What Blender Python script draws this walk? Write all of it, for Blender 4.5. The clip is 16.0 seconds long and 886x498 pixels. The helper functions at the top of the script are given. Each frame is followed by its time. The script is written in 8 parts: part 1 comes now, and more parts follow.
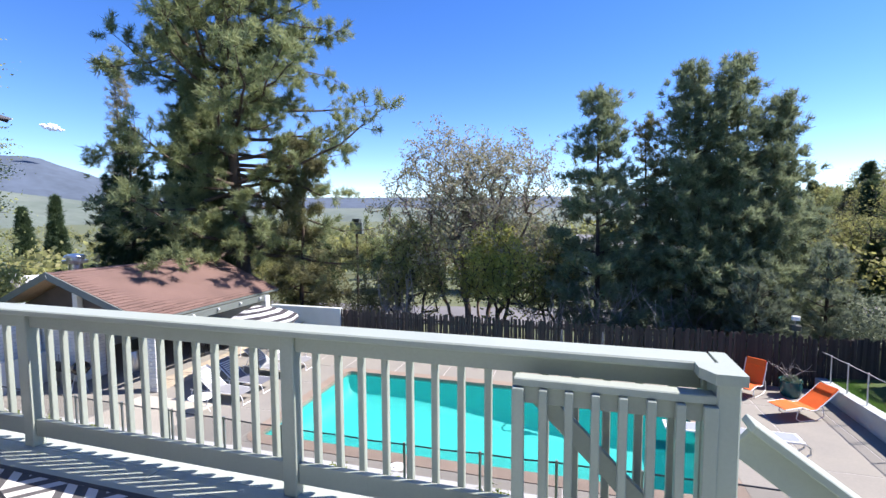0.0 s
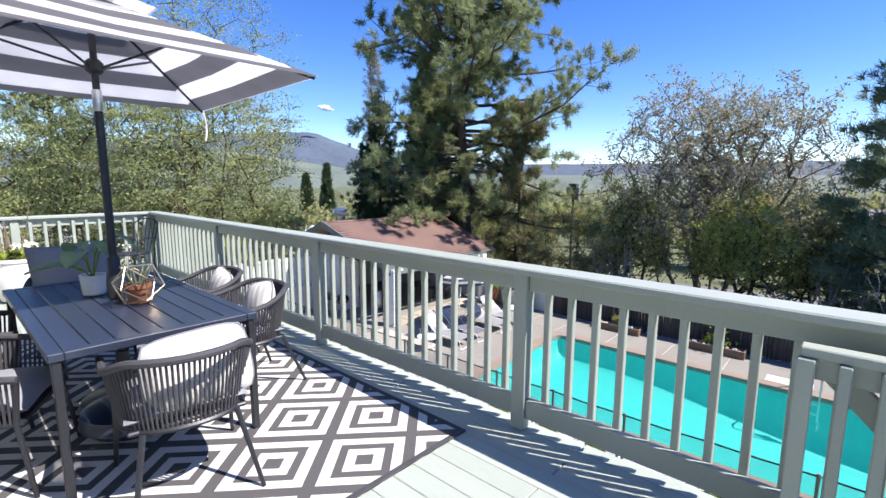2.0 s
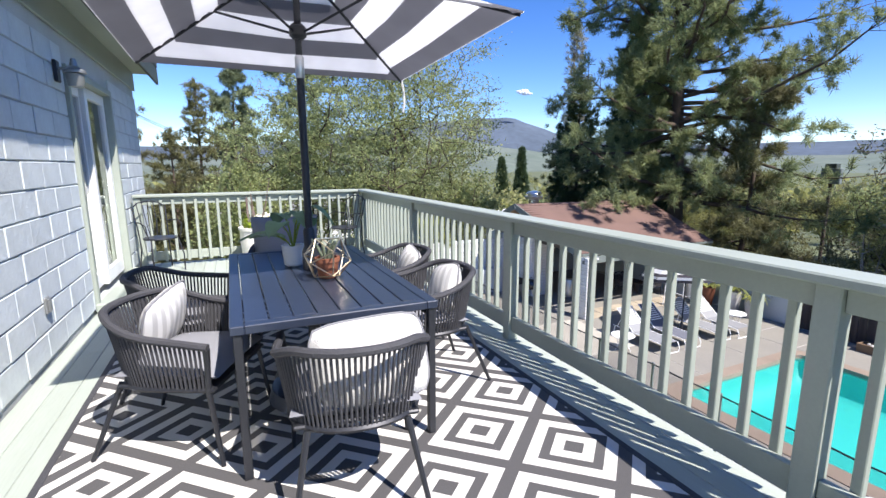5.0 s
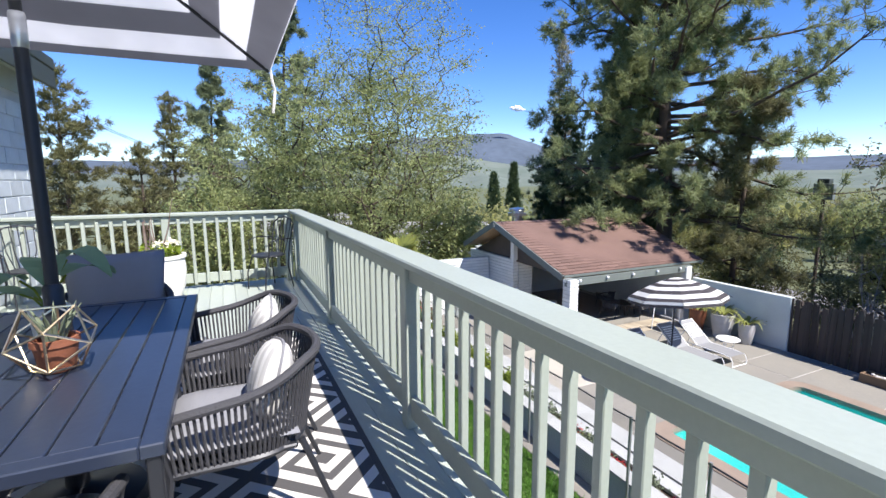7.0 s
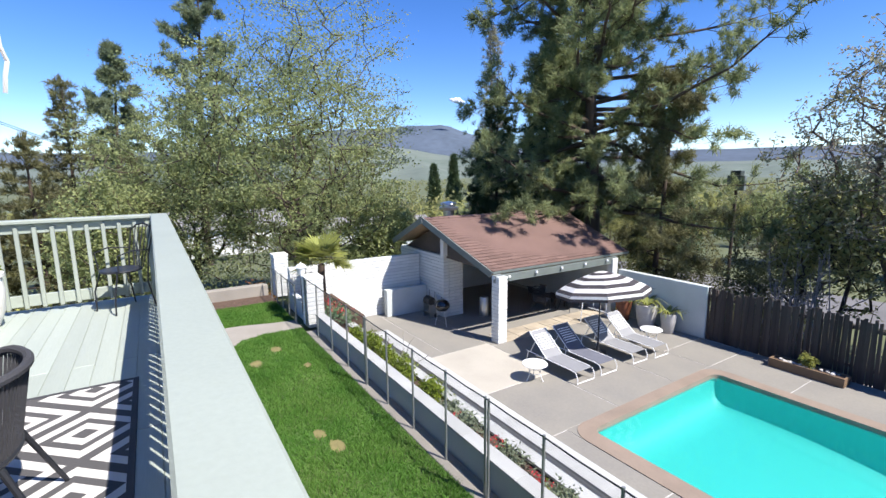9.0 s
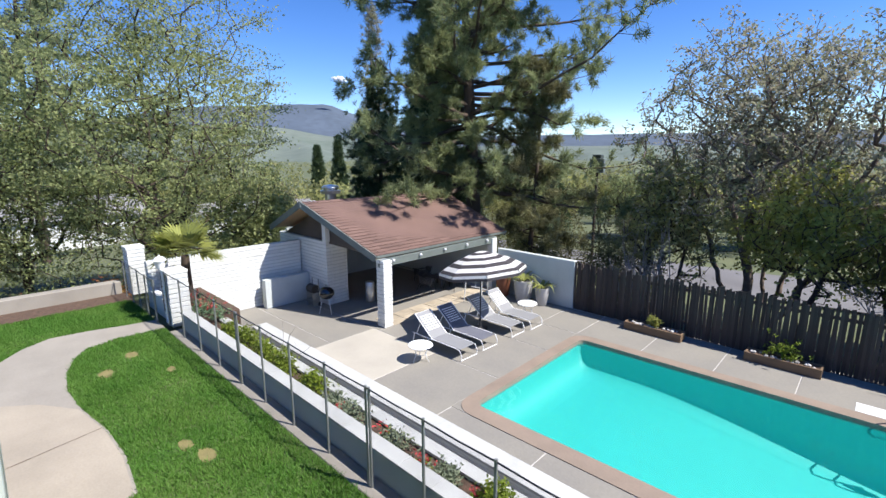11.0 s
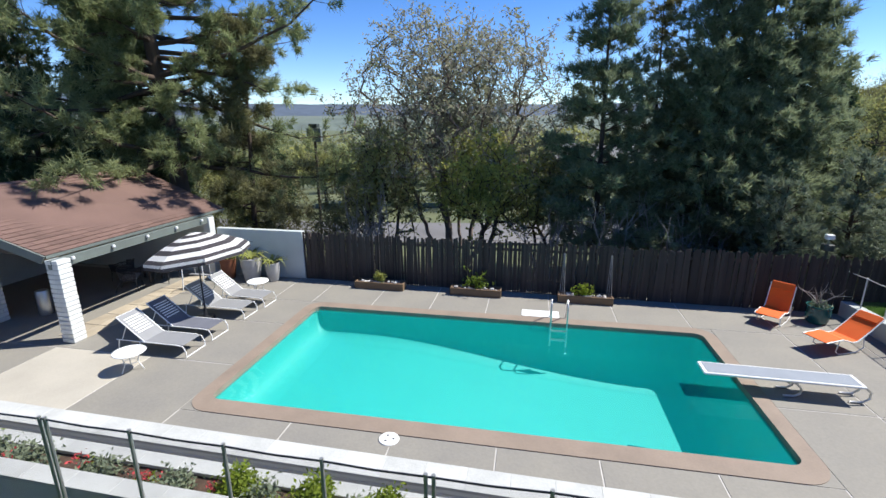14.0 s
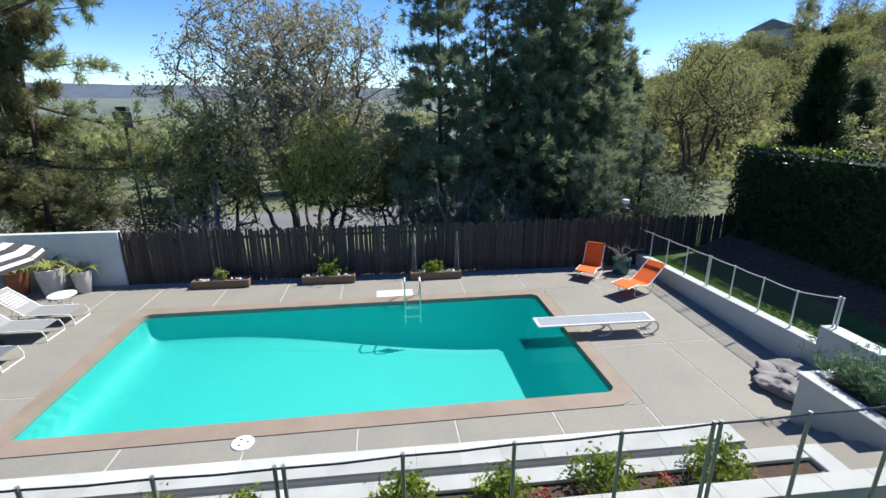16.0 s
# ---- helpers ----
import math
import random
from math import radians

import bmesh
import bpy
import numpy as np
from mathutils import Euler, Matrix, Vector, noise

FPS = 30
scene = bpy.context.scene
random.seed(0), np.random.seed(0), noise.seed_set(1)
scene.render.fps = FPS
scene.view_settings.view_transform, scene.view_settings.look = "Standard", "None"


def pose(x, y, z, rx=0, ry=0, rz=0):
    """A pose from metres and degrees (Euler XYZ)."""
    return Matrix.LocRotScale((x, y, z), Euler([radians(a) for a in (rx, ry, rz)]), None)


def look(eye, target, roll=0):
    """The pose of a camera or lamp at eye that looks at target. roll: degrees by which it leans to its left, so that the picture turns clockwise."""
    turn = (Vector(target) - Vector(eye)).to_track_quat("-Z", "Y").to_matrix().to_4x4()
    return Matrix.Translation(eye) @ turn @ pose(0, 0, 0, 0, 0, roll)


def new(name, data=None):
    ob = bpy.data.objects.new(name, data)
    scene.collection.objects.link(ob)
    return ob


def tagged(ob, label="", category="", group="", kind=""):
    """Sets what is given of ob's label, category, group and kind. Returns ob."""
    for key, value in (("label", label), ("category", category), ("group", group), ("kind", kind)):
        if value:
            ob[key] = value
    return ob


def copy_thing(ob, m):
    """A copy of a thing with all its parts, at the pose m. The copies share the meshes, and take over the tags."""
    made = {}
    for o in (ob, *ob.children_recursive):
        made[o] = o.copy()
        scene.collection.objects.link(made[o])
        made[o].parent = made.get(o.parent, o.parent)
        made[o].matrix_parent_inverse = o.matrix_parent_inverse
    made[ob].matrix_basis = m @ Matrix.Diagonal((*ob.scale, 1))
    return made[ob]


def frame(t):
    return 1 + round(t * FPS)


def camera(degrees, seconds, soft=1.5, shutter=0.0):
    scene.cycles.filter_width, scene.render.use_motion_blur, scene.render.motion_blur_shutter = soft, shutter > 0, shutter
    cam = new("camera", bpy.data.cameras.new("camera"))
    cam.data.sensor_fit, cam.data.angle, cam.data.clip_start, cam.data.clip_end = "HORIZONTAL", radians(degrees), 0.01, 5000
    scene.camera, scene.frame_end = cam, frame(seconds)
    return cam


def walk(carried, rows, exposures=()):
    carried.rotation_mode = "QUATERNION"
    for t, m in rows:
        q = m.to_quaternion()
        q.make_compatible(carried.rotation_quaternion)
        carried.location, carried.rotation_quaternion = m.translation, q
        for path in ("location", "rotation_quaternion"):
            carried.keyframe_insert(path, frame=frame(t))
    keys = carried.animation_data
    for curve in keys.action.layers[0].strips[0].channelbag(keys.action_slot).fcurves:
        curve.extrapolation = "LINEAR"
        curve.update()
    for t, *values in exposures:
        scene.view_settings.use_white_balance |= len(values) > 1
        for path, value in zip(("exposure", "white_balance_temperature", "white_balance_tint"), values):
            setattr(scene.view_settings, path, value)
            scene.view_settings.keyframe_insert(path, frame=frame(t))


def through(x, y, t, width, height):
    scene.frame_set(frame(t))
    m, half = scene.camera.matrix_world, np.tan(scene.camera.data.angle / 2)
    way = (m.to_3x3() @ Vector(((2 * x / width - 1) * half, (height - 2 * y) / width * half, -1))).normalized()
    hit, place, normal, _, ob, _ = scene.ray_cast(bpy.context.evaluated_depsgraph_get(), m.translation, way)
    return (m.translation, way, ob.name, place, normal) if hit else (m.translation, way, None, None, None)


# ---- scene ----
cam = camera(87.3, 16.0)
PATH = [
    (0, (0.225, 1.044, 1.667), (-0.341, 2.956, 1.516), -0.3),
    (0.5, (0.193, 1.08, 1.631), (-0.605, 2.903, 1.44), -0.3),
    (1, (0.132, 1.066, 1.585), (-0.869, 2.783, 1.361), -0.0),
    (1.5, (0.112, 1.053, 1.566), (-1.06, 2.652, 1.301), -0.0),
    (2, (0.068, 1.015, 1.515), (-1.262, 2.48, 1.224), 0.3),
    (2.5, (0.037, 1.011, 1.489), (-1.432, 2.328, 1.166), -0.0),
    (3, (0.015, 0.986, 1.461), (-1.552, 2.182, 1.12), -0.1),
    (3.5, (-0.013, 0.983, 1.421), (-1.667, 2.051, 1.066), -0.1),
    (3.7, (-0.049, 0.991, 1.405), (-1.731, 2.01, 1.045), -0.1),
    (6, (-0.883, 1.868, 1.413), (-2.7, 2.632, 1.073), -0.3),
    (6.5, (-1.051, 2.167, 1.409), (-2.862, 2.955, 1.097), -0.4),
    (7, (-1.179, 2.44, 1.43), (-2.971, 3.277, 1.135), -0.3),
    (7.5, (-1.357, 2.673, 1.477), (-3.122, 3.565, 1.181), -0.2),
    (8, (-1.496, 2.917, 1.485), (-3.23, 3.866, 1.181), -0.3),
    (10.5, (-1.558, 3.486, 1.503), (-3.044, 4.768, 1.116), -0.4),
    (11, (-1.538, 3.508, 1.498), (-2.903, 4.912, 1.092), -0.1),
    (11.5, (-1.521, 3.486, 1.462), (-2.758, 5.001, 1.043), -0.1),
    (12, (-1.462, 3.51, 1.44), (-2.583, 5.109, 1.006), -0.1),
    (12.5, (-1.429, 3.514, 1.417), (-2.417, 5.194, 0.967), -0.2),
    (13, (-1.359, 3.525, 1.412), (-2.111, 5.317, 0.939), -0.1),
    (13.5, (-1.279, 3.55, 1.425), (-1.818, 5.41, 0.926), -0.0),
    (14, (-1.212, 3.551, 1.447), (-1.603, 5.44, 0.92), -0.2),
    (14.5, (-1.161, 3.555, 1.438), (-1.41, 5.462, 0.889), -0.1),
    (15, (-1.078, 3.549, 1.405), (-1.185, 5.465, 0.843), -0.1),
    (15.5, (-1.038, 3.528, 1.407), (-0.99, 5.442, 0.828), -0.1),
    (16, (-1.0, 3.495, 1.396), (-0.786, 5.394, 0.806), -0.1),
]
walk(cam, [(t, look(eye, target, roll)) for t, eye, target, roll in PATH], [(0, 1.38, 6500, 17), (3.5, 1.22, 6500, 15), (8, 1.18, 6500, 13), (10.5, 1.06, 6500, 12), (12, 0.98, 6500, 11), (13, 0.92, 6500, 10), (14.5, 0.92, 6500, 8), (16, 1.0, 6500, 7)])

# ---- world, sun, exposure ----
SUN_TO = Vector((0.560, 0.235, 0.795)).normalized()
world = bpy.data.worlds.new("sky_world")
scene.world = world
world.use_nodes = True
wn = world.node_tree.nodes
sky = wn.new("ShaderNodeTexSky")
sky.sky_type = "NISHITA"
sky.sun_disc = False
sky.sun_elevation = math.asin(SUN_TO.z)
sky.sun_rotation = math.atan2(SUN_TO.x, SUN_TO.y)
sky.altitude = 600
sky.air_density = 0.8
sky.dust_density = 0.05
sky.ozone_density = 2.4
wn["Background"].inputs["Strength"].default_value = 0.105
sat = wn.new("ShaderNodeHueSaturation")
sat.inputs["Saturation"].default_value = 1.30
sat.inputs["Hue"].default_value = 0.512
world.node_tree.links.new(sky.outputs[0], sat.inputs["Color"])
world.node_tree.links.new(sat.outputs[0], wn["Background"].inputs["Color"])
sun_data = bpy.data.lights.new("sun", "SUN")
sun_data.energy = 4.2
sun_data.angle = radians(0.55)
sun_data.color = (1.0, 0.96, 0.9)
sun = new("sun", sun_data)
sun.matrix_world = look(SUN_TO * 60, (0, 0, 0))

scene.view_settings.exposure = 1.05

# ---- materials ----
def material(name, color, rough=0.6, metal=0.0, vary=0.12, scale=3.0, fine=40.0, bump=0.15, piece=0.0, tint=None, trans=0.0, stretch=(1, 1, 1), sheen=0.0, spec=0.5, coat=0.0):
    """A surface with broad and fine colour variation, fine relief and, for pieces, a random shade for each."""
    m = bpy.data.materials.new(name)
    m.use_nodes = True
    nt = m.node_tree
    n, l = nt.nodes, nt.links
    b = n["Principled BSDF"]
    tc = n.new("ShaderNodeTexCoord")
    mp = n.new("ShaderNodeMapping")
    mp.inputs["Scale"].default_value = stretch
    l.new(tc.outputs["Object"], mp.inputs["Vector"])
    n1 = n.new("ShaderNodeTexNoise")
    n1.inputs["Scale"].default_value = scale
    n1.inputs["Detail"].default_value = 5
    n2 = n.new("ShaderNodeTexNoise")
    n2.inputs["Scale"].default_value = fine
    n2.inputs["Detail"].default_value = 4
    l.new(mp.outputs[0], n1.inputs["Vector"])
    l.new(mp.outputs[0], n2.inputs["Vector"])
    other = tint or tuple(c * 0.62 for c in color)
    mix = n.new("ShaderNodeMix")
    mix.data_type = "RGBA"
    mix.inputs[6].default_value = (*color, 1)
    mix.inputs[7].default_value = (*other, 1)
    r1 = n.new("ShaderNodeMapRange")
    r1.inputs[1].default_value, r1.inputs[2].default_value = 0.35, 0.75
    r1.inputs[3].default_value, r1.inputs[4].default_value = 0.0, min(1.0, vary * 4)
    l.new(n1.outputs[0], r1.inputs[0])
    l.new(r1.outputs[0], mix.inputs[0])
    hsv = n.new("ShaderNodeHueSaturation")
    r2 = n.new("ShaderNodeMapRange")
    r2.inputs[3].default_value, r2.inputs[4].default_value = 1 - vary, 1 + vary
    l.new(n2.outputs[0], r2.inputs[0])
    val = r2.outputs[0]
    if piece:
        oi = n.new("ShaderNodeObjectInfo")
        r3 = n.new("ShaderNodeMapRange")
        r3.inputs[3].default_value, r3.inputs[4].default_value = 1 - piece, 1 + piece
        l.new(oi.outputs["Random"], r3.inputs[0])
        mul = n.new("ShaderNodeMath")
        mul.operation = "MULTIPLY"
        l.new(r2.outputs[0], mul.inputs[0])
        l.new(r3.outputs[0], mul.inputs[1])
        val = mul.outputs[0]
    l.new(val, hsv.inputs["Value"])
    l.new(mix.outputs[2], hsv.inputs["Color"])
    l.new(hsv.outputs[0], b.inputs["Base Color"])
    b.inputs["Roughness"].default_value = rough
    b.inputs["Metallic"].default_value = metal
    b.inputs["Specular IOR Level"].default_value = spec
    b.inputs["Transmission Weight"].default_value = trans
    b.inputs["Coat Weight"].default_value = coat
    if bump:
        bp = n.new("ShaderNodeBump")
        bp.inputs["Strength"].default_value = bump
        bp.inputs["Distance"].default_value = 0.01
        l.new(n2.outputs[0], bp.inputs["Height"])
        l.new(bp.outputs[0], b.inputs["Normal"])
    return m


def leaf_material(name, color, other, through=0.35, rough=0.65, big=0.6):
    """Foliage: each leaf has its own shade, whole boughs differ, and light comes through."""
    m = bpy.data.materials.new(name)
    m.use_nodes = True
    nt = m.node_tree
    n, l = nt.nodes, nt.links
    b = n["Principled BSDF"]
    geo = n.new("ShaderNodeNewGeometry")
    tc = n.new("ShaderNodeTexCoord")
    no = n.new("ShaderNodeTexNoise")
    no.inputs["Scale"].default_value = big
    no.inputs["Detail"].default_value = 3
    l.new(tc.outputs["Object"], no.inputs["Vector"])
    add = n.new("ShaderNodeMath")
    add.operation = "MULTIPLY_ADD"
    add.inputs[1].default_value = 0.6
    l.new(geo.outputs["Random Per Island"], add.inputs[0])
    r = n.new("ShaderNodeMapRange")
    r.inputs[1].default_value, r.inputs[2].default_value = 0.35, 0.65
    r.inputs[3].default_value, r.inputs[4].default_value = -0.1, 0.5
    l.new(no.outputs[0], r.inputs[0])
    l.new(r.outputs[0], add.inputs[2])
    mix = n.new("ShaderNodeMix")
    mix.data_type = "RGBA"
    mix.inputs[6].default_value = (*color, 1)
    mix.inputs[7].default_value = (*other, 1)
    l.new(add.outputs[0], mix.inputs[0])
    l.new(mix.outputs[2], b.inputs["Base Color"])
    b.inputs["Roughness"].default_value = rough
    b.inputs["Specular IOR Level"].default_value = 0.25
    tr = n.new("ShaderNodeBsdfTranslucent")
    l.new(mix.outputs[2], tr.inputs["Color"])
    ms = n.new("ShaderNodeMixShader")
    ms.inputs[0].default_value = through
    l.new(b.outputs[0], ms.inputs[1])
    l.new(tr.outputs[0], ms.inputs[2])
    l.new(ms.outputs[0], n["Material Output"].inputs["Surface"])
    return m


M_RAIL = material("sage_paint", (0.347, 0.386, 0.330), 0.45, vary=0.08, scale=1.5, fine=60, bump=0.08, piece=0.05)
M_DECK = material("deck_paint", (0.36, 0.40, 0.35), 0.5, vary=0.1, scale=1.2, fine=30, bump=0.12, piece=0.06, stretch=(0.3, 3, 1))
M_HOUSE = material("house_block_paint", (0.60, 0.655, 0.67), 0.6, vary=0.1, scale=2.5, fine=25, bump=0.5, piece=0.05)
M_MORTAR = material("mortar_paint", (0.50, 0.53, 0.53), 0.8, vary=0.1, fine=50, bump=0.6)
M_FASCIA = material("dark_fascia", (0.05, 0.06, 0.05), 0.5)
M_WHITE = material("white_paint", (0.78, 0.79, 0.78), 0.4, vary=0.04, bump=0.03)
M_BLOCK = material("white_block_paint", (0.72, 0.735, 0.71), 0.75, vary=0.09, scale=1.5, fine=30, bump=0.5, piece=0.06)
M_WALLPAINT = material("pale_wall_paint", (0.52, 0.56, 0.55), 0.7, vary=0.1, scale=1.3, fine=25, bump=0.35)
M_CAPSTONE = material("pale_cap_concrete", (0.50, 0.51, 0.49), 0.8, vary=0.12, scale=2.5, fine=30, bump=0.4, piece=0.06)
M_CONC = material("pool_deck_concrete", (0.238, 0.224, 0.192), 0.8, vary=0.14, scale=0.9, fine=22, bump=0.25, tint=(0.18, 0.172, 0.16))
M_CONC_PALE = material("pale_patio_concrete", (0.42, 0.39, 0.33), 0.8, vary=0.1, scale=1.0, fine=25, bump=0.25)
M_PATH = material("path_concrete", (0.30, 0.275, 0.235), 0.85, vary=0.12, scale=1.5, fine=30, bump=0.35)
M_COPING = material("tan_coping", (0.25, 0.195, 0.152), 0.75, vary=0.12, scale=2, fine=30, bump=0.3, piece=0.04)
M_JOINT = material("pale_joint", (0.50, 0.48, 0.45), 0.8, vary=0.2, scale=6, bump=0.1)
M_PLASTER = material("turquoise_pool_plaster", (0.032, 0.36, 0.338), 0.6, vary=0.08, scale=0.8, fine=6, bump=0.03, tint=(0.026, 0.32, 0.302))
M_TILE = material("waterline_tile", (0.03, 0.20, 0.22), 0.3, vary=0.1, piece=0.1)
M_SOIL = material("brown_mulch", (0.115, 0.07, 0.048), 0.95, vary=0.3, scale=9, fine=60, bump=1.0, tint=(0.05, 0.032, 0.022))
M_TURF = material("turf_soil", (0.055, 0.115, 0.02), 0.95, vary=0.25, scale=1.2, fine=50, bump=1.0, tint=(0.10, 0.13, 0.04))
M_GROUND = material("dry_ground", (0.115, 0.125, 0.06), 0.95, vary=0.25, scale=0.06, fine=0.9, bump=0.5, tint=(0.07, 0.095, 0.04))
M_SHINGLE = material("red_brown_shingle", (0.165, 0.100, 0.082), 0.9, vary=0.15, scale=1.0, fine=90, bump=0.6, piece=0.16)
M_BARK = material("bark", (0.085, 0.060, 0.045), 0.95, vary=0.3, scale=4, fine=18, bump=1.0, stretch=(1, 1, 0.25))
M_PALEBARK = material("pale_bark", (0.20, 0.165, 0.14), 0.9, vary=0.25, scale=4, fine=18, bump=0.6, tint=(0.11, 0.06, 0.045))
M_GREYTWIG = material("grey_twig", (0.36, 0.33, 0.31), 0.9, vary=0.2, scale=5)
M_FENCE = material("weathered_stake", (0.046, 0.033, 0.028), 0.9, vary=0.25, scale=3, fine=30, bump=0.7, piece=0.35, tint=(0.06, 0.052, 0.047), stretch=(3, 3, 0.4))
M_PLANK = material("planter_timber", (0.20, 0.13, 0.075), 0.8, vary=0.2, scale=4, fine=30, bump=0.5, stretch=(0.4, 3, 3))
M_STEEL = material("brushed_steel", (0.62, 0.63, 0.64), 0.28, 0.9, vary=0.05, bump=0.03)
M_POST = material("grey_fence_metal", (0.30, 0.31, 0.30), 0.45, 0.5, vary=0.08, bump=0.05)
M_ALU = material("pale_aluminium", (0.66, 0.67, 0.66), 0.45, 0.3, vary=0.05, bump=0.03)
M_BLACKMETAL = material("charcoal_metal", (0.028, 0.030, 0.036), 0.42, 0.3, vary=0.12, bump=0.05)
M_NAVY = material("dark_navy_tabletop", (0.030, 0.040, 0.065), 0.33, 0.1, vary=0.12, scale=2, fine=40, bump=0.05, piece=0.08)
M_ROPE = material("charcoal_rope", (0.052, 0.052, 0.058), 0.75, vary=0.2, fine=120, bump=0.5)
M_CUSHION_GREY = material("grey_cushion_fabric", (0.22, 0.225, 0.245), 0.9, vary=0.07, fine=160, bump=0.35)
M_CUSHION_WHITE = material("white_pillow_fabric", (0.60, 0.59, 0.565), 0.95, vary=0.05, scale=8, fine=120, bump=0.5)
M_ENAMEL = material("black_enamel", (0.012, 0.014, 0.018), 0.12, 0.0, vary=0.2, bump=0.02, coat=0.6)
M_ORANGE = material("orange_sling_fabric", (0.78, 0.125, 0.010), 0.75, vary=0.08, fine=120, bump=0.25)
M_SLING = material("grey_sling_mesh", (0.235, 0.24, 0.25), 0.7, vary=0.05, fine=150, bump=0.3)
M_SLING_BLUE = material("slate_blue_sling", (0.13, 0.137, 0.168), 0.9, vary=0.1, fine=90, bump=0.4)
M_BOARD = material("blue_grey_board_grit", (0.26, 0.29, 0.33), 0.85, vary=0.06, fine=160, bump=0.4)
M_TERRA = material("terracotta", (0.24, 0.085, 0.042), 0.7, vary=0.15, scale=5, bump=0.2)
M_TEAL = material("teal_glazed_pot", (0.02, 0.10, 0.10), 0.25, vary=0.2, scale=4, coat=0.3)
M_CERAMIC = material("white_ceramic", (0.80, 0.78, 0.72), 0.5, vary=0.06, scale=3, bump=0.08)
M_GREYPOT = material("pale_stone_pot", (0.46, 0.45, 0.44), 0.7, vary=0.12, scale=4)
M_BRASS = material("brushed_brass", (0.74, 0.62, 0.42), 0.3, 1.0, vary=0.06, bump=0.03)
M_ROCK = material("grey_boulder", (0.30, 0.28, 0.265), 0.95, vary=0.3, scale=3.5, fine=14, bump=1.0, tint=(0.17, 0.16, 0.15))
M_GRAVEL = material("grey_gravel", (0.25, 0.235, 0.22), 0.95, vary=0.25, scale=1.0, fine=35, bump=1.0)
M_ROAD = material("worn_asphalt", (0.16, 0.155, 0.155), 0.9, vary=0.15, scale=0.5, fine=20, bump=0.5)
# Dark brown of the cabana table; on the gable sheet it paints shade.
M_BROWN_AND_SHADE = material("dark_brown_and_shade", (0.09, 0.075, 0.065), 0.85, vary=0.2)
M_PLYWOOD = material("bare_soffit_wood", (0.36, 0.25, 0.145), 0.7, vary=0.15, scale=3, stretch=(0.5, 4, 1))
M_GREEN_TRIM = material("green_grey_trim", (0.15, 0.175, 0.16), 0.55, vary=0.1)
M_FLAGSTONE = material("tan_flagstone", (0.42, 0.36, 0.27), 0.8, vary=0.2, scale=2, piece=0.12)
M_ROOFGREY = material("grey_far_roof", (0.26, 0.255, 0.25), 0.85, vary=0.15, scale=0.8)
M_RED = material("red_flower", (0.55, 0.05, 0.06), 0.7)
M_CREAM = material("cream_flower", (0.75, 0.72, 0.56), 0.7)

L_PINE = leaf_material("pine_needles", (0.36, 0.40, 0.19), (0.12, 0.155, 0.075), 0.48)
L_CEDAR = leaf_material("dark_conifer_needles", (0.10, 0.145, 0.062), (0.04, 0.065, 0.036), 0.35)
L_FIR = leaf_material("blue_green_needles", (0.31, 0.355, 0.20), (0.125, 0.165, 0.10), 0.48)
L_BROWNFIR = leaf_material("olive_brown_needles", (0.23, 0.23, 0.10), (0.13, 0.125, 0.07), 0.42)
L_OAK = leaf_material("spring_oak_leaves", (0.39, 0.43, 0.18), (0.24, 0.28, 0.125), 0.52, big=0.5)
L_MADRONE = leaf_material("madrone_leaves", (0.29, 0.30, 0.16), (0.37, 0.34, 0.27), 0.5, rough=0.58, big=0.8)
L_LAUREL = leaf_material("yellow_green_leaves", (0.48, 0.48, 0.13), (0.27, 0.29, 0.09), 0.5, big=0.9)
L_HILL = leaf_material("hill_leaves", (0.36, 0.36, 0.12), (0.20, 0.205, 0.085), 0.5, big=0.4)
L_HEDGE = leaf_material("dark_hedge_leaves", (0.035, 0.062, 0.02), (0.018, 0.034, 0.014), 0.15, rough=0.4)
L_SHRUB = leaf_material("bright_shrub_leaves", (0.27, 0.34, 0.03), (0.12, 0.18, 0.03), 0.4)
L_SILVER = leaf_material("silver_green_leaves", (0.27, 0.31, 0.2), (0.14, 0.175, 0.12), 0.3)
L_JUNIPER = leaf_material("juniper_leaves", (0.189, 0.290, 0.145), (0.087, 0.145, 0.087), 0.2)
L_PALM = leaf_material("palm_leaves", (0.334, 0.362, 0.087), (0.174, 0.189, 0.072), 0.35)
L_GRASS = leaf_material("lawn_blades", (0.085, 0.215, 0.03), (0.15, 0.28, 0.055), 0.4, big=1.2)
L_HOUSEPLANT = leaf_material("variegated_leaves", (0.10, 0.22, 0.10), (0.30, 0.38, 0.24), 0.3)
L_OLIVE = leaf_material("olive_leaves", (0.27, 0.285, 0.10), (0.33, 0.31, 0.14), 0.5, rough=0.6, big=0.7)
L_RUST = leaf_material("rust_red_leaves", (0.319, 0.102, 0.051), (0.174, 0.145, 0.043), 0.3)

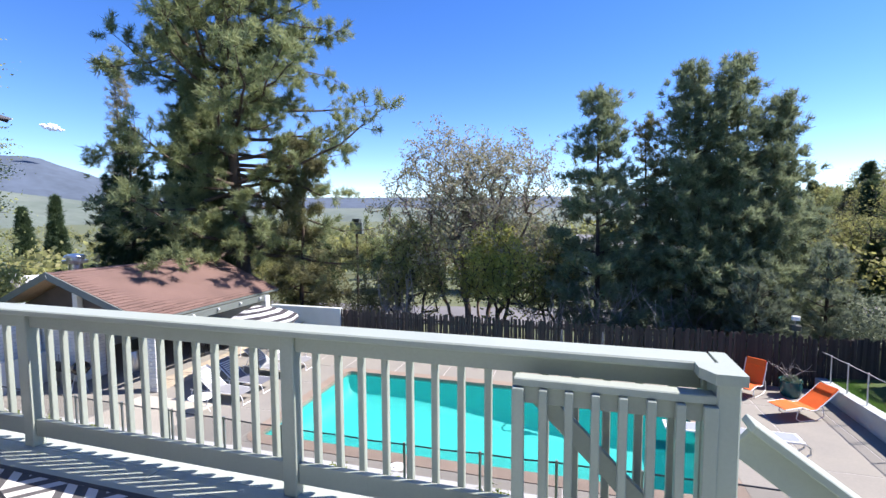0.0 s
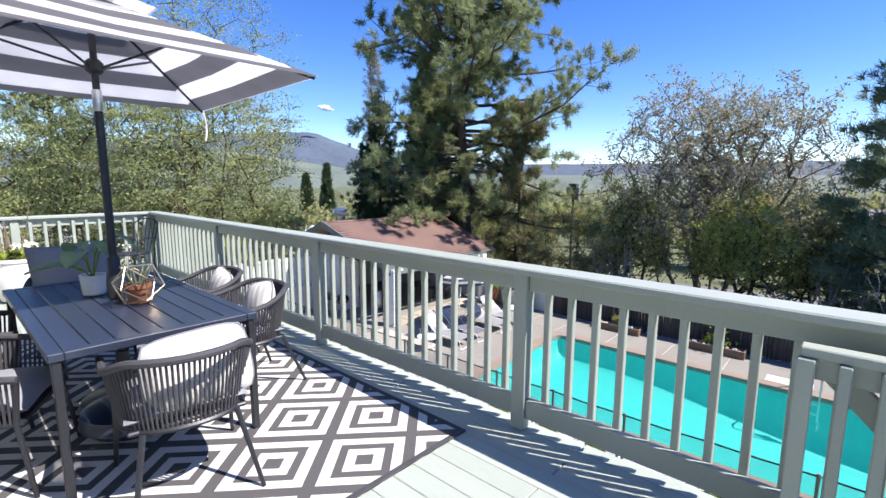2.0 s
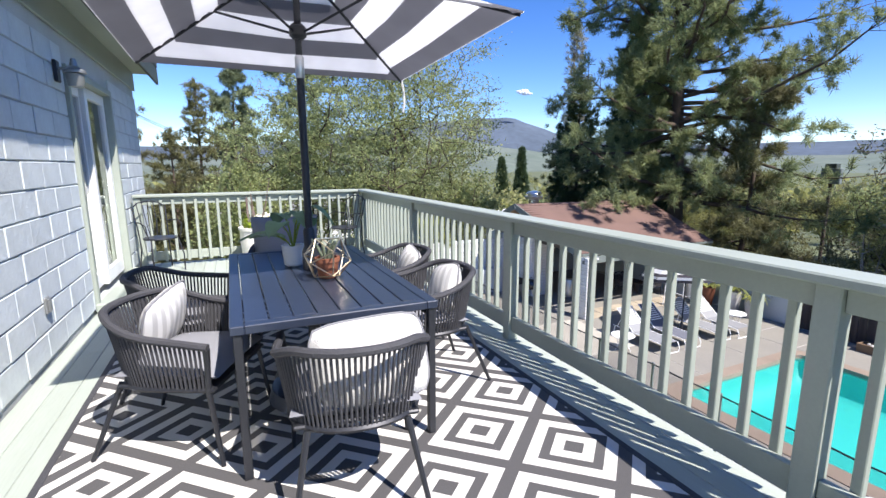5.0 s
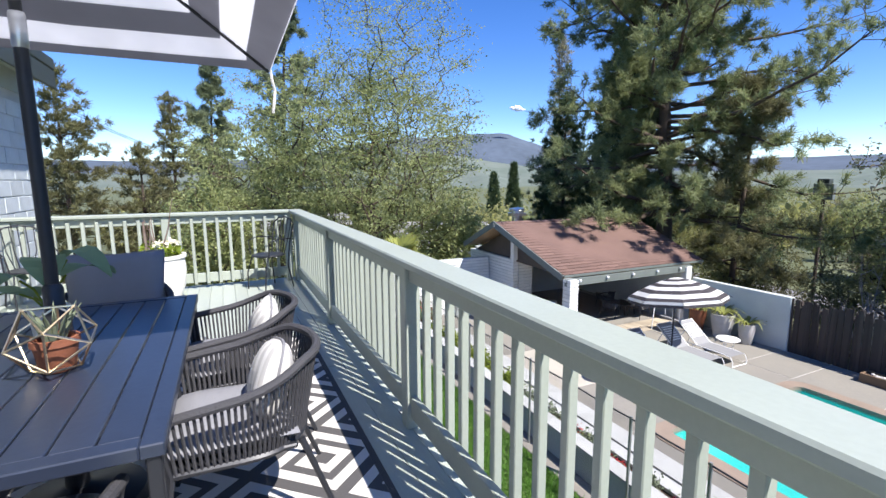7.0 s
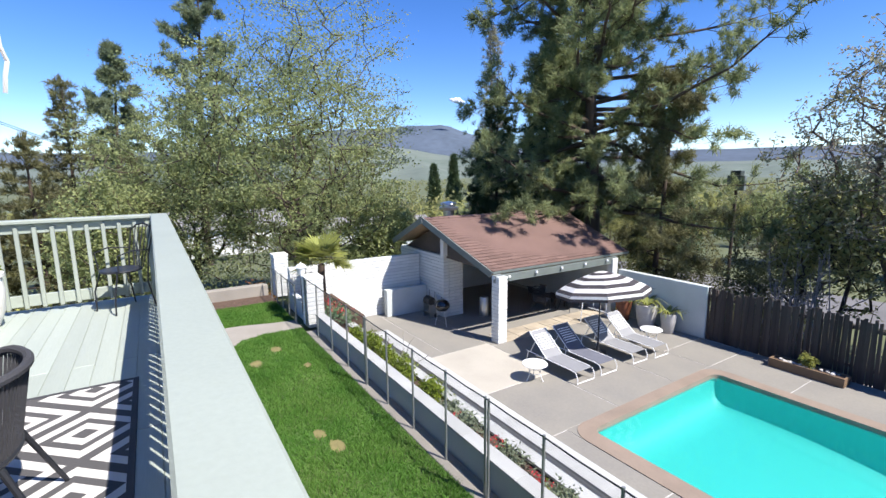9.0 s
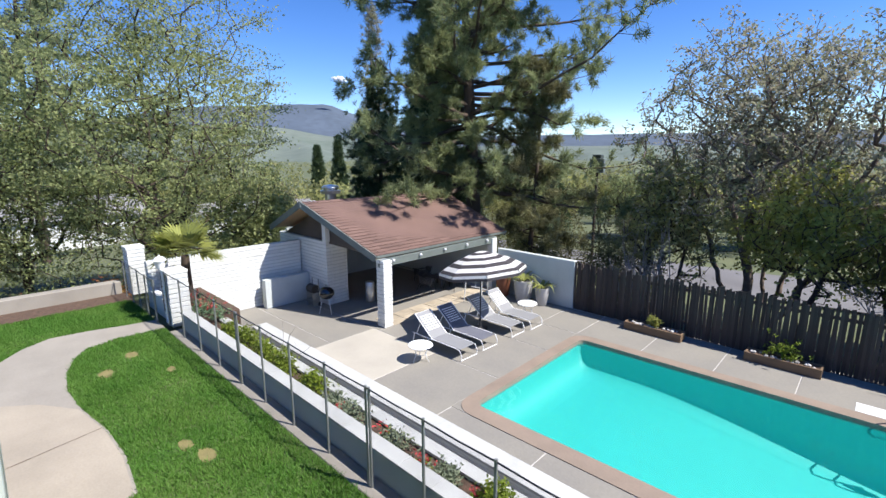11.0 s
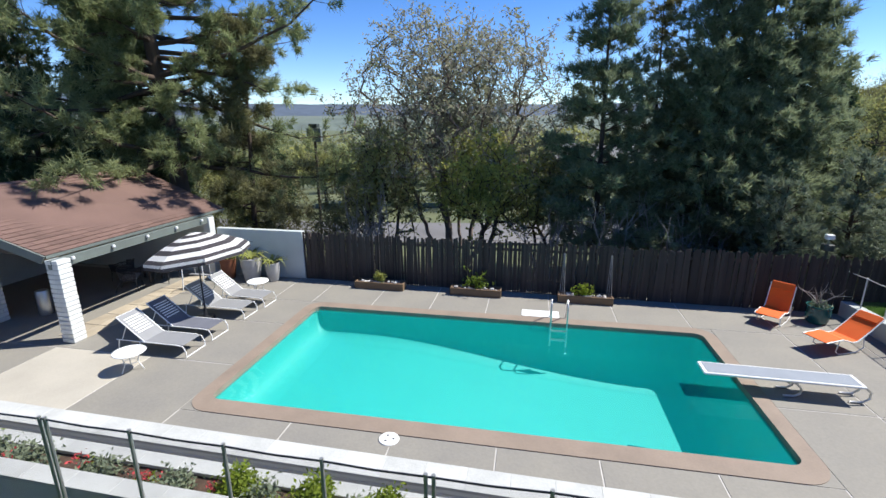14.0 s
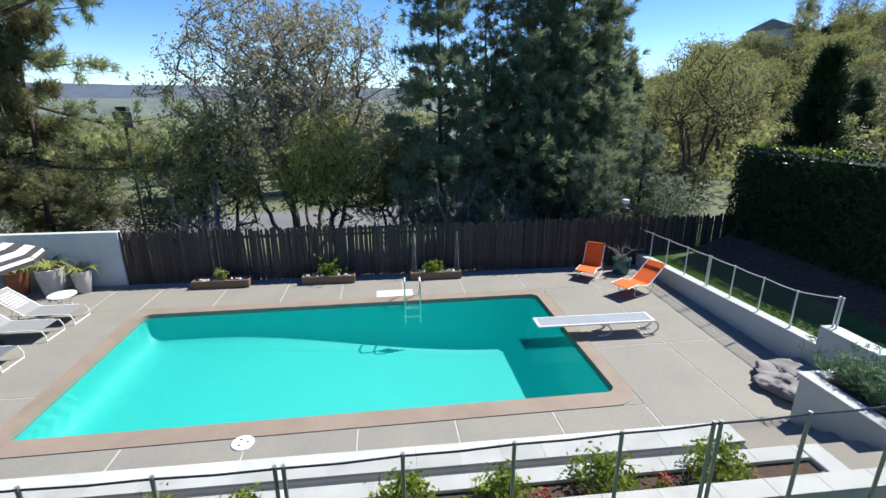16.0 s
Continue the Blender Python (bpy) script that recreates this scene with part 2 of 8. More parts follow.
# rug: charcoal and cream concentric diamonds
def rug_material():
    m = material("woven_rug", (0.5, 0.5, 0.5), 0.95, vary=0.08, fine=200, bump=0.4)
    nt = m.node_tree
    n, l = nt.nodes, nt.links
    def mathn(op, a, b=None, c=None):
        k = n.new("ShaderNodeMath")
        k.operation = op
        for i, v in enumerate((a, b, c)):
            if v is None:
                continue
            if isinstance(v, (int, float)):
                k.inputs[i].default_value = v
            else:
                l.new(v, k.inputs[i])
        return k.outputs[0]
    tc = n.new("ShaderNodeTexCoord")
    sep = n.new("ShaderNodeSeparateXYZ")
    l.new(tc.outputs["Object"], sep.inputs[0])
    u = mathn("DIVIDE", mathn("ADD", sep.outputs[0], 2.47), 0.655)
    v = mathn("DIVIDE", mathn("SUBTRACT", sep.outputs[1], 2.46), 0.71)
    def cell(du, dv):
        a = mathn("ABSOLUTE", mathn("SUBTRACT", mathn("FRACT", mathn("ADD", u, du)), 0.5))
        b = mathn("ABSOLUTE", mathn("SUBTRACT", mathn("FRACT", mathn("ADD", v, dv)), 0.5))
        return mathn("MULTIPLY", mathn("ADD", a, b), 2.0)
    d = mathn("MINIMUM", cell(0.5, 0.5), cell(0.0, 0.0))
    def band(a, b):
        return mathn("MULTIPLY", mathn("GREATER_THAN", d, a), mathn("LESS_THAN", d, b))
    pale = mathn("MAXIMUM", band(0.19, 0.42), band(0.62, 0.865))
    mix = n.new("ShaderNodeMix")
    mix.data_type = "RGBA"
    mix.inputs[6].default_value = (0.075, 0.073, 0.074, 1)
    mix.inputs[7].default_value = (0.60, 0.58, 0.54, 1)
    l.new(pale, mix.inputs[0])
    hsv = next(k for k in n if k.type == "HUE_SAT")
    l.new(mix.outputs[2], hsv.inputs["Color"])
    return m
M_RUG = rug_material()

def stripe_material(name, pale, dark, axis, width, shift=0.0, radial=None, through=0.25):
    """Canopy cloth: straight or ring stripes woven into the fabric."""
    m = bpy.data.materials.new(name)
    m.use_nodes = True
    n, l = m.node_tree.nodes, m.node_tree.links
    b = n["Principled BSDF"]
    tc = n.new("ShaderNodeTexCoord")
    sep = n.new("ShaderNodeSeparateXYZ")
    l.new(tc.outputs["Object"], sep.inputs[0])
    if radial:
        vec = n.new("ShaderNodeVectorMath")
        vec.operation = "MULTIPLY"
        vec.inputs[1].default_value = (1, 1, 0)
        l.new(tc.outputs["Object"], vec.inputs[0])
        ln = n.new("ShaderNodeVectorMath")
        ln.operation = "LENGTH"
        l.new(vec.outputs[0], ln.inputs[0])
        src = ln.outputs["Value"]
    elif axis == 9:
        ab = []
        for o, q in ((0, 1.02), (1, 0.99)):
            e = n.new("ShaderNodeMath")
            e.operation = "ABSOLUTE"
            l.new(sep.outputs[o], e.inputs[0])
            d = n.new("ShaderNodeMath")
            d.operation = "DIVIDE"
            d.inputs[1].default_value = q
            l.new(e.outputs[0], d.inputs[0])
            ab.append(d)
        mx = n.new("ShaderNodeMath")
        mx.operation = "MAXIMUM"
        l.new(ab[0].outputs[0], mx.inputs[0])
        l.new(ab[1].outputs[0], mx.inputs[1])
        src = mx.outputs[0]
    else:
        src = sep.outputs[axis]
    k = n.new("ShaderNodeMath")
    k.operation = "MULTIPLY_ADD"
    k.inputs[1].default_value, k.inputs[2].default_value = 1 / (2 * width), shift
    l.new(src, k.inputs[0])
    f = n.new("ShaderNodeMath")
    f.operation = "FRACT"
    l.new(k.outputs[0], f.inputs[0])
    g = n.new("ShaderNodeMath")
    g.operation = "GREATER_THAN"
    g.inputs[1].default_value = 0.5
    l.new(f.outputs[0], g.inputs[0])
    no = n.new("ShaderNodeTexNoise")
    no.inputs["Scale"].default_value = 5
    l.new(tc.outputs["Object"], no.inputs["Vector"])
    mix = n.new("ShaderNodeMix")
    mix.data_type = "RGBA"
    mix.inputs[6].default_value, mix.inputs[7].default_value = (*pale, 1), (*dark, 1)
    l.new(g.outputs[0], mix.inputs[0])
    hsv = n.new("ShaderNodeHueSaturation")
    r = n.new("ShaderNodeMapRange")
    r.inputs[3].default_value, r.inputs[4].default_value = 0.88, 1.1
    l.new(no.outputs[0], r.inputs[0])
    l.new(r.outputs[0], hsv.inputs["Value"])
    l.new(mix.outputs[2], hsv.inputs["Color"])
    l.new(hsv.outputs[0], b.inputs["Base Color"])
    b.inputs["Roughness"].default_value = 0.9
    tr = n.new("ShaderNodeBsdfTranslucent")
    l.new(hsv.outputs[0], tr.inputs["Color"])
    ms = n.new("ShaderNodeMixShader")
    ms.inputs[0].default_value = through
    l.new(b.outputs[0], ms.inputs[1])
    l.new(tr.outputs[0], ms.inputs[2])
    l.new(ms.outputs[0], n["Material Output"].inputs["Surface"])
    return m
M_CANOPY = stripe_material("grey_white_canopy", (0.88, 0.88, 0.88), (0.30, 0.30, 0.32), 9, 0.14, 0.48, through=0.72)
M_PILLOW_STRIPE = stripe_material("ribbed_pillow_fabric", (0.68, 0.67, 0.64), (0.50, 0.49, 0.47), 0, 0.026, through=0.05)
M_CLOTH_WHITE = stripe_material("white_canopy_cloth", (0.82, 0.81, 0.78), (0.82, 0.81, 0.78), 0, 9.0, through=0.25)
M_CLOTH_BLACK = stripe_material("black_canopy_cloth", (0.05, 0.045, 0.05), (0.05, 0.045, 0.05), 0, 9.0, through=0.1)

def water_material():
    """Clear still water: light passes, gloss grows towards grazing view."""
    m = bpy.data.materials.new("pool_water")
    m.use_nodes = True
    n, l = m.node_tree.nodes, m.node_tree.links
    tr = n.new("ShaderNodeBsdfTransparent")
    tr.inputs["Color"].default_value = (0.80, 0.98, 0.97, 1)
    gl = n.new("ShaderNodeBsdfGlossy")
    gl.inputs["Roughness"].default_value = 0.03
    fr = n.new("ShaderNodeFresnel")
    fr.inputs["IOR"].default_value = 1.33
    no = n.new("ShaderNodeTexNoise")
    no.inputs["Scale"].default_value = 1.6
    no.inputs["Detail"].default_value = 3
    bp = n.new("ShaderNodeBump")
    bp.inputs["Strength"].default_value = 0.1
    bp.inputs["Distance"].default_value = 0.05
    tc = n.new("ShaderNodeTexCoord")
    l.new(tc.outputs["Object"], no.inputs["Vector"])
    l.new(no.outputs[0], bp.inputs["Height"])
    l.new(bp.outputs[0], gl.inputs["Normal"])
    l.new(bp.outputs[0], fr.inputs["Normal"])
    ms = n.new("ShaderNodeMixShader")
    l.new(fr.outputs[0], ms.inputs[0])
    # Diffuse teal stands in for light scattered in the water; lifts the basin's shadow.
    scattered_light = n.new("ShaderNodeBsdfDiffuse")
    scattered_light.inputs["Color"].default_value = (0.006, 0.47, 0.445, 1)
    body = n.new("ShaderNodeMixShader")
    body.inputs[0].default_value = 0.2
    l.new(tr.outputs[0], body.inputs[1])
    l.new(scattered_light.outputs[0], body.inputs[2])
    l.new(body.outputs[0], ms.inputs[1])
    l.new(gl.outputs[0], ms.inputs[2])
    l.new(ms.outputs[0], n["Material Output"].inputs["Surface"])
    return m
M_WATER = water_material()

def glass_material():
    m = bpy.data.materials.new("window_glass")
    m.use_nodes = True
    b = m.node_tree.nodes["Principled BSDF"]
    b.inputs["Base Color"].default_value = (0.9, 0.95, 0.95, 1)
    b.inputs["Roughness"].default_value = 0.02
    b.inputs["Transmission Weight"].default_value = 1.0
    b.inputs["IOR"].default_value = 1.45
    return m
M_GLASS = glass_material()

def mesh_screen_material():
    """Fine woven fence screen: mostly see-through dark threads."""
    m = bpy.data.materials.new("fence_screen")
    m.use_nodes = True
    n, l = m.node_tree.nodes, m.node_tree.links
    b = n["Principled BSDF"]
    b.inputs["Base Color"].default_value = (0.05, 0.05, 0.05, 1)
    b.inputs["Roughness"].default_value = 0.8
    b.inputs["Alpha"].default_value = 0.13
    return m
M_SCREEN = mesh_screen_material()

# ---- mesh tools ----
class Geo:
    """Gathers vertices and faces of one part."""
    def __init__(self):
        self.v, self.f = [], []

    def add(self, verts, faces):
        k = len(self.v)
        self.v.extend(tuple(p) for p in verts)
        self.f.extend(tuple(i + k for i in q) for q in faces)
        return self

    def box(self, x0, x1, y0, y1, z0, z1, c=0.0, m=None):
        """A box with chamfered edges of width c, turned by m."""
        lo, hi = (min(x0, x1), min(y0, y1), min(z0, z1)), (max(x0, x1), max(y0, y1), max(z0, z1))
        if c <= 0:
            vs = [(x, y, z) for x in (lo[0], hi[0]) for y in (lo[1], hi[1]) for z in (lo[2], hi[2])]
            fs = [(0, 1, 3, 2), (4, 6, 7, 5), (0, 4, 5, 1), (2, 3, 7, 6), (0, 2, 6, 4), (1, 5, 7, 3)]
        else:
            vs, ix = [], {}
            for sx in (0, 1):
                for sy in (0, 1):
                    for sz in (0, 1):
                        s = (sx, sy, sz)
                        for ax in range(3):
                            p = [hi[i] - c if s[i] else lo[i] + c for i in range(3)]
                            p[ax] = hi[ax] if s[ax] else lo[ax]
                            ix[s, ax] = len(vs)
                            vs.append(p)
            fs = []
            for ax in range(3):
                a, b = [i for i in range(3) if i != ax]
                for side in (0, 1):
                    q = []
                    for va, vb in ((0, 0), (1, 0), (1, 1), (0, 1)):
                        s = [0, 0, 0]
                        s[ax], s[a], s[b] = side, va, vb
                        q.append(ix[tuple(s), ax])
                    fs.append(q)
                for va in (0, 1):
                    for vb in (0, 1):
                        s0, s1 = [0, 0, 0], [0, 0, 0]
                        s0[a] = s1[a] = va
                        s0[b] = s1[b] = vb
                        s1[ax] = 1
                        s0, s1 = tuple(s0), tuple(s1)
                        fs.append((ix[s0, a], ix[s1, a], ix[s1, b], ix[s0, b]))
            for sx in (0, 1):
                for sy in (0, 1):
                    for sz in (0, 1):
                        fs.append([ix[(sx, sy, sz), ax] for ax in range(3)])
        if m is not None:
            vs = [m @ Vector(p) for p in vs]
        return self.add(vs, fs)

    def tube(self, pts, r, n=8, close=False):
        """A round bar along points; r: one radius or one for each point."""
        pts = [Vector(p) for p in pts]
        rs = [r] * len(pts) if isinstance(r, (int, float)) else list(r)
        rings, side = [], None
        for i, p in enumerate(pts):
            if close:
                d = pts[(i + 1) % len(pts)] - pts[i - 1]
            else:
                d = pts[min(i + 1, len(pts) - 1)] - pts[max(i - 1, 0)]
            d.normalize()
            if side is None:
                side = d.orthogonal().normalized()
            side = (side - d * side.dot(d)).normalized()
            up = d.cross(side)
            rings.append([p + (side * math.cos(a) + up * math.sin(a)) * rs[i] for a in (2 * math.pi * k / n for k in range(n))])
        vs = [q for ring in rings for q in ring]
        fs, cnt = [], len(rings)
        for i in range(cnt if close else cnt - 1):
            j = (i + 1) % cnt
            for k in range(n):
                fs.append((i * n + k, i * n + (k + 1) % n, j * n + (k + 1) % n, j * n + k))
        if not close:
            fs.append(tuple(range(n - 1, -1, -1)))
            fs.append(tuple((cnt - 1) * n + k for k in range(n)))
        return self.add(vs, fs)

    def lathe(self, profile, at=(0, 0, 0), n=24):
        """Turned shape from (radius, height) pairs."""
        vs, fs = [], []
        for r, z in profile:
            vs += [(at[0] + r * math.cos(2 * math.pi * k / n), at[1] + r * math.sin(2 * math.pi * k / n), at[2] + z) for k in range(n)]
        for i in range(len(profile) - 1):
            for k in range(n):
                fs.append((i * n + k, i * n + (k + 1) % n, (i + 1) * n + (k + 1) % n, (i + 1) * n + k))
        if profile[0][0] > 1e-4:
            fs.append(tuple(range(n - 1, -1, -1)))
        if profile[-1][0] > 1e-4:
            fs.append(tuple((len(profile) - 1) * n + k for k in range(n)))
        return self.add(vs, fs)

    def prism(self, outline, z0, z1):
        """A flat outline raised from z0 to z1."""
        k = len(outline)
        vs = [(x, y, z0) for x, y in outline] + [(x, y, z1) for x, y in outline]
        fs = [tuple(range(k - 1, -1, -1)), tuple(range(k, 2 * k))] + [(i, (i + 1) % k, k + (i + 1) % k, k + i) for i in range(k)]
        return self.add(vs, fs)

    def pillow(self, w, h, d, m, n=10, plump=4.0):
        """A stuffed cushion w by h, d thick in the middle, pinched at the seam."""
        vs, fs = [], []
        for side in (1, -1):
            for i in range(n + 1):
                for j in range(n + 1):
                    u, v = 2 * i / n - 1, 2 * j / n - 1
                    bulge = ((1 - abs(u) ** plump) * (1 - abs(v) ** plump)) ** 0.55
                    pinch = 1 - 0.07 * (1 - abs(v)) * abs(u) ** 3 if plump > 3 else math.sqrt(1 - 0.2 * v ** 4)
                    pinch2 = 1 - 0.07 * (1 - abs(u)) * abs(v) ** 3 if plump > 3 else math.sqrt(1 - 0.2 * u ** 4)
                    wob = 0.06 * math.sin(5 * u + 3 * v * side)
                    vs.append(m @ Vector((u * w / 2 * pinch, side * d / 2 * bulge * (1 + wob), v * h / 2 * pinch2)))
        k = (n + 1) ** 2
        for s in (0, 1):
            for i in range(n):
                for j in range(n):
                    a = s * k + i * (n + 1) + j
                    q = (a, a + 1, a + n + 2, a + n + 1)
                    fs.append(q if s == 0 else q[::-1])
        return self.add(vs, fs)


def mesh_from(name, g, mat, smooth=False):
    me = bpy.data.meshes.new(name)
    me.from_pydata(g.v, [], g.f)
    bm = bmesh.new()
    bm.from_mesh(me)
    bmesh.ops.remove_doubles(bm, verts=bm.verts, dist=1e-6)
    bmesh.ops.recalc_face_normals(bm, faces=bm.faces)
    bm.to_mesh(me)
    bm.free()
    me.materials.append(mat)
    if smooth:
        me.polygons.foreach_set("use_smooth", [True] * len(me.polygons))
        me.set_sharp_from_angle(angle=radians(38))
    return me


def thing(name, label="", category="", group="", kind="", at=None):
    ob = new(name)
    if at is not None:
        ob.matrix_basis = at if isinstance(at, Matrix) else Matrix.Translation(at)
    ob.empty_display_size = 0.2
    return tagged(ob, label, category, group, kind)


def part(name, g, mat, parent=None, label="", smooth=False, kind=""):
    """Links geometry as one mesh object under a thing or a part. Its coordinates are those of its thing."""
    me = g if isinstance(g, bpy.types.Mesh) else mesh_from(name, g, mat, smooth)
    ob = new(name, me)
    if parent is not None:
        ob.parent = parent
    return tagged(ob, label, "", "", kind)


def solo(name, g, mat, label="", category="", group="", kind="", smooth=False):
    return tagged(part(name, g, mat, None, "", smooth), label, category, group, kind)


# ---- foliage tools ----
rng = np.random.default_rng(7)

def fast_mesh(name, verts, faces, mat):
    """Mesh from arrays: verts (n, 3), faces (m, k)."""
    me = bpy.data.meshes.new(name)
    k = faces.shape[1]
    me.vertices.add(len(verts))
    me.vertices.foreach_set("co", verts.astype(np.float32).ravel())
    me.loops.add(faces.size)
    me.loops.foreach_set("vertex_index", faces.astype(np.int32).ravel())
    me.polygons.add(len(faces))
    me.polygons.foreach_set("loop_start", np.arange(0, faces.size, k, dtype=np.int32))
    me.update(calc_edges=True)
    me.materials.append(mat)
    return me


def unit(v):
    return v / np.maximum(np.linalg.norm(v, axis=-1, keepdims=True), 1e-9)


def leaves(centers, size, spread, per, flat=0.3, slim=0.5, jitter=0.35):
    """Pointed leaf quads scattered round each centre."""
    c = np.repeat(np.asarray(centers), per, axis=0)
    n = len(c)
    c = c + rng.normal(0, 1, (n, 3)) * spread
    a = unit(rng.normal(0, 1, (n, 3)) * (1, 1, 1 - flat * 0.6))
    b = unit(np.cross(a, rng.normal(0, 1, (n, 3)) * (1, 1, 1)))
    s = size * (1 + rng.uniform(-jitter, jitter, (n, 1)))
    v = np.stack([c - a * s * 0.5, c + b * s * slim * 0.5, c + a * s * 0.5, c - b * s * slim * 0.5], 1).reshape(-1, 3)
    f = np.arange(4 * n).reshape(n, 4)
    return v, f


def needles(centers, dirs, length, width, per, cone=0.9, jitter=0.25):
    """Tufts of thin needles that fan out from each centre round a direction."""
    c = np.repeat(np.asarray(centers), per, axis=0)
    d0 = np.repeat(np.asarray(dirs), per, axis=0)
    n = len(c)
    d = unit(d0 + rng.normal(0, cone, (n, 3)))
    s = np.cross(d, rng.normal(0, 1, (n, 3)))
    s = unit(s) * width * 0.5
    ln = length * (1 + rng.uniform(-jitter, jitter, (n, 1)))
    c = c + rng.normal(0, length * 0.22, (n, 3))
    v = np.stack([c - s, c + s, c + d * ln], 1).reshape(-1, 3)
    return v, np.arange(3 * n).reshape(n, 3)


def limbs_mesh(name, segs, mat, sides=6):
    """Tapered bars: rows of p0 (3), p1 (3), r0, r1."""
    s = np.asarray(segs, dtype=float)
    p0, p1, r0, r1 = s[:, 0:3], s[:, 3:6], s[:, 6:7], s[:, 7:8]
    d = unit(p1 - p0)
    ref = np.where(np.abs(d[:, 2:3]) > 0.9, [[1.0, 0, 0]], [[0, 0, 1.0]])
    a = unit(np.cross(d, ref))
    b = np.cross(d, a)
    ang = np.arange(sides) * 2 * np.pi / sides
    ring = a[:, None] * np.cos(ang)[None, :, None] + b[:, None] * np.sin(ang)[None, :, None]
    v = np.concatenate([p0[:, None] + ring * r0[:, None], p1[:, None] + ring * r1[:, None]], 1)
    k = np.arange(sides)
    q = np.stack([k, (k + 1) % sides, sides + (k + 1) % sides, sides + k], 1)
    f = (np.arange(len(s)) * 2 * sides)[:, None, None] + q[None]
    me = fast_mesh(name, v.reshape(-1, 3), f.reshape(-1, 4), mat)
    me.polygons.foreach_set("use_smooth", [True] * len(me.polygons))
    return me


def wander(p, d, length, r0, r1, steps, bend, lift=0.0, segs=None):
    """A crooked limb; returns its points and directions."""
    pts, p, d = [p], np.array(p, float), unit(np.array(d, float))
    dirs = [d]
    for i in range(steps):
        d = unit(d + rng.normal(0, bend, 3) + np.array([0, 0, lift]))
        q = p + d * length / steps
        if segs is not None:
            a, b = r0 + (r1 - r0) * i / steps, r0 + (r1 - r0) * (i + 1) / steps
            segs.append((*p, *q, a, b))
        p = q
        pts.append(p)
        dirs.append(d)
    return pts, dirs


def tree(name, label, at, segs, bark, verts, faces, leafmat, group="", sides=6):
    t = thing(name, label, "tree", group, at=at)
    part("trunk", limbs_mesh("trunk", segs, bark, sides), bark, t)
    part("crown", fast_mesh("crown", verts, faces, leafmat), leafmat, t)
    return t


def pine_tree(height, first, radius, trunk, whorls, label, at, needle=0.24, width=0.022, per=16, leafmat=None, bark=None, droop=0.0, name="pine_tree", gappy=0.3, group="", density=1.0, top=1.0, lopsided=0.0):
    """Open-crowned pine: crooked limbs with upturned tufts of long needles."""
    segs = []
    pts, _ = wander((0, 0, 0), (0, 0, 1), height, trunk, 0.03, 14, 0.02, 0.02, segs)
    pts = np.array(pts)
    cs, ds = [], []
    for i in range(whorls):
        f = first + (1 - first) * ((i + rng.uniform(0, 1)) / whorls)
        z = f * height
        k = f * (len(pts) - 1)
        p = pts[int(k)] + (pts[min(int(k) + 1, len(pts) - 1)] - pts[int(k)]) * (k - int(k))
        g = (f - first) / (1 - first)
        r = radius * (math.sin(math.pi * min(1, 0.28 + 0.72 * g)) ** 0.7 * 0.9 + 0.12) * rng.uniform(1 - gappy * 1.6, 1.12) * (top if g > 0.75 else 1.0)
        ang = rng.uniform(0, 2 * math.pi)
        r *= 1 + lopsided * math.cos(ang - 0.2)
        d = np.array([math.cos(ang), math.sin(ang), 0.30 * g - 0.05 - droop * (1 - g)])
        bp, bd = wander(p, d, r, trunk * 0.36 * (1 - 0.6 * f), 0.012, 7, 0.14, 0.03, segs)
        for j in range(2, 8):
            for _ in range(max(1, int(round((2.2 if j < 7 else 4) * density)))):
                side = unit(bd[j] + rng.normal(0, 0.75, 3) + np.array([0, 0, 0.05]))
                ln = rng.uniform(0.22, 0.55) * (0.35 + 0.25 * r)
                sp, sd = wander(bp[j], side, ln, 0.014, 0.006, 3, 0.2, 0.08, segs)
                for q, e in list(zip(sp, sd))[2:]:
                    cs.append(q)
                    ds.append(unit(e * 0.7 + np.array([0, 0, 0.12])))
    v, fcs = needles(cs, ds, needle, width, per, 1.15)
    return tree(name, label, at, segs, bark or M_BARK, v, fcs, leafmat or L_PINE, group)


def fir_tree(height, radius, trunk, label, at, leafmat, layers=34, per_layer=9, spray=0.3, per=9, width=0.035, first=0.06, power=0.85, droop=0.15, name="fir_tree", group="", lumps=0.25, bark=None):
    """Dense conifer: tiers of boughs with short drooping sprays."""
    segs = []
    wander((0, 0, 0), (0, 0, 1), height * 0.985, trunk, 0.02, 8, 0.004, 0.0, segs)
    cs, ds = [], []
    phase = rng.uniform(0, 6, 4)
    for i in range(layers):
        f = first + (1 - first) * (i + rng.uniform(-0.3, 0.3)) / layers
        f = min(max(f, first), 0.995)
        for j in range(per_layer):
            ang = rng.uniform(0, 2 * math.pi)
            lump = 1 + lumps * math.sin(3 * ang + phase[0] + 6 * f) * math.sin(9 * f + phase[1])
            r = radius * (1 - f) ** power * rng.uniform(0.72, 1.08) * lump + 0.12
            d = np.array([math.cos(ang), math.sin(ang), 0.10 + 0.35 * f - droop])
            p = np.array([0, 0, f * height])
            bp, bd = wander(p, d, r, 0.03 * (1 - f) + 0.008, 0.006, 4, 0.08, 0.03, segs)
            for a in range(1, 5):
                for _ in range(3):
                    t = rng.uniform(0.0, 1)
                    q = bp[a - 1] + (bp[a] - bp[a - 1]) * t + rng.normal(0, 0.10 * (0.5 + r * 0.35), 3) * (1, 1, 0.5)
                    cs.append(q)
                    ds.append(unit(bd[a] + np.array([0, 0, 0.15]) + rng.normal(0, 0.3, 3)))
    v, fcs = needles(cs, ds, spray, width, per, 0.5)
    return tree(name, label, at, segs, bark or M_BARK, v, fcs, leafmat, group, 5)


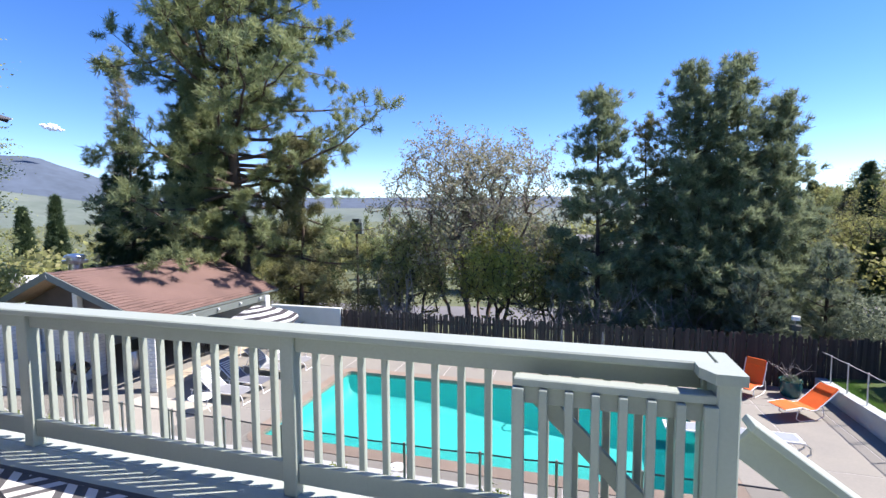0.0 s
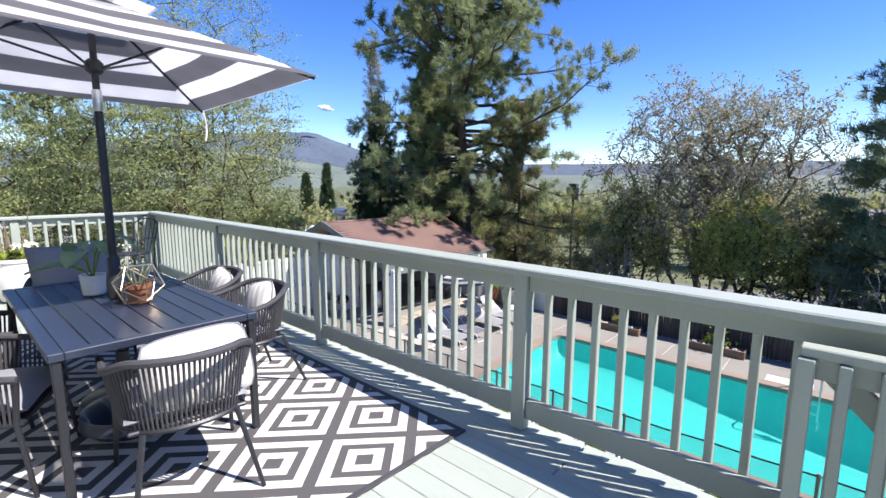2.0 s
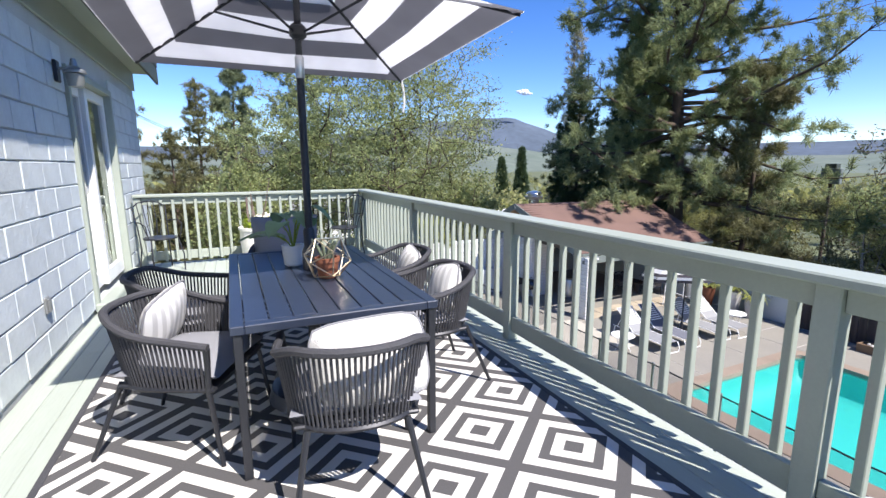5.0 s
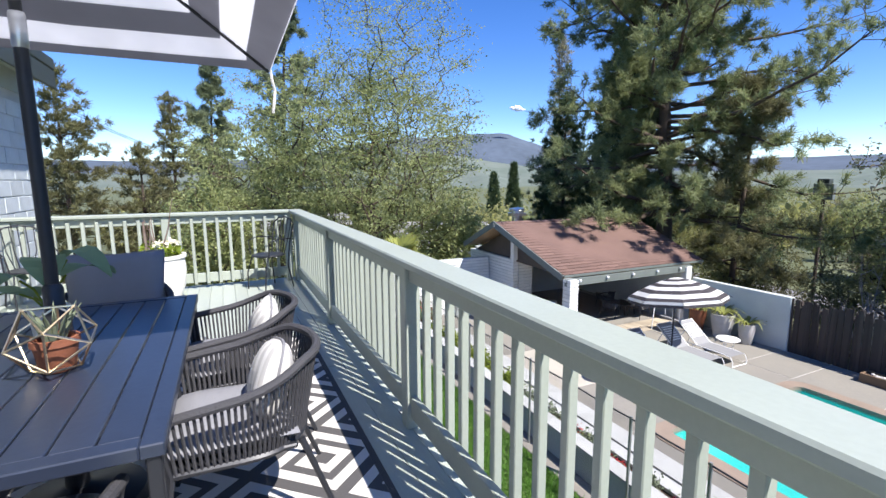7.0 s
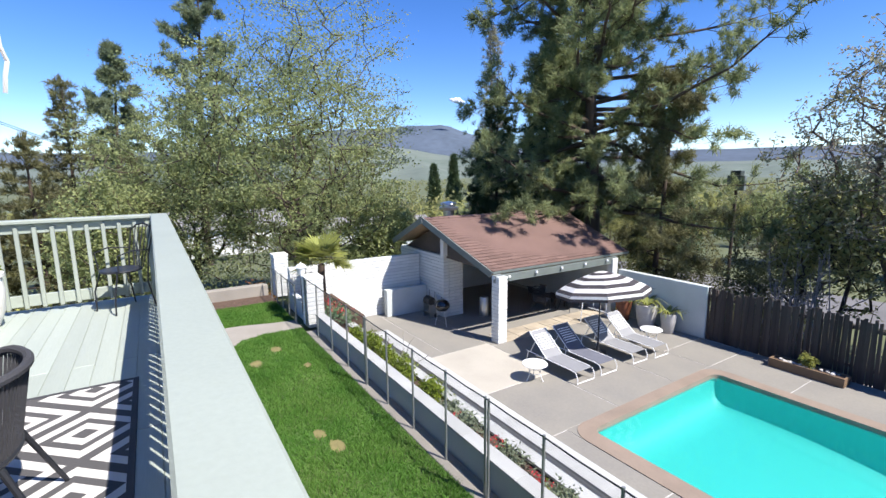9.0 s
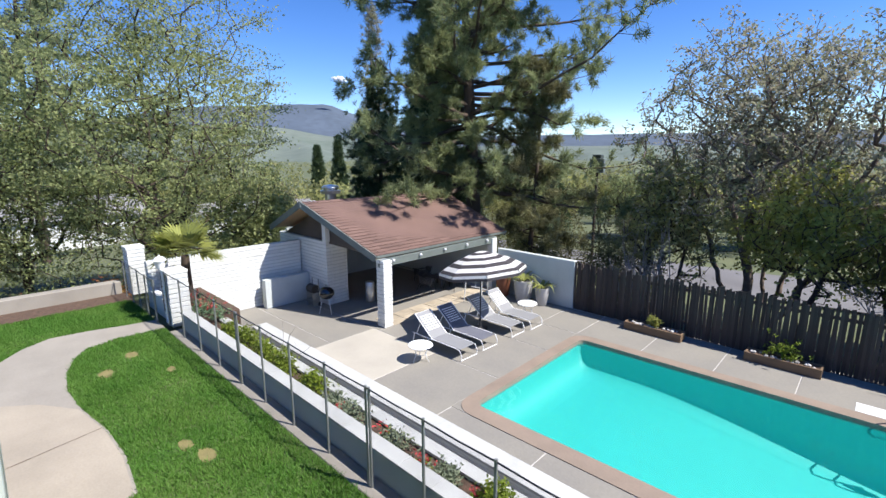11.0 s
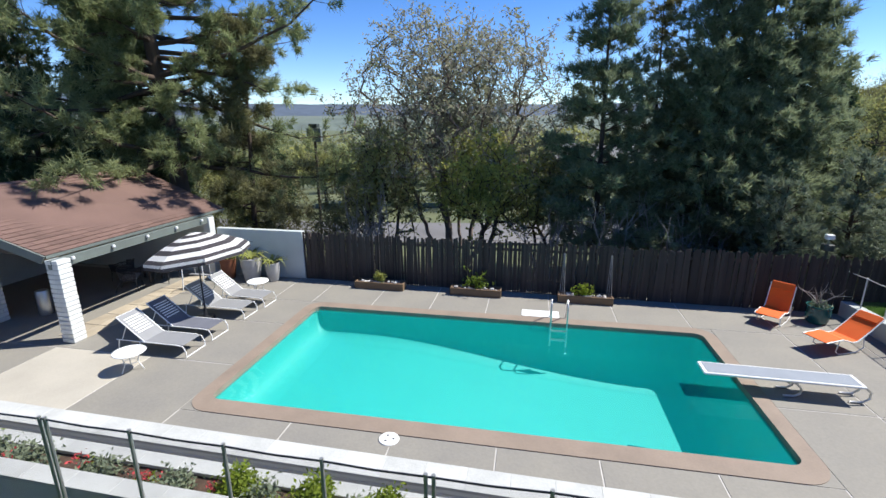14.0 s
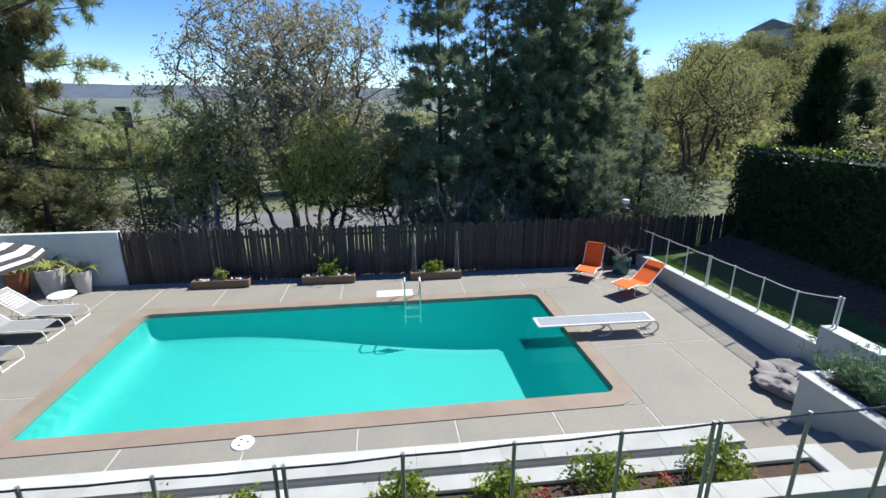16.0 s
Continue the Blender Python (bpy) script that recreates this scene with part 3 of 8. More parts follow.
def clump_fir(label, at, leaders, leafmat, tier=0.55, boughs=7, needle=0.2, width=0.03, per=34, first=0.10, power=1.0, droop=0.1, name="spruce_tree", group="", bark=None, gap=0.3, trunk=0.2, fat=1.0):
    """Layered conifer: separate boughs that carry round tufts; leaders are rows of dx, dy, height, radius."""
    segs, cs, ds = [], [], []
    for dx, dy, height, radius in leaders:
        wander((dx * 0.3, dy * 0.3, 0), (dx * 0.7 / height, dy * 0.7 / height, 1), height * 0.99, trunk, 0.015, 8, 0.006, 0.0, segs)
        n = int(height * (1 - first) / tier)
        for i in range(n):
            f = first + (1 - first) * (i + rng.uniform(-0.25, 0.25)) / n
            f = min(max(f, first), 0.985)
            tier_r = radius * ((1 - f) ** power * 0.94 + 0.03) * rng.uniform(0.86, 1.1)
            for j in range(boughs):
                if rng.uniform() < gap * 0.6:
                    continue
                ang = 2.4 * i + 2 * math.pi * (j + rng.uniform(-0.35, 0.35)) / boughs
                r = tier_r * rng.uniform(1 - gap, 1.12) + 0.08
                d = np.array([math.cos(ang), math.sin(ang), 0.12 + 0.6 * f * f - droop])
                p = np.array([dx * (0.3 + 0.7 * f), dy * (0.3 + 0.7 * f), f * height])
                bp, bd = wander(p, d, r, 0.028 * (1 - f) + 0.008, 0.005, 5, 0.09, 0.05, segs)
                k = max(2, int(r * 4.2 * fat))
                for _ in range(k):
                    s = rng.uniform(0.22, 1.0) ** 0.75 * 4.98
                    a = int(s)
                    q = bp[a] + (bp[a + 1] - bp[a]) * (s - a)
                    out = rng.normal(0, 0.16 + 0.05 * r, 3) * (1, 1, 0.45)
                    cs.append(q + out)
                    ds.append(unit(bd[a] * 0.6 + out * 1.2 + np.array([0, 0, 0.35])))
        for q in np.linspace(0.9, 1.0, 7):
            cs.append(np.array([dx * (0.3 + 0.7 * q), dy * (0.3 + 0.7 * q), q * height]))
            ds.append(np.array([0, 0, 1.0]))
    v, fcs = needles(cs, ds, needle, width, per, 0.85)
    return tree(name, label, at, segs, bark or M_BARK, v, fcs, leafmat, group, 5)


def grown_tree(label, at, stems, height, middle, radii, tips, leafmat, bark, leaf=0.13, per=12, tuft=0.2, flat=0.7, name="broadleaf_tree", group="", slim=0.55, lean=0.5, twig=0.006, step=0.42, shell=0.42, lump=0.2, trunk=1.0, low=-0.75, sides=5):
    """A tree whose twigs reach for points inside a lumpy crown; every limb is as thick as the twigs it carries ask for."""
    pos, up = [], []
    def chain(p, q, parent, jit):
        n = max(1, int(np.linalg.norm(q - p) / step))
        side = rng.normal(0, jit, 3)
        for i in range(1, n + 1):
            f = i / n
            c = p + (q - p) * f + side * math.sin(math.pi * f) + (rng.normal(0, jit * 0.35, 3) if i < n else 0)
            pos.append(c)
            up.append(parent)
            parent = len(pos) - 1
        return parent
    mid = np.array([0, 0, middle])
    rad = np.array(radii)
    for k in range(stems):
        a = 6.2832 * (k + rng.uniform(-0.25, 0.25)) / stems
        o = np.array([math.cos(a), math.sin(a), 0])
        pos.append(o * (0.0 if stems == 1 else 0.25))
        up.append(-1)
        knee = mid + rad * o * lean * rng.uniform(0.35, 0.75) - np.array([0, 0, rad[2] * rng.uniform(0.35, 0.6)])
        e = chain(pos[-1], knee, len(pos) - 1, 0.14)
        chain(pos[e], mid + rad * o * lean * rng.uniform(0.7, 1.3) + np.array([0, 0, rad[2] * rng.uniform(0.0, 0.4)]), e, 0.2)
    u = unit(rng.normal(0, 1, (tips, 3)))
    u[:, 2] = np.where(u[:, 2] < low, -u[:, 2], u[:, 2])
    ph = rng.uniform(0, 6.28, 4)
    w = 1 + lump * (np.sin(5 * u[:, 0] + ph[0]) * np.cos(4 * u[:, 2] + ph[1]) + 0.7 * np.sin(8 * u[:, 1] + ph[2] + 6 * u[:, 2]))
    goal = mid + u * rad * (rng.uniform(0, 1, (tips, 1)) ** shell) * w[:, None]
    goal = goal[np.argsort(np.linalg.norm((goal - mid * 0.4) / rad, axis=1))]
    arr = np.empty((tips * 40 + 500, 3))
    ends, last = [], 0
    for g in goal:
        arr[last:len(pos)] = pos[last:]
        last = len(pos)
        d = arr[:last] - g
        cost = np.linalg.norm(d, axis=1) + 0.9 * np.clip(d[:, 2] + 0.2, 0, None)
        k = int(np.argmin(cost))
        ends.append((chain(pos[k], g, k, 0.10), k))
    n = len(pos)
    load = np.zeros(n)
    for e, _ in ends:
        load[e] += 1
    for i in range(n - 1, -1, -1):
        if up[i] >= 0:
            load[up[i]] += load[i]
    r = twig * np.maximum(load, 1) ** 0.46 * np.where(load > tips / stems * 0.25, trunk, 1.0)
    P, U = np.array(pos), np.array(up)
    m = U >= 0
    segs = np.concatenate([P[U[m]], P[m], np.minimum(r[U[m]], r[m] * 1.5)[:, None], r[m][:, None]], 1)
    c = []
    for e, k in ends:
        c.append(P[e])
        q = up[e]
        if q > k and q >= 0:
            c.append(P[q])
    c = np.repeat(np.array(c), per, axis=0)
    c = c + rng.normal(0, tuft, c.shape) * (1, 1, flat)
    v, f = leaves(c, leaf, 0.01, 1, slim=slim)
    return tree(name, label, at, segs, bark, v, f, leafmat, group, sides)

# ---- large structure ----
POOL, LAWN = -3.835, -2.93

def heights(x, y):
    """Height of the open ground: a cut terrace for the pool, a slope down to the valley, a hill to the north-east."""
    z = -4.6 - 0.06 * max(0, y - 20) - 0.08 * max(0, -x - 24)
    z = max(z, -13.0)
    d = math.hypot(x, y)
    hx, hy = x - 122, y - 96
    hill = 32 * math.exp(-(hx * hx / 5200 + hy * hy / 2600))
    z += hill
    if y > 17.8 and x > 6:
        z += 0.85 * min(1, (x - 6) / 3) * max(0.0, 1 - (y - 18) / 60)
    z += 0.25 * noise.noise(Vector((x * 0.08, y * 0.08, 0.3)))
    if y < 7.2 and -18.7 < x < 12:
        z = LAWN - 0.12
    elif -18.7 < x < 9 and 7.2 <= y < 17.9:
        z = -7.2
    return z


def ground():
    def lines(lo, hi, stops):
        out = []
        for a, b, s in stops:
            k = max(1, round((b - a) / s))
            out += [a + (b - a) * i / k for i in range(k)]
        return out + [stops[-1][1]]
    xs = lines(0, 0, [(-2600, -400, 550), (-400, -80, 40), (-80, -18.8, 4), (-18.8, -18.6, 0.2), (-18.6, 9, 4), (9, 9.2, 0.2), (9.2, 40, 3), (40, 200, 8), (200, 2600, 400)])
    ys = lines(0, 0, [(-1500, -60, 240), (-60, 7.1, 7), (7.1, 7.3, 0.2), (7.3, 17.85, 5), (17.85, 17.95, 0.1), (17.95, 40, 2), (40, 200, 8), (200, 3200, 300)])
    g = Geo()
    vs = [(x, y, heights(x, y)) for y in ys for x in xs]
    w = len(xs)
    fs = [(j * w + i, j * w + i + 1, (j + 1) * w + i + 1, (j + 1) * w + i) for j in range(len(ys) - 1) for i in range(w - 1)]
    g.add(vs, fs)
    return solo("ground", g, M_GROUND, "dry grassy ground falling away to a valley", "ground", kind="structure", smooth=True)
ground()

# deck platform, 25 painted boards on a frame
deck = thing("deck_floor", "sage-painted timber deck of long boards", "deck", kind="structure")
g = Geo()
g.box(-8.3, 1.0, 0.05, 3.44, -0.28, -0.045, 0.01)
part("deck_frame", g, M_RAIL, deck)
for x in (-8.1, -5.8, -3.5, -1.2, 0.9):
    part("support_post", Geo().box(x - 0.07, x + 0.07, 3.1, 3.24, LAWN, -0.28, 0.006), M_RAIL, deck)
boards = []
k = 0
y = 0.06
while y < 3.42:
    w = min(0.141, 3.44 - y)
    for x0, x1 in ((-8.32, -4.66), (-4.655, -1.005), (-1.0, 1.02)) if k % 2 else ((-8.32, -6.0), (-5.995, -2.4), (-2.395, 1.02)):
        boards.append((x0, x1, y, y + w))
    y += 0.1425
    k += 1

# house
house = thing("wall_house", "pale blue-grey painted block house wall", "house", kind="structure")
g = Geo()
DX0, DX1, DTOP = -7.62, -5.86, 2.32
for a in ((-9.50, DX0, -0.25, 0.04, LAWN, 2.86), (DX1, 4.0, -0.25, 0.04, LAWN, 2.86), (DX0, DX1, -0.25, 0.04, DTOP, 2.86), (DX0, DX1, -0.25, 0.04, LAWN, 0.02)):
    g.box(*a)
g.box(-9.50, -9.25, -7.0, -0.25, LAWN, 2.86)
g.box(-9.25, 4.0, -7.0, -6.75, LAWN, 2.86)
g.box(3.75, 4.0, -6.75, -0.25, LAWN, 2.86)
part("wall", g, M_MORTAR, house)
part("interior_floor", Geo().box(-9.25, 3.75, -6.75, -0.25, -0.15, -0.01), M_PLANK, house)
part("interior_ceiling", Geo().box(-9.25, 3.75, -6.75, -0.25, 2.5, 2.6), M_WHITE, house)
g = Geo()
g.box(-9.6, 4.4, -7.5, 0.34, 2.86, 2.97)
part("roof_soffit", g, M_RAIL, house)
part("roof", Geo().box(-9.68, 4.5, -7.6, 0.40, 2.97, 3.14, 0.02), M_FASCIA, house, "dark fascia and flat roof")
part("fascia_board", Geo().box(-9.66, 4.4, 0.36, 0.395, 2.72, 2.965, 0.005), M_FASCIA, house)
part("trim_board", Geo().box(-9.49, 4.0, 0.05, 0.075, 2.58, 2.86, 0.004), M_RAIL, house)

door = thing("door_1", "white-framed sliding glass patio door", "door", kind="structure")
g = Geo()
g.box(DX0, DX0 + 0.07, -0.12, 0.085, 0.03, DTOP, 0.006)
g.box(DX1 - 0.07, DX1, -0.12, 0.085, 0.03, DTOP, 0.006)
g.box(DX0 + 0.07, DX1 - 0.07, -0.12, 0.085, DTOP - 0.07, DTOP, 0.006)
part("door_casing", g, M_RAIL, door, "sage casing")
part("door_sill", Geo().box(DX0 - 0.05, DX1 + 0.05, 0.06, 0.2, 0.005, 0.09, 0.01), M_RAIL, door)
for x0, x1, y in ((DX0 + 0.08, -6.70, -0.02), (-6.78, DX1 - 0.08, -0.07)):
    g = Geo()
    g.box(x0, x0 + 0.09, y - 0.03, y + 0.03, 0.1, DTOP - 0.08, 0.006)
    g.box(x1 - 0.09, x1, y - 0.03, y + 0.03, 0.1, DTOP - 0.08, 0.006)
    g.box(x0 + 0.09, x1 - 0.09, y - 0.03, y + 0.03, 0.1, 0.26, 0.006)
    g.box(x0 + 0.09, x1 - 0.09, y - 0.03, y + 0.03, DTOP - 0.19, DTOP - 0.08, 0.006)
    fr = part("door_frame", g, M_WHITE, door, "white frame")
    ob = part("pane", Geo().box(x0 + 0.09, x1 - 0.09, y - 0.006, y + 0.006, 0.26, DTOP - 0.19), M_GLASS, fr)
    ob.visible_shadow = False

# ---- deck railing ----
PX = [0.80, -1.395, -3.575, -5.765, -8.12]

def rail_run(name, label, a, b, along, at, posts, inward):
    """Posts, balusters, boards and cap of one straight railing; along: 0 for x, 1 for y."""
    t = thing(name, label, "railing")
    def bx(g, s0, s1, o0, o1, z0, z1, c):
        if along == 0:
            return g.box(s0, s1, at + o0, at + o1, z0, z1, c)
        return g.box(at + o0, at + o1, s0, s1, z0, z1, c)
    part("cap_rail", bx(Geo(), a, b, -0.10, 0.075, 0.978, 1.02, 0.008), M_RAIL, t)
    for p in posts:
        part("post", bx(Geo(), p - 0.045, p + 0.045, -0.045, 0.045, 0.0, 0.975, 0.006), M_RAIL, t)
    edge = sorted(posts)
    for p, q in zip(edge, edge[1:]):
        part("top_board", bx(Geo(), p + 0.047, q - 0.047, -0.022, 0.018, 0.875, 0.974, 0.004), M_RAIL, t)
        part("bottom_board", bx(Geo(), p + 0.047, q - 0.047, -0.022, 0.018, 0.075, 0.20, 0.004), M_RAIL, t)
        k = round((q - p) / 0.149)
        for i in range(1, k):
            s = p + (q - p) * i / k
            part("baluster", bx(Geo(), s - 0.019, s + 0.019, 0.02, 0.058, 0.06, 0.94, 0.004), M_RAIL, t)
    return t

rail_run("deck_railing", "sage-painted timber deck railing with a flat cap", -8.20, 0.80, 0, 3.35, PX, -1)
rail_run("deck_railing", "sage-painted timber railing closing the deck's far end", 0.09, 3.26, 1, -8.14, [0.14, 1.72, 3.23], 1)
newel = thing("gate_post", "stout sage newel post with a mitred cap", "post")
part("post", Geo().box(0.772, 0.862, 3.13, 3.30, 0.0, 0.975, 0.008), M_RAIL, newel)
part("cap", Geo().prism([(0.805, 3.252), (0.805, 3.424), (0.872, 3.424), (0.872, 3.09), (0.755, 3.09), (0.71, 3.17), (0.71, 3.252)], 0.977, 1.022), M_RAIL, newel)

# open gate, folded back against the railing
gate = thing("deck_gate", "open sage timber gate folded back against the railing", "gate")
GX0, GX1, GY = -0.06, 0.775, 3.16
part("top_rail", Geo().box(GX0, GX1, GY - 0.025, GY + 0.05, 0.875, 0.915, 0.005), M_RAIL, gate)
part("bottom_rail", Geo().box(GX0, GX1, GY - 0.0, GY + 0.04, 0.09, 0.18, 0.005), M_RAIL, gate)
part("upper_rail", Geo().box(GX0, GX1, GY + 0.002, GY + 0.04, 0.79, 0.873, 0.004), M_RAIL, gate)
for i in range(8):
    x = GX0 + 0.022 + (GX1 - GX0 - 0.044) * i / 7
    w = 0.028 if i in (0, 7) else 0.019
    part("picket", Geo().box(x - w, x + w, GY - 0.042, GY - 0.002, 0.06, 0.873, 0.004), M_RAIL, gate)
m = Matrix.Translation((0.36, GY + 0.062, 0.5)) @ Matrix.Rotation(radians(45), 4, "Y")
part("brace", Geo().box(-0.52, 0.52, -0.018, 0.018, -0.045, 0.045, 0.004, m), M_RAIL, gate)

# stair beyond the gate with sloping handrails
stair = thing("deck_stair", "sage timber stair going down from the deck", "stairs", kind="structure")
for i in range(15):
    z = -0.195 * (i + 1)
    part("tread", Geo().box(1.03 + 0.27 * i, 1.03 + 0.27 * (i + 1), 2.2, 3.32, z - 0.04, z, 0.006), M_DECK, stair)
def slope(y, name, z0):
    t = thing(name, "sloping sage timber stair handrail", "handrail")
    ang = math.atan2(0.195, 0.27)
    m = Matrix.Translation((0.96, y, z0)) @ Matrix.Rotation(ang, 4, "Y")
    part("cap_rail", Geo().box(0, 4.6, -0.07, 0.07, -0.02, 0.02, 0.006, m), M_RAIL, t)
    part("side_board", Geo().box(0.02, 4.6, -0.02, 0.02, -0.155, -0.022, 0.004, m), M_RAIL, t)
    for i in range(4):
        x = 1.25 + i * 1.1
        z = z0 - (x - 0.96) * math.tan(ang)
        part("post", Geo().box(x - 0.04, x + 0.04, y + 0.022, y + 0.10, z - 1.0, z - 0.05, 0.005), M_RAIL, t)
slope(3.36, "stair_handrail", 0.73)
slope(2.16, "stair_handrail", 0.73)

# ---- pool ----
PI = (-7.48, 3.12, 10.66, 15.51)
PO = (-7.79, 3.43, 10.25, 15.86)
SQUARE = Matrix.Translation((-2.15, 13.09, 0)) @ Matrix.Rotation(radians(1.0), 4, "Z") @ Matrix.Translation((2.15, -13.09, 0))

def rounded(x0, x1, y0, y1, r, n=8):
    out = []
    for cx, cy, a0 in ((x1 - r, y0 + r, -90), (x1 - r, y1 - r, 0), (x0 + r, y1 - r, 90), (x0 + r, y0 + r, 180)):
        out += [(cx + r * math.cos(radians(a0 + 90 * i / n)), cy + r * math.sin(radians(a0 + 90 * i / n))) for i in range(n + 1)]
    return out

def dense(outline, step=0.25):
    out = []
    for (x0, y0), (x1, y1) in zip(outline, outline[1:] + outline[:1]):
        n = max(1, int(math.hypot(x1 - x0, y1 - y0) / step))
        out += [(x0 + (x1 - x0) * i / n, y0 + (y1 - y0) * i / n) for i in range(n)]
    return out

pool = thing("swimming_pool", "rectangular turquoise swimming pool with tan coping", "swimming pool", at=SQUARE)
inner, outer = rounded(PI[0], PI[1], PI[2], PI[3], 0.22), rounded(PO[0], PO[1], PO[2], PO[3], 0.5)
k = len(inner)
g = Geo()
vs = [(x, y, POOL + 0.012) for x, y in inner] + [(x, y, POOL + 0.012) for x, y in outer] + [(x, y, POOL - 0.12) for x, y in inner] + [(x, y, POOL - 0.12) for x, y in outer]
fs = []
for i in range(k):
    j = (i + 1) % k
    fs += [(i, j, k + j, k + i), (2 * k + i, 2 * k + j, j, i), (k + i, k + j, 3 * k + j, 3 * k + i), (2 * k + i, 3 * k + i, 3 * k + j, 2 * k + j)]
g.add(vs, fs)
part("coping", g, M_COPING, pool, "tan concrete coping")
def floor_z(x):
    f = max(0, min(1, (x + 6) / 8.2))
    return POOL - (0.80 + 0.70 * f * f * (3 - 2 * f))
basin = dense(rounded(PI[0] - 0.03, PI[1] + 0.03, PI[2] - 0.03, PI[3] + 0.03, 0.22))
kb = len(basin)
g = Geo()
def shrunk(f, lift):
    return [((x + 2.25) * (1 - f * 0.5) - 2.25, (y - 13.04) * (1 - f) + 13.04, floor_z((x + 2.25) * (1 - f * 0.5) - 2.25) + lift) for x, y in basin]
vs = [(x, y, POOL - 0.10) for x, y in basin] + shrunk(0.016, 0.48) + shrunk(0.045, 0.26) + shrunk(0.085, 0.13) + shrunk(0.14, 0.05) + shrunk(0.21, 0.012) + shrunk(0.28, 0.0)
fs = [(r * kb + i, r * kb + (i + 1) % kb, (r + 1) * kb + (i + 1) % kb, (r + 1) * kb + i) for r in range(6) for i in range(kb)]
g.add(vs, fs)
part("basin_wall", g, M_PLASTER, pool, smooth=True)
g = Geo()
xs = [-7.2 + 9.9 * i / 60 for i in range(61)]
g.add([(x, y, floor_z(x) - 0.003) for x in xs for y in (11.2, 14.88)], [(2 * i, 2 * i + 1, 2 * i + 3, 2 * i + 2) for i in range(60)])
part("basin_floor", g, M_PLASTER, pool, smooth=True)
g = Geo()
vs = [(x, y, POOL - 0.015) for x, y in rounded(PI[0] - 0.012, PI[1] + 0.012, PI[2] - 0.012, PI[3] + 0.012, 0.22)]
vs += [(x, y, POOL - 0.14) for x, y, _ in vs]
g.add(vs, [(i, (i + 1) % k, k + (i + 1) % k, k + i) for i in range(k)])
part("waterline_band", g, M_TILE, pool, "dark waterline band")
g = Geo()
g.add([(x, y, POOL - 0.085) for x, y in rounded(PI[0] - 0.02, PI[1] + 0.02, PI[2] - 0.02, PI[3] + 0.02, 0.22)], [tuple(range(k))])
wm = bpy.data.meshes.new("water")
wm.from_pydata(g.v, [], g.f)
wm.materials.append(M_WATER)
if wm.polygons[0].normal.z < 0:
    wm.flip_normals()
wat = part("water", wm, M_WATER, pool, "clear still water")
wat.visible_shadow = False
g = Geo().lathe([(0.0, 0.02), (0.17, 0.018), (0.18, 0.0)][::-1], (-3.53, 10.09, POOL + 0.004), 24)
sk = solo("skimmer_lid", g, M_WHITE, "round white plastic skimmer lid set in the concrete", "lid")
for a in (0, 2.1, 4.2):
    part("finger_hole", Geo().lathe([(0.02, 0.0), (0.02, 0.003), (0.0, 0.003)], (-3.53 + 0.08 * math.cos(a), 10.09 + 0.08 * math.sin(a), POOL + 0.024), 10), M_BLACKMETAL, sk)

paving = thing("pool_paving", "grey-tan concrete paving slabs with pale joints", "paving", kind="structure", at=SQUARE)
g = Geo()
for a in ((-19, PO[0] + 0.02, 8.9, 17.95), (PO[1] - 0.02, 7.5, 8.9, 17.95), (PO[0] + 0.02, PO[1] - 0.02, 8.9, PO[2] + 0.02), (PO[0] + 0.02, PO[1] - 0.02, PO[3] - 0.02, 17.95)):
    g.box(*a, POOL - 0.2, POOL - 0.008)
part("joint_bed", g, M_JOINT, paving)
def corner(cx, cy, sx, sy, r=0.5):
    pts = [(cx, cy)]
    for i in range(9):
        a = math.pi / 2 * i / 8
        pts.append((cx + sx * (r - r * math.sin(a)) , cy + sy * (r - r * math.cos(a))))
    return pts
for cx, cy, sx, sy in ((PO[0], PO[2], 1, 1), (PO[1], PO[2], -1, 1), (PO[1], PO[3], -1, -1), (PO[0], PO[3], 1, -1)):
    part("corner_fill", Geo().prism(corner(cx, cy, sx, sy), POOL - 0.1, POOL), M_CONC, paving)
slabs = []
def row(xs, y0, y1, mat):
    for a, b in zip(xs, xs[1:]):
        slabs.append((a, b, y0, y1, mat))
J = 0.011
row([-9.11, PO[0], -5.9, -4.13, -2.48, -0.68, 1.12, 3.0, 5.15, 7.32], PO[3], 17.85, M_CONC)
row([PO[0], -5.48, -3.52, -1.74, -0.08, 1.69, PO[1]], 9.13, PO[2], M_CONC)
row([PO[1], 5.15, 6.75], 9.13, 12.34, M_CONC)
row([PO[1], 5.15, 6.75], 12.34, PO[3], M_CONC)
row([6.75, 7.32], 9.13, PO[3], M_CONC)
row([-9.95, PO[0]], 9.13, 11.95, M_CONC)
row([-12.32, PO[0]], 11.95, 14.2, M_CONC)
row([-12.32, PO[0]], 14.2, PO[3], M_CONC)
row([-12.32, -9.11], PO[3], 17.85, M_CONC)
row([-12.6, -9.95], 9.13, 11.95, M_CONC_PALE)
row([-17.3, -12.6], 9.13, 10.4, M_CONC)
row([-17.3, -12.6], 10.4, 11.95, M_CONC)
for a, b, y0, y1, mat in slabs:
    part("slab", Geo().box(a + J, b - J, y0 + J, y1 - J, POOL - 0.09, POOL, 0.006), mat, paving)
part("slab", Geo().box(-18.8, -12.33, 11.96, 17.7, POOL - 0.09, POOL - 0.002, 0.006), M_CONC, paving)
for i in range(7):
    for j in range(2):
        part("flagstone", Geo().box(-13.2 + 0.46 * j, -12.76 + 0.46 * j, 12.5 + 0.72 * i, 13.19 + 0.72 * i, POOL - 0.002, POOL + 0.012, 0.006), M_FLAGSTONE, paving)
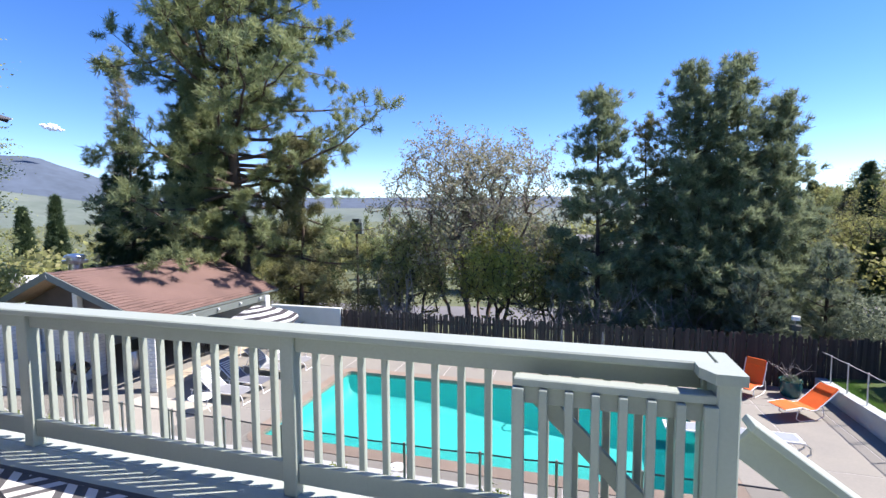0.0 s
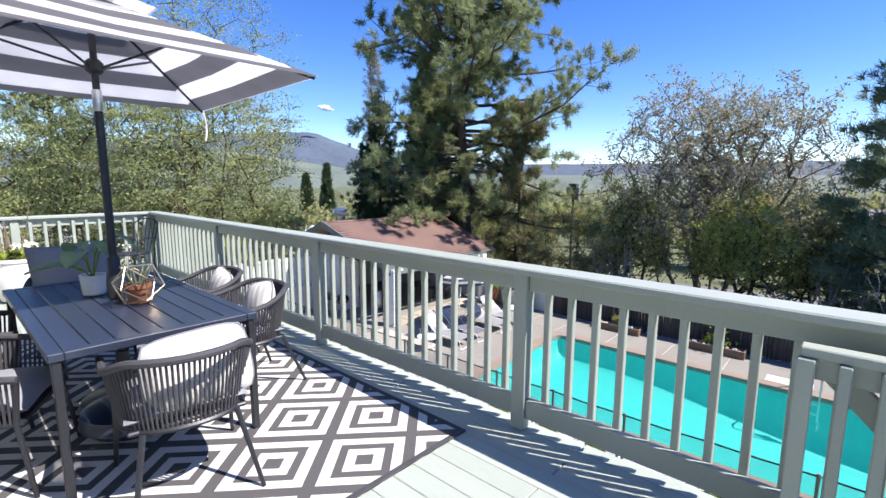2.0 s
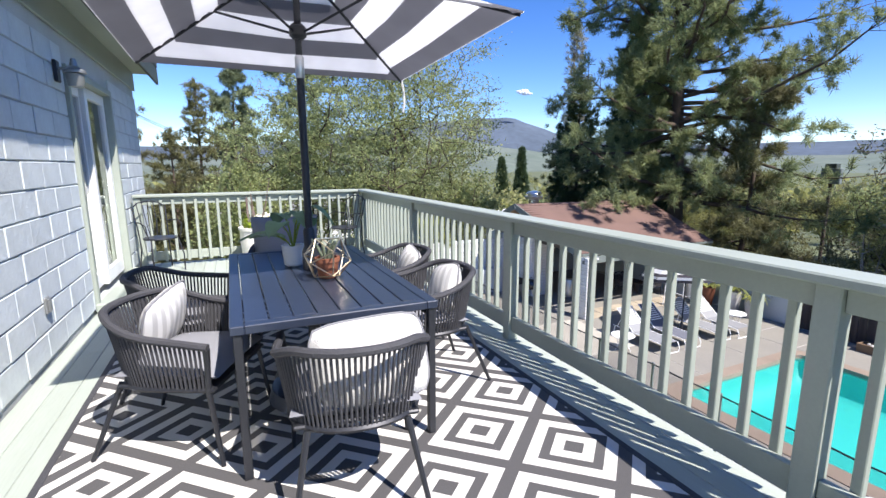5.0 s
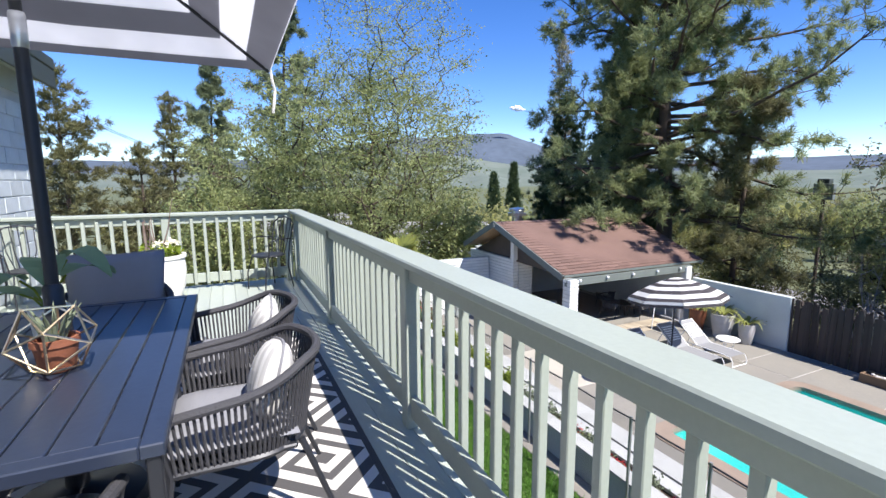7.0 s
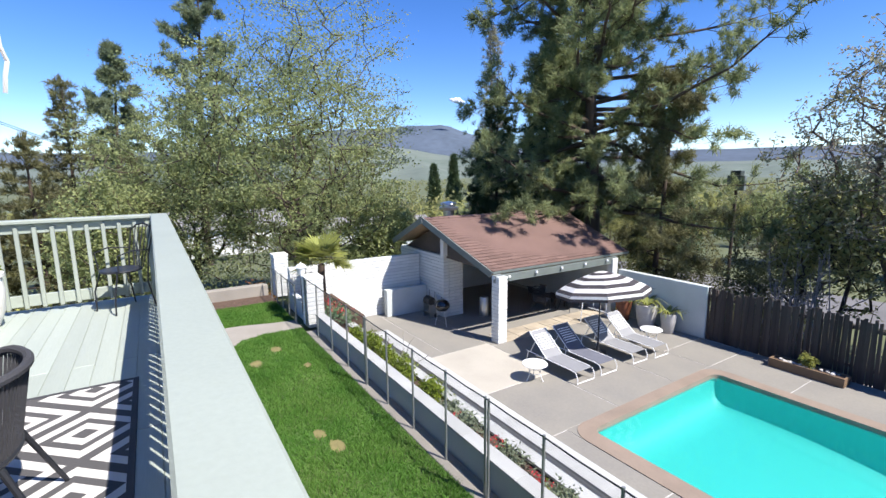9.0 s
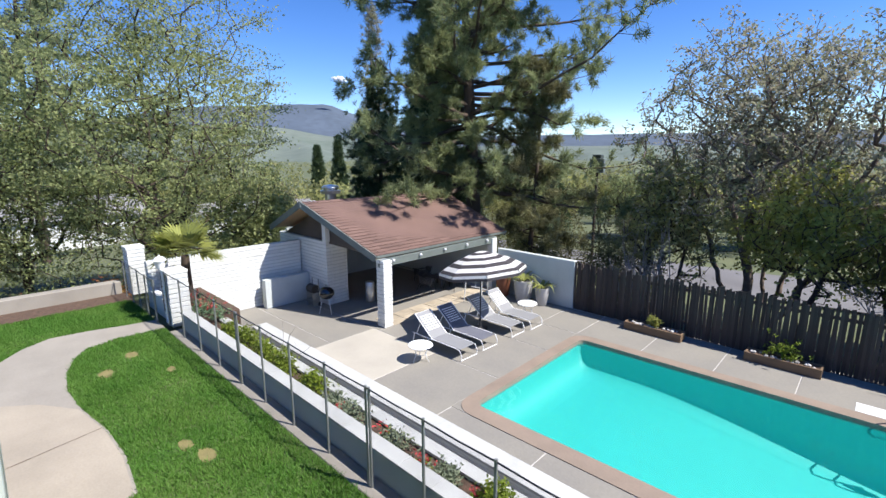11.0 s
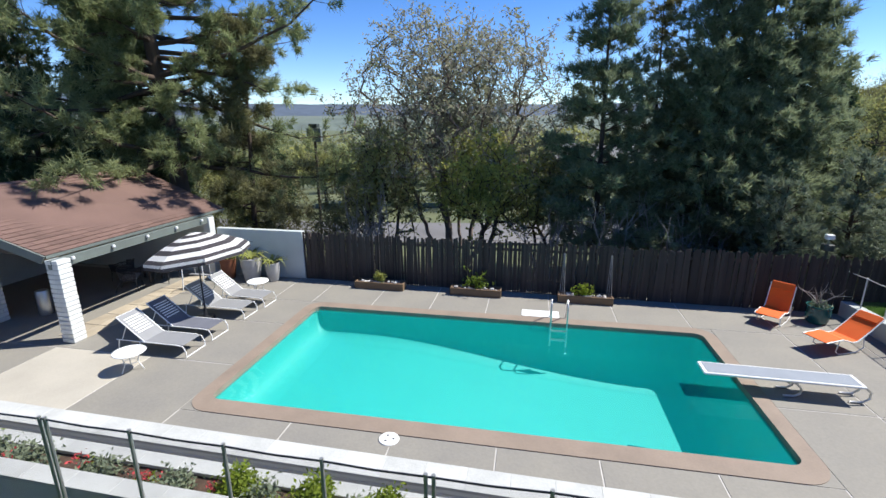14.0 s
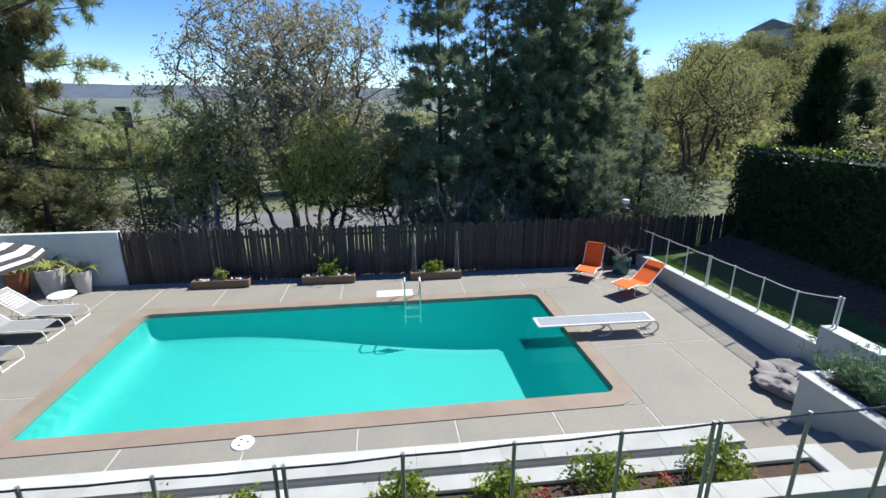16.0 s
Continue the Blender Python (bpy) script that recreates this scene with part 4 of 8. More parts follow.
part("paint_patch", Geo().box(-1.46, -0.42, 15.9, 16.36, POOL + 0.0, POOL + 0.006), M_WHITE, paving, "white pad by the ladder")

# ---- terraces between lawn and pool ----
terrace = thing("retaining_terraces", "pale painted block terraces with capped walls and planting strips", "retaining wall", kind="structure")
TX0, TX1 = -14.2, 4.1
part("wall", Geo().box(TX0, TX1 + 0.9, 6.93, 7.12, -4.1, -2.5, 0.0), M_WALLPAINT, terrace)
part("wall", Geo().box(TX0, TX1 + 0.35, 7.85, 8.02, -4.1, -2.94, 0.0), M_WALLPAINT, terrace)
part("wall", Geo().box(TX0, TX1, 8.72, 9.10, -4.1, -3.40, 0.0), M_WALLPAINT, terrace)
part("soil_strip", Geo().box(TX0, TX1 + 0.1, 7.122, 7.848, -4.0, -2.97), M_SOIL, terrace)
part("soil_strip", Geo().box(TX0, TX1 - 0.1, 8.022, 8.705, -4.0, -3.72), M_SOIL, terrace)
for i in range(4):
    part("course", Geo().box(TX0, TX1, 8.706, 8.722, -3.72 + 0.08 * i, -3.65 + 0.08 * i, 0.004), M_BLOCK, terrace)
part("return_cap", Geo().box(4.22, 4.52, 7.16, 8.05, -3.6, -2.9, 0.012), M_CAPSTONE, terrace)
for y0, y1, z, x1 in ((6.90, 7.14, -2.45, TX1 + 0.9), (7.82, 8.05, -2.90, TX1 + 0.1), (8.69, 9.13, -3.35, TX1)):
    x, i = TX0, 0
    while x < x1 - 0.1:
        w = 0.61
        e = min(x + w, x1)
        part("cap_slab", Geo().box(x + 0.0008, e - 0.0008, y0, y1, z - 0.05, z, 0.003), M_CAPSTONE, terrace)
        x += w
part("kerb", Geo().box(TX0, 5.0, 6.62, 6.92, -3.2, LAWN + 0.02, 0.01), M_PATH, terrace, "mowing kerb")
steps = thing("garden_steps", "tan concrete steps down to the pool", "steps", kind="structure")
for i in range(5):
    part("step", Geo().box(4.14, 5.72, 7.2 + 0.42 * i, 7.62 + 0.42 * i, -4.1, LAWN - 0.186 * i, 0.012), M_PATH, steps)

# planter beside the steps
bed = thing("raised_planter", "raised block planter with a white cap beside the steps", "planter", kind="structure")
part("wall", Geo().box(5.74, 7.2, 6.9, 9.62, -4.0, -2.98, 0.006), M_WALLPAINT, bed)
g = Geo()
g.box(5.70, 5.95, 6.9, 9.66, -2.978, -2.90, 0.01)
g.box(5.952, 7.24, 9.40, 9.66, -2.978, -2.90, 0.01)
part("cap", g, M_CAPSTONE, bed)
part("soil", Geo().box(5.952, 7.2, 6.92, 9.398, -2.978, -2.93), M_SOIL, bed)

# side wall east of the pool
side = thing("wall_side", "low pale concrete wall east of the pool", "wall", kind="structure")
g = Geo()
g.add([(x, y, z) for y, zt in ((10.85, -3.14), (18.1, -3.46)) for x, z in ((7.27, -4.1), (7.27, zt), (7.55, zt), (7.55, -4.1))],
      [(0, 1, 2, 3), (7, 6, 5, 4), (0, 4, 5, 1), (1, 5, 6, 2), (2, 6, 7, 3), (3, 7, 4, 0)])
part("wall", g, M_WALLPAINT, side)
part("wall_end", Geo().box(7.24, 7.58, 9.7, 10.847, -4.1, -2.72, 0.008), M_WALLPAINT, side)
g = Geo()
g.add([(7.0, 9.7, -3.2), (7.56, 9.7, -3.3), (7.56, 18.0, -3.5), (11.2, 9.7, -2.9), (9.0, 18.0, -3.35), (11.2, 18.0, -2.9), (9.0, 9.7, -3.25), (7.56, 2, -3.0), (9, 2, -3.0), (11.2, 2, -2.7)],
      [(1, 6, 4, 2), (6, 3, 5, 4), (7, 8, 6, 1), (8, 9, 3, 6)])
solo("lawn_strip", g, M_TURF, "strip of lawn between wall and hedge", "lawn", kind="structure")

M_PATIO = material("tan_patio_concrete", (0.36, 0.315, 0.25), 0.85, vary=0.13, scale=1.2, fine=30, bump=0.3)

# lawn and path
lawn_g = Geo()
lawn_g.box(-17.9, 7.2, -1.0, 6.64, LAWN - 0.1, LAWN)
solo("lawn", lawn_g, M_TURF, "green lawn with a few bare patches", "lawn", kind="structure")
PATH_EDGE = [(-7.9, 0.0), (-7.9, 3.6), (-8.2, 4.54), (-9.2, 4.62), (-10.2, 4.58), (-11.3, 4.40), (-12.3, 4.33), (-13.1, 4.43), (-13.9, 4.65), (-14.4, 4.95), (-14.62, 5.6), (-14.6, 6.63), (-15.4, 6.63), (-15.5, 6.0), (-15.72, 5.2), (-15.8, 4.45), (-15.4, 3.9), (-14.7, 3.4), (-14.5, 0.0)]
solo("pavement", Geo().prism(PATH_EDGE, LAWN - 0.05, LAWN + 0.02), M_PATH, "curving pale concrete garden path", "path", kind="structure")
CIRCLE = [(-7.91, 0.1), (-7.91, 3.6), (-8.22, 4.5), (-9.2, 4.58), (-10.2, 4.54), (-11.3, 4.36), (-12.0, 3.9), (-12.5, 3.3), (-12.7, 2.5), (-12.5, 1.0), (-12.0, 0.1)]
solo("pavement_patio", Geo().prism(CIRCLE, LAWN + 0.0, LAWN + 0.026), M_PATIO, "round tan concrete patio at the path's end", "patio", kind="structure")
solo("pavement_joint", Geo().add([(-9.8, 2.0, LAWN + 0.029), (-9.785, 2.0, LAWN + 0.029), (-10.315, 4.53, LAWN + 0.029), (-10.33, 4.53, LAWN + 0.029)], [(0, 1, 2, 3)]), M_SOIL, "dark joint line across the patio", "joint", kind="structure")
solo("flower_bed", Geo().box(-18.9, -17.88, -1, 6.7, LAWN - 0.2, LAWN + 0.03), M_SOIL, "strip of red-brown mulch", "soil", kind="structure")
solo("wall_kerb", Geo().box(-19.25, -18.9, -4, 6.6, -4.0, LAWN + 0.42, 0.02), M_PATH, "low concrete kerb wall", "wall", kind="structure")
solo("gravel_margin", Geo().box(-10.4, -7.0, 2.75, 3.1, LAWN - 0.05, LAWN + 0.045), M_GRAVEL, "strip of grey gravel under the deck", "gravel", kind="structure")

# block wall and gate pillars west of the pool
def course_wall(parent, x0, x1, y0, y1, z0, z1, mat, length=0.4, high=0.121, face="x", gap=0.022, proud=0.022, both=False):
    """Blocks in running bond on the faces of a wall core."""
    core = Geo().box(x0 + proud, x1 - proud, y0 + proud, y1 - proud, z0, z1 - 0.004)
    part("wall_core", core, M_MORTAR, parent)
    n = max(1, round((z1 - z0) / high))
    h = (z1 - z0) / n
    cache = {}
    for i in range(n):
        a, b = (y0, y1) if face == "x" else (x0, x1)
        s = a - (length / 2 if i % 2 else 0)
        while s < b - 0.02:
            p, q = max(a, s), min(b, s + length)
            s += length
            if q - p < 0.04:
                continue
            key = round(q - p, 3)
            if key not in cache:
                w = key
                g = Geo()
                if face == "x":
                    g.box(x0, x1, 0.002, w - 0.002, gap / 2, h - gap / 2, 0.006)
                else:
                    g.box(0.002, w - 0.002, y0, y1, gap / 2, h - gap / 2, 0.006)
                cache[key] = mesh_from("block", g, mat)
            ob = part("block", cache[key], mat, parent)
            jit = 0.004 * math.sin(37.0 * i + 11.0 * p)
            ob.location = (jit, p, z0 + i * h) if face == "x" else (p, jit, z0 + i * h)

westwall = thing("wall_west", "white-painted slump-block garden wall in thin courses", "wall", kind="structure")
pillarA = thing("gate_pillar", "white-painted block gate pillar carrying a lantern", "pillar", group="gate pillars")
pillarB = thing("gate_pillar", "white-painted block gate pillar with a capstone", "pillar", group="gate pillars")
part("cap", Geo().box(-15.00, -14.46, 6.76, 7.28, -1.53, -1.45, 0.01), M_BLOCK, pillarA)
part("cap", Geo().box(-19.02, -18.48, 6.76, 7.28, -1.48, -1.38, 0.01), M_BLOCK, pillarB)
lowwall = thing("wall_low", "low pale block wall beside the cabana", "wall", kind="structure")
part("wall", Geo().box(-16.95, -16.7, 10.3, 12.0, POOL, -2.82, 0.01), M_WALLPAINT, lowwall)
part("planter_wall", Geo().box(-17.3, -15.1, 6.95, 7.15, -4.0, -2.5, 0.01), M_BLOCK, lowwall)
part("planter_soil", Geo().box(-17.28, -14.2, 7.152, 8.4, -4.0, -2.75), M_SOIL, lowwall)

# ---- cabana ----
cab = thing("cabana", "white block poolside cabana with a red-brown shingle gable roof", "cabana")
RF, RB = Vector((-15.45, 11.15, -0.07)), Vector((-15.85, 18.35, -0.17))
ER, ERB = Vector((-12.72, 12.08, -1.62)), Vector((-12.62, 18.55, -1.60))
EL, ELB = Vector((-18.35, 11.45, -1.18)), Vector((-18.9, 18.5, -1.5))
def roof_slab(a, b, c, d, t):
    n = (b - a).cross(d - a).normalized()
    if n.z < 0:
        n = -n
    lo = [p - n * t for p in (a, b, c, d)]
    return Geo().add([a, b, c, d, *lo], [(0, 1, 2, 3), (7, 6, 5, 4), (0, 4, 5, 1), (1, 5, 6, 2), (2, 6, 7, 3), (3, 7, 4, 0)])
roof = part("roof", roof_slab(RF, RB, ERB, ER, 0.06), M_SHINGLE, cab, "red-brown shingle roof")
part("roof_back", roof_slab(RF, RB, ELB, EL, 0.06), M_SHINGLE, cab)
dn = Vector((0, 0, 1))
part("soffit", roof_slab(RF - dn * 0.075, RB - dn * 0.075, ERB - dn * 0.075, ER - dn * 0.075, 0.03), M_PLYWOOD, cab, "bare wood soffit")
part("soffit", roof_slab(RF - dn * 0.075, RB - dn * 0.075, ELB - dn * 0.075, EL - dn * 0.075, 0.03), M_PLYWOOD, cab)
def beam(a, b, w, h, mat, name, label=""):
    a, b = Vector(a), Vector(b)
    d = (b - a).normalized()
    s = d.cross(Vector((0, 0, 1))).normalized() * w / 2
    u = s.cross(d).normalized()
    if u.z < 0:
        u = -u
    g = Geo().add([p + q + r for p in (a, b) for q in (-s, s) for r in (Vector(), -u * h)], [(0, 1, 3, 2), (4, 6, 7, 5), (0, 4, 5, 1), (2, 3, 7, 6), (0, 2, 6, 4), (1, 5, 7, 3)])
    return part(name, g, mat, cab, label)
f = Vector((0, -0.03, 0.02))
beam(RF + f, ER + f + Vector((0.04, 0, -0.02)), 0.05, 0.20, M_GREEN_TRIM, "barge_board", "green-grey barge board")
beam(RF + f, EL + f, 0.05, 0.20, M_GREEN_TRIM, "barge_board")
beam(RB - f, ERB - f, 0.05, 0.18, M_GREEN_TRIM, "barge_board")
beam(ER + Vector((0.02, 0, 0.0)), ERB + Vector((0.02, 0, 0.0)), 0.04, 0.07, M_GREEN_TRIM, "gutter", "dark gutter")
beam((-12.52, 12.0, -1.70), (-12.52, 17.75, -1.70), 0.12, 0.22, M_GREEN_TRIM, "eave_beam", "green-grey eave beam")
beam((-15.5, 12.2, -0.28), (-15.7, 17.9, -0.38), 0.12, 0.24, M_PLYWOOD, "ridge_beam")
part("king_post", Geo().box(-15.62, -15.40, 11.96, 12.14, -1.525, -0.22, 0.01), M_BLOCK, cab)
for i in range(5):
    z = -1.80
    y = 12.5 + i * 1.15
    lamp = part("eave_spotlight", Geo().lathe([(0.035, 0), (0.05, 0.03), (0.035, 0.08), (0.0, 0.08)], (-12.41, y, z), 10), M_WHITE, cab, "small white eave spotlight")
part("wall", Geo().box(-18.95, -18.75, 12.3, 17.85, POOL, -1.45), M_WALLPAINT, cab)
part("wall", Geo().box(-18.95, -12.62, 17.72, 17.88, POOL, -1.72), M_WALLPAINT, cab)
part("post", Geo().box(-12.66, -12.40, 17.42, 17.70, POOL, -1.74, 0.01), M_BLOCK, cab)
# Dark sheet above the front wall: the gable's shade is put into its colour.
part("gable_shade", Geo().add([(-18.6, 12.15, -1.535), (-12.9, 12.15, -1.66), (-15.5, 12.15, -0.24), (-18.6, 12.21, -1.535), (-12.9, 12.21, -1.66), (-15.5, 12.21, -0.24)], [(0, 1, 2), (5, 4, 3), (0, 3, 4, 1), (1, 4, 5, 2), (2, 5, 3, 0)]), M_BROWN_AND_SHADE, cab, "dark sheet standing in for the gable's shade")
cabwall = thing("cabana_front_wall", "white-painted slump-block cabana wall", "wall", kind="structure")
cabpost = thing("cabana_corner_post", "white-painted block corner post of the cabana", "post", kind="structure")
vent = thing("roof_vent", "galvanised round roof vent on a stack", "vent")
g = Geo().lathe([(0.24, -0.7), (0.24, -0.20), (0.42, -0.17), (0.44, -0.05), (0.30, -0.02), (0.30, 0.05), (0.38, 0.07), (0.32, 0.16), (0.0, 0.22)], (-19.28, 14.7, -0.06), 22)
part("flue_pipe", g, M_STEEL, vent, smooth=True)
part("flue_base", Geo().box(-19.68, -18.88, 14.3, 15.1, -3.9, -0.75), M_BLOCK, vent)
patiowall = solo("wall_patio", Geo().box(-12.38, -9.08, 17.72, 17.92, POOL, -2.15, 0.012), M_WALLPAINT, "pale plastered wall between cabana and fence", "wall", kind="structure")

# ---- on the deck ----
rug = solo("rug", Geo().box(-5.50, -1.60, 0.44, 3.07, 0.002, 0.011, 0.003), M_RUG, "flat-woven charcoal and cream diamond-pattern outdoor rug", "rug")
g = Geo()
for a in ((-5.50, -1.60, 0.44, 0.475), (-5.50, -1.60, 3.035, 3.07), (-5.50, -5.465, 0.476, 3.034), (-1.635, -1.60, 0.476, 3.034)):
    g.box(*a, 0.004, 0.014, 0.002)
part("border", g, M_ROPE, rug, "charcoal woven border")

TX = (-4.36, -2.54, 1.29, 2.25)
table = thing("dining_table", "dark navy slatted metal outdoor dining table", "table")
g = Geo()
g.box(TX[0], TX[1], TX[2], TX[2] + 0.06, 0.70, 0.74, 0.004)
g.box(TX[0], TX[1], TX[3] - 0.06, TX[3], 0.70, 0.74, 0.004)
g.box(TX[0], TX[0] + 0.06, TX[2] + 0.06, TX[3] - 0.06, 0.70, 0.74, 0.004)
g.box(TX[1] - 0.06, TX[1], TX[2] + 0.06, TX[3] - 0.06, 0.70, 0.74, 0.004)
part("table_frame", g, M_NAVY, table)
w = (TX[3] - TX[2] - 0.12) / 8
for i in range(8):
    y0 = TX[2] + 0.06 + w * i
    part("slat", Geo().box(TX[0] + 0.062, TX[1] - 0.062, y0 + 0.003, y0 + w - 0.003, 0.722, 0.738, 0.003), M_NAVY, table)
for x in (TX[0] + 0.03, TX[1] - 0.03):
    for y in (TX[2] + 0.03, TX[3] - 0.03):
        part("leg", Geo().box(x - 0.019, x + 0.019, y - 0.019, y + 0.019, 0.012, 0.70, 0.004), M_BLACKMETAL, table)
for y in (TX[2] + 0.02, TX[3] - 0.05):
    part("apron", Geo().box(TX[0] + 0.06, TX[1] - 0.06, y, y + 0.03, 0.66, 0.70), M_BLACKMETAL, table)

def rope_chair(name, label, m, pillow_tall=False):
    """Barrel-backed chair: steel frame, rope uprights, seat cushion. Faces +y in its own space."""
    t = thing(name, label, "chair", "rope chairs round the table", at=m)
    arc = []
    for i in range(25):
        a = math.pi * (0.0 + i / 24)
        x = 0.31 * math.cos(a)
        y = -0.30 * math.sin(a) ** 0.75 if math.sin(a) > 0 else 0.0
        arc.append((x, y))
    top = [(0.315, 0.28, 0.60)] + [(x * 1.02, y * 1.08, 0.635 + 0.085 * min(1.0, 1.5 * math.sin(math.pi * i / 24))) for i, (x, y) in enumerate(arc)] + [(-0.315, 0.28, 0.60)]
    low = [(0.275, 0.26, 0.375)] + [(x * 0.88, y * 0.86, 0.375) for x, y in arc] + [(-0.275, 0.26, 0.375)]
    part("top_rail", Geo().tube(top, 0.019, 8), M_ROPE, t, "rope-wrapped top rail", True)
    part("seat_frame", Geo().tube(low, 0.014, 6, True), M_BLACKMETAL, t, "", True)
    def along(path, f):
        k = f * (len(path) - 1)
        i = min(int(k), len(path) - 2)
        return Vector(path[i]).lerp(Vector(path[i + 1]), k - i)
    reach = [0.0]
    for p, q in zip(top, top[1:]):
        reach.append(reach[-1] + (Vector(q) - Vector(p)).length)
    for i in range(72):
        want = reach[-1] * (0.012 + 0.976 * i / 71)
        j = max(k for k in range(len(reach) - 1) if reach[k] <= want)
        f = (j + (want - reach[j]) / (reach[j + 1] - reach[j])) / (len(top) - 1)
        part("rope", Geo().tube([along(low, f), along(top, f)], 0.0062, 5), M_ROPE, t)
    part("seat", Geo().box(-0.255, 0.255, -0.20, 0.27, 0.365, 0.385, 0.006), M_BLACKMETAL, t)
    part("seat_cushion", Geo().pillow(0.53, 0.50, 0.13, Matrix.Translation((0, 0.04, 0.435)) @ Matrix.Rotation(radians(90), 4, "X"), 8), M_CUSHION_GREY, t, "grey seat cushion", True)
    for sx in (-1, 1):
        part("leg", Geo().tube([(sx * 0.29, 0.29, 0.0), (sx * 0.27, 0.24, 0.375), (sx * 0.312, 0.275, 0.595)], (0.011, 0.014, 0.014), 8), M_BLACKMETAL, t, "", True)
        part("leg", Geo().tube([(sx * 0.27, -0.36, 0.0), (sx * 0.20, -0.22, 0.375)], (0.011, 0.014), 8), M_BLACKMETAL, t, "", True)
    return t

M_PIPING = material("grey_piping", (0.22, 0.22, 0.23), 0.8, bump=0.05)
def pillow(label, m, w=0.44, h=0.44, d=0.15, mat=None, plump=2.4):
    p = thing("throw_pillow", label, "pillow", at=m)
    cov = part("cover", Geo().pillow(w, h, d, Matrix(), 16, plump), mat or M_PILLOW_STRIPE, p, "", True)
    seam = []
    for i in range(40):
        a = 6.2832 * i / 40
        c, s = math.cos(a), math.sin(a)
        k = 1 / max(abs(c), abs(s))
        u, v = c * k, s * k
        u, v = (u * (1 - 0.07 * (1 - abs(v))), v * (1 - 0.07 * (1 - abs(u)))) if plump > 3 else (u * math.sqrt(1 - 0.2 * v ** 4), v * math.sqrt(1 - 0.2 * u ** 4))
        seam.append((u * w / 2, 0, v * h / 2))
    part("piping", Geo().tube(seam + seam[:1], 0.006, 6), M_PIPING, cov, "thin grey piping", True)
    return p

R = Matrix.Rotation
CHAIRS = [((-2.40, 1.775), 81, "rope-backed charcoal armchair at the table's near end"),
          ((-3.23, 2.44), 180, "rope-backed charcoal armchair pushed in beside the railing"),
          ((-3.99, 2.45), 184, "rope-backed charcoal armchair pushed in beside the railing"),
          ((-3.10, 1.08), -26, "rope-backed charcoal armchair on the house side of the table"),
          ((-3.86, 1.02), -3, "rope-backed charcoal armchair on the house side of the table"),
          ((-4.62, 1.76), -90, "rope-backed charcoal armchair at the table's far end")]
first_chair = None
for (x, y), a, lab in CHAIRS:
    m = pose(x, y, 0.012, 0, 0, a)
    first_chair = rope_chair("dining_chair", lab, m) if first_chair is None else first_chair
    if first_chair.matrix_basis != m:
        tagged(copy_thing(first_chair, m), lab)
pillow("large white linen pillow stuffed against the chair's back", pose(-2.27, 1.82, 0.605, -14, -5, 82), 0.48, 0.36, 0.17, M_CUSHION_WHITE)
pillow("ribbed white throw pillow on the chair by the railing", pose(-3.15, 2.56, 0.62, 18, 14, 186), 0.32, 0.32, 0.15)
pillow("ribbed white throw pillow on the chair by the railing", pose(-3.91, 2.59, 0.61, 18, -10, 176), 0.32, 0.32, 0.15)
pillow("white throw pillow leaning in the chair's corner", pose(-3.26, 0.96, 0.60, -18, 12, -26), 0.38, 0.36, 0.13)
pillow("tall grey back cushion standing on the end chair", pose(-4.80, 1.76, 0.72, 8, 0, -90), 0.56, 0.50, 0.15, M_CUSHION_GREY, 4.0)

# parasol over the table
UC = (-3.53, 1.78)
par = thing("parasol", "square grey and white striped parasol on a charcoal pole", "parasol", at=(UC[0], UC[1], 0.0))
def canopy_pt(u, v):
    r = max(abs(u), abs(v))
    sag = 0.035 * math.sin(math.pi * r) * (abs(abs(u) - abs(v)))
    return (u * 0.93, v * 0.98, 2.62 - 0.47 * r - sag + 0.02 * u)
N = 24
g = Geo()
vs = [canopy_pt(2 * i / N - 1, 2 * j / N - 1) for i in range(N + 1) for j in range(N + 1)]
vs2 = [(x, y, z - 0.006) for x, y, z in vs]
fs = []
k = (N + 1) ** 2
for i in range(N):
    for j in range(N):
        a = i * (N + 1) + j
        fs.append((a, a + 1, a + N + 2, a + N + 1))
        fs.append((k + a + N + 1, k + a + N + 2, k + a + 1, k + a))
ring = [(i, 0) for i in range(N)] + [(N, j) for j in range(N)] + [(N - i, N) for i in range(N)] + [(0, N - j) for j in range(N)]
idx = [i * (N + 1) + j for i, j in ring]
for a, b in zip(idx, idx[1:] + idx[:1]):
    fs.append((a, b, k + b, k + a))
g.add(vs + vs2, fs)
canopy = part("canopy", g, M_CANOPY, par, "grey and white striped canopy", True)
g = Geo()
top = [canopy_pt(u, v) for u, v in ((-0.2, -0.2), (0.2, -0.2), (0.2, 0.2), (-0.2, 0.2))]
g.add([(x * 1.5, y * 1.5, z + 0.015) for x, y, z in top] + [(0, 0, 2.70)], [(0, 1, 4), (1, 2, 4), (2, 3, 4), (3, 0, 4)])
part("vent", g, M_CANOPY, canopy)
part("pole", Geo().tube([(0, 0, 0.03), (0, 0, 1.95)], 0.024, 12), M_BLACKMETAL, par, "", True)
part("upper_pole", Geo().tube([(0, 0, 1.955), (0.01, 0, 2.60)], 0.02, 12), M_BLACKMETAL, par, "", True)
part("tilt_collar", Geo().lathe([(0.024, 1.93), (0.027, 1.94), (0.027, 2.05), (0.024, 2.06)], (0, 0, 0), 14), M_STEEL, par, "pale tilt collar", True)
part("hub", Geo().lathe([(0.03, 2.15), (0.05, 2.17), (0.05, 2.22), (0.03, 2.24)], (0, 0, 0), 14), M_BLACKMETAL, par, "", True)
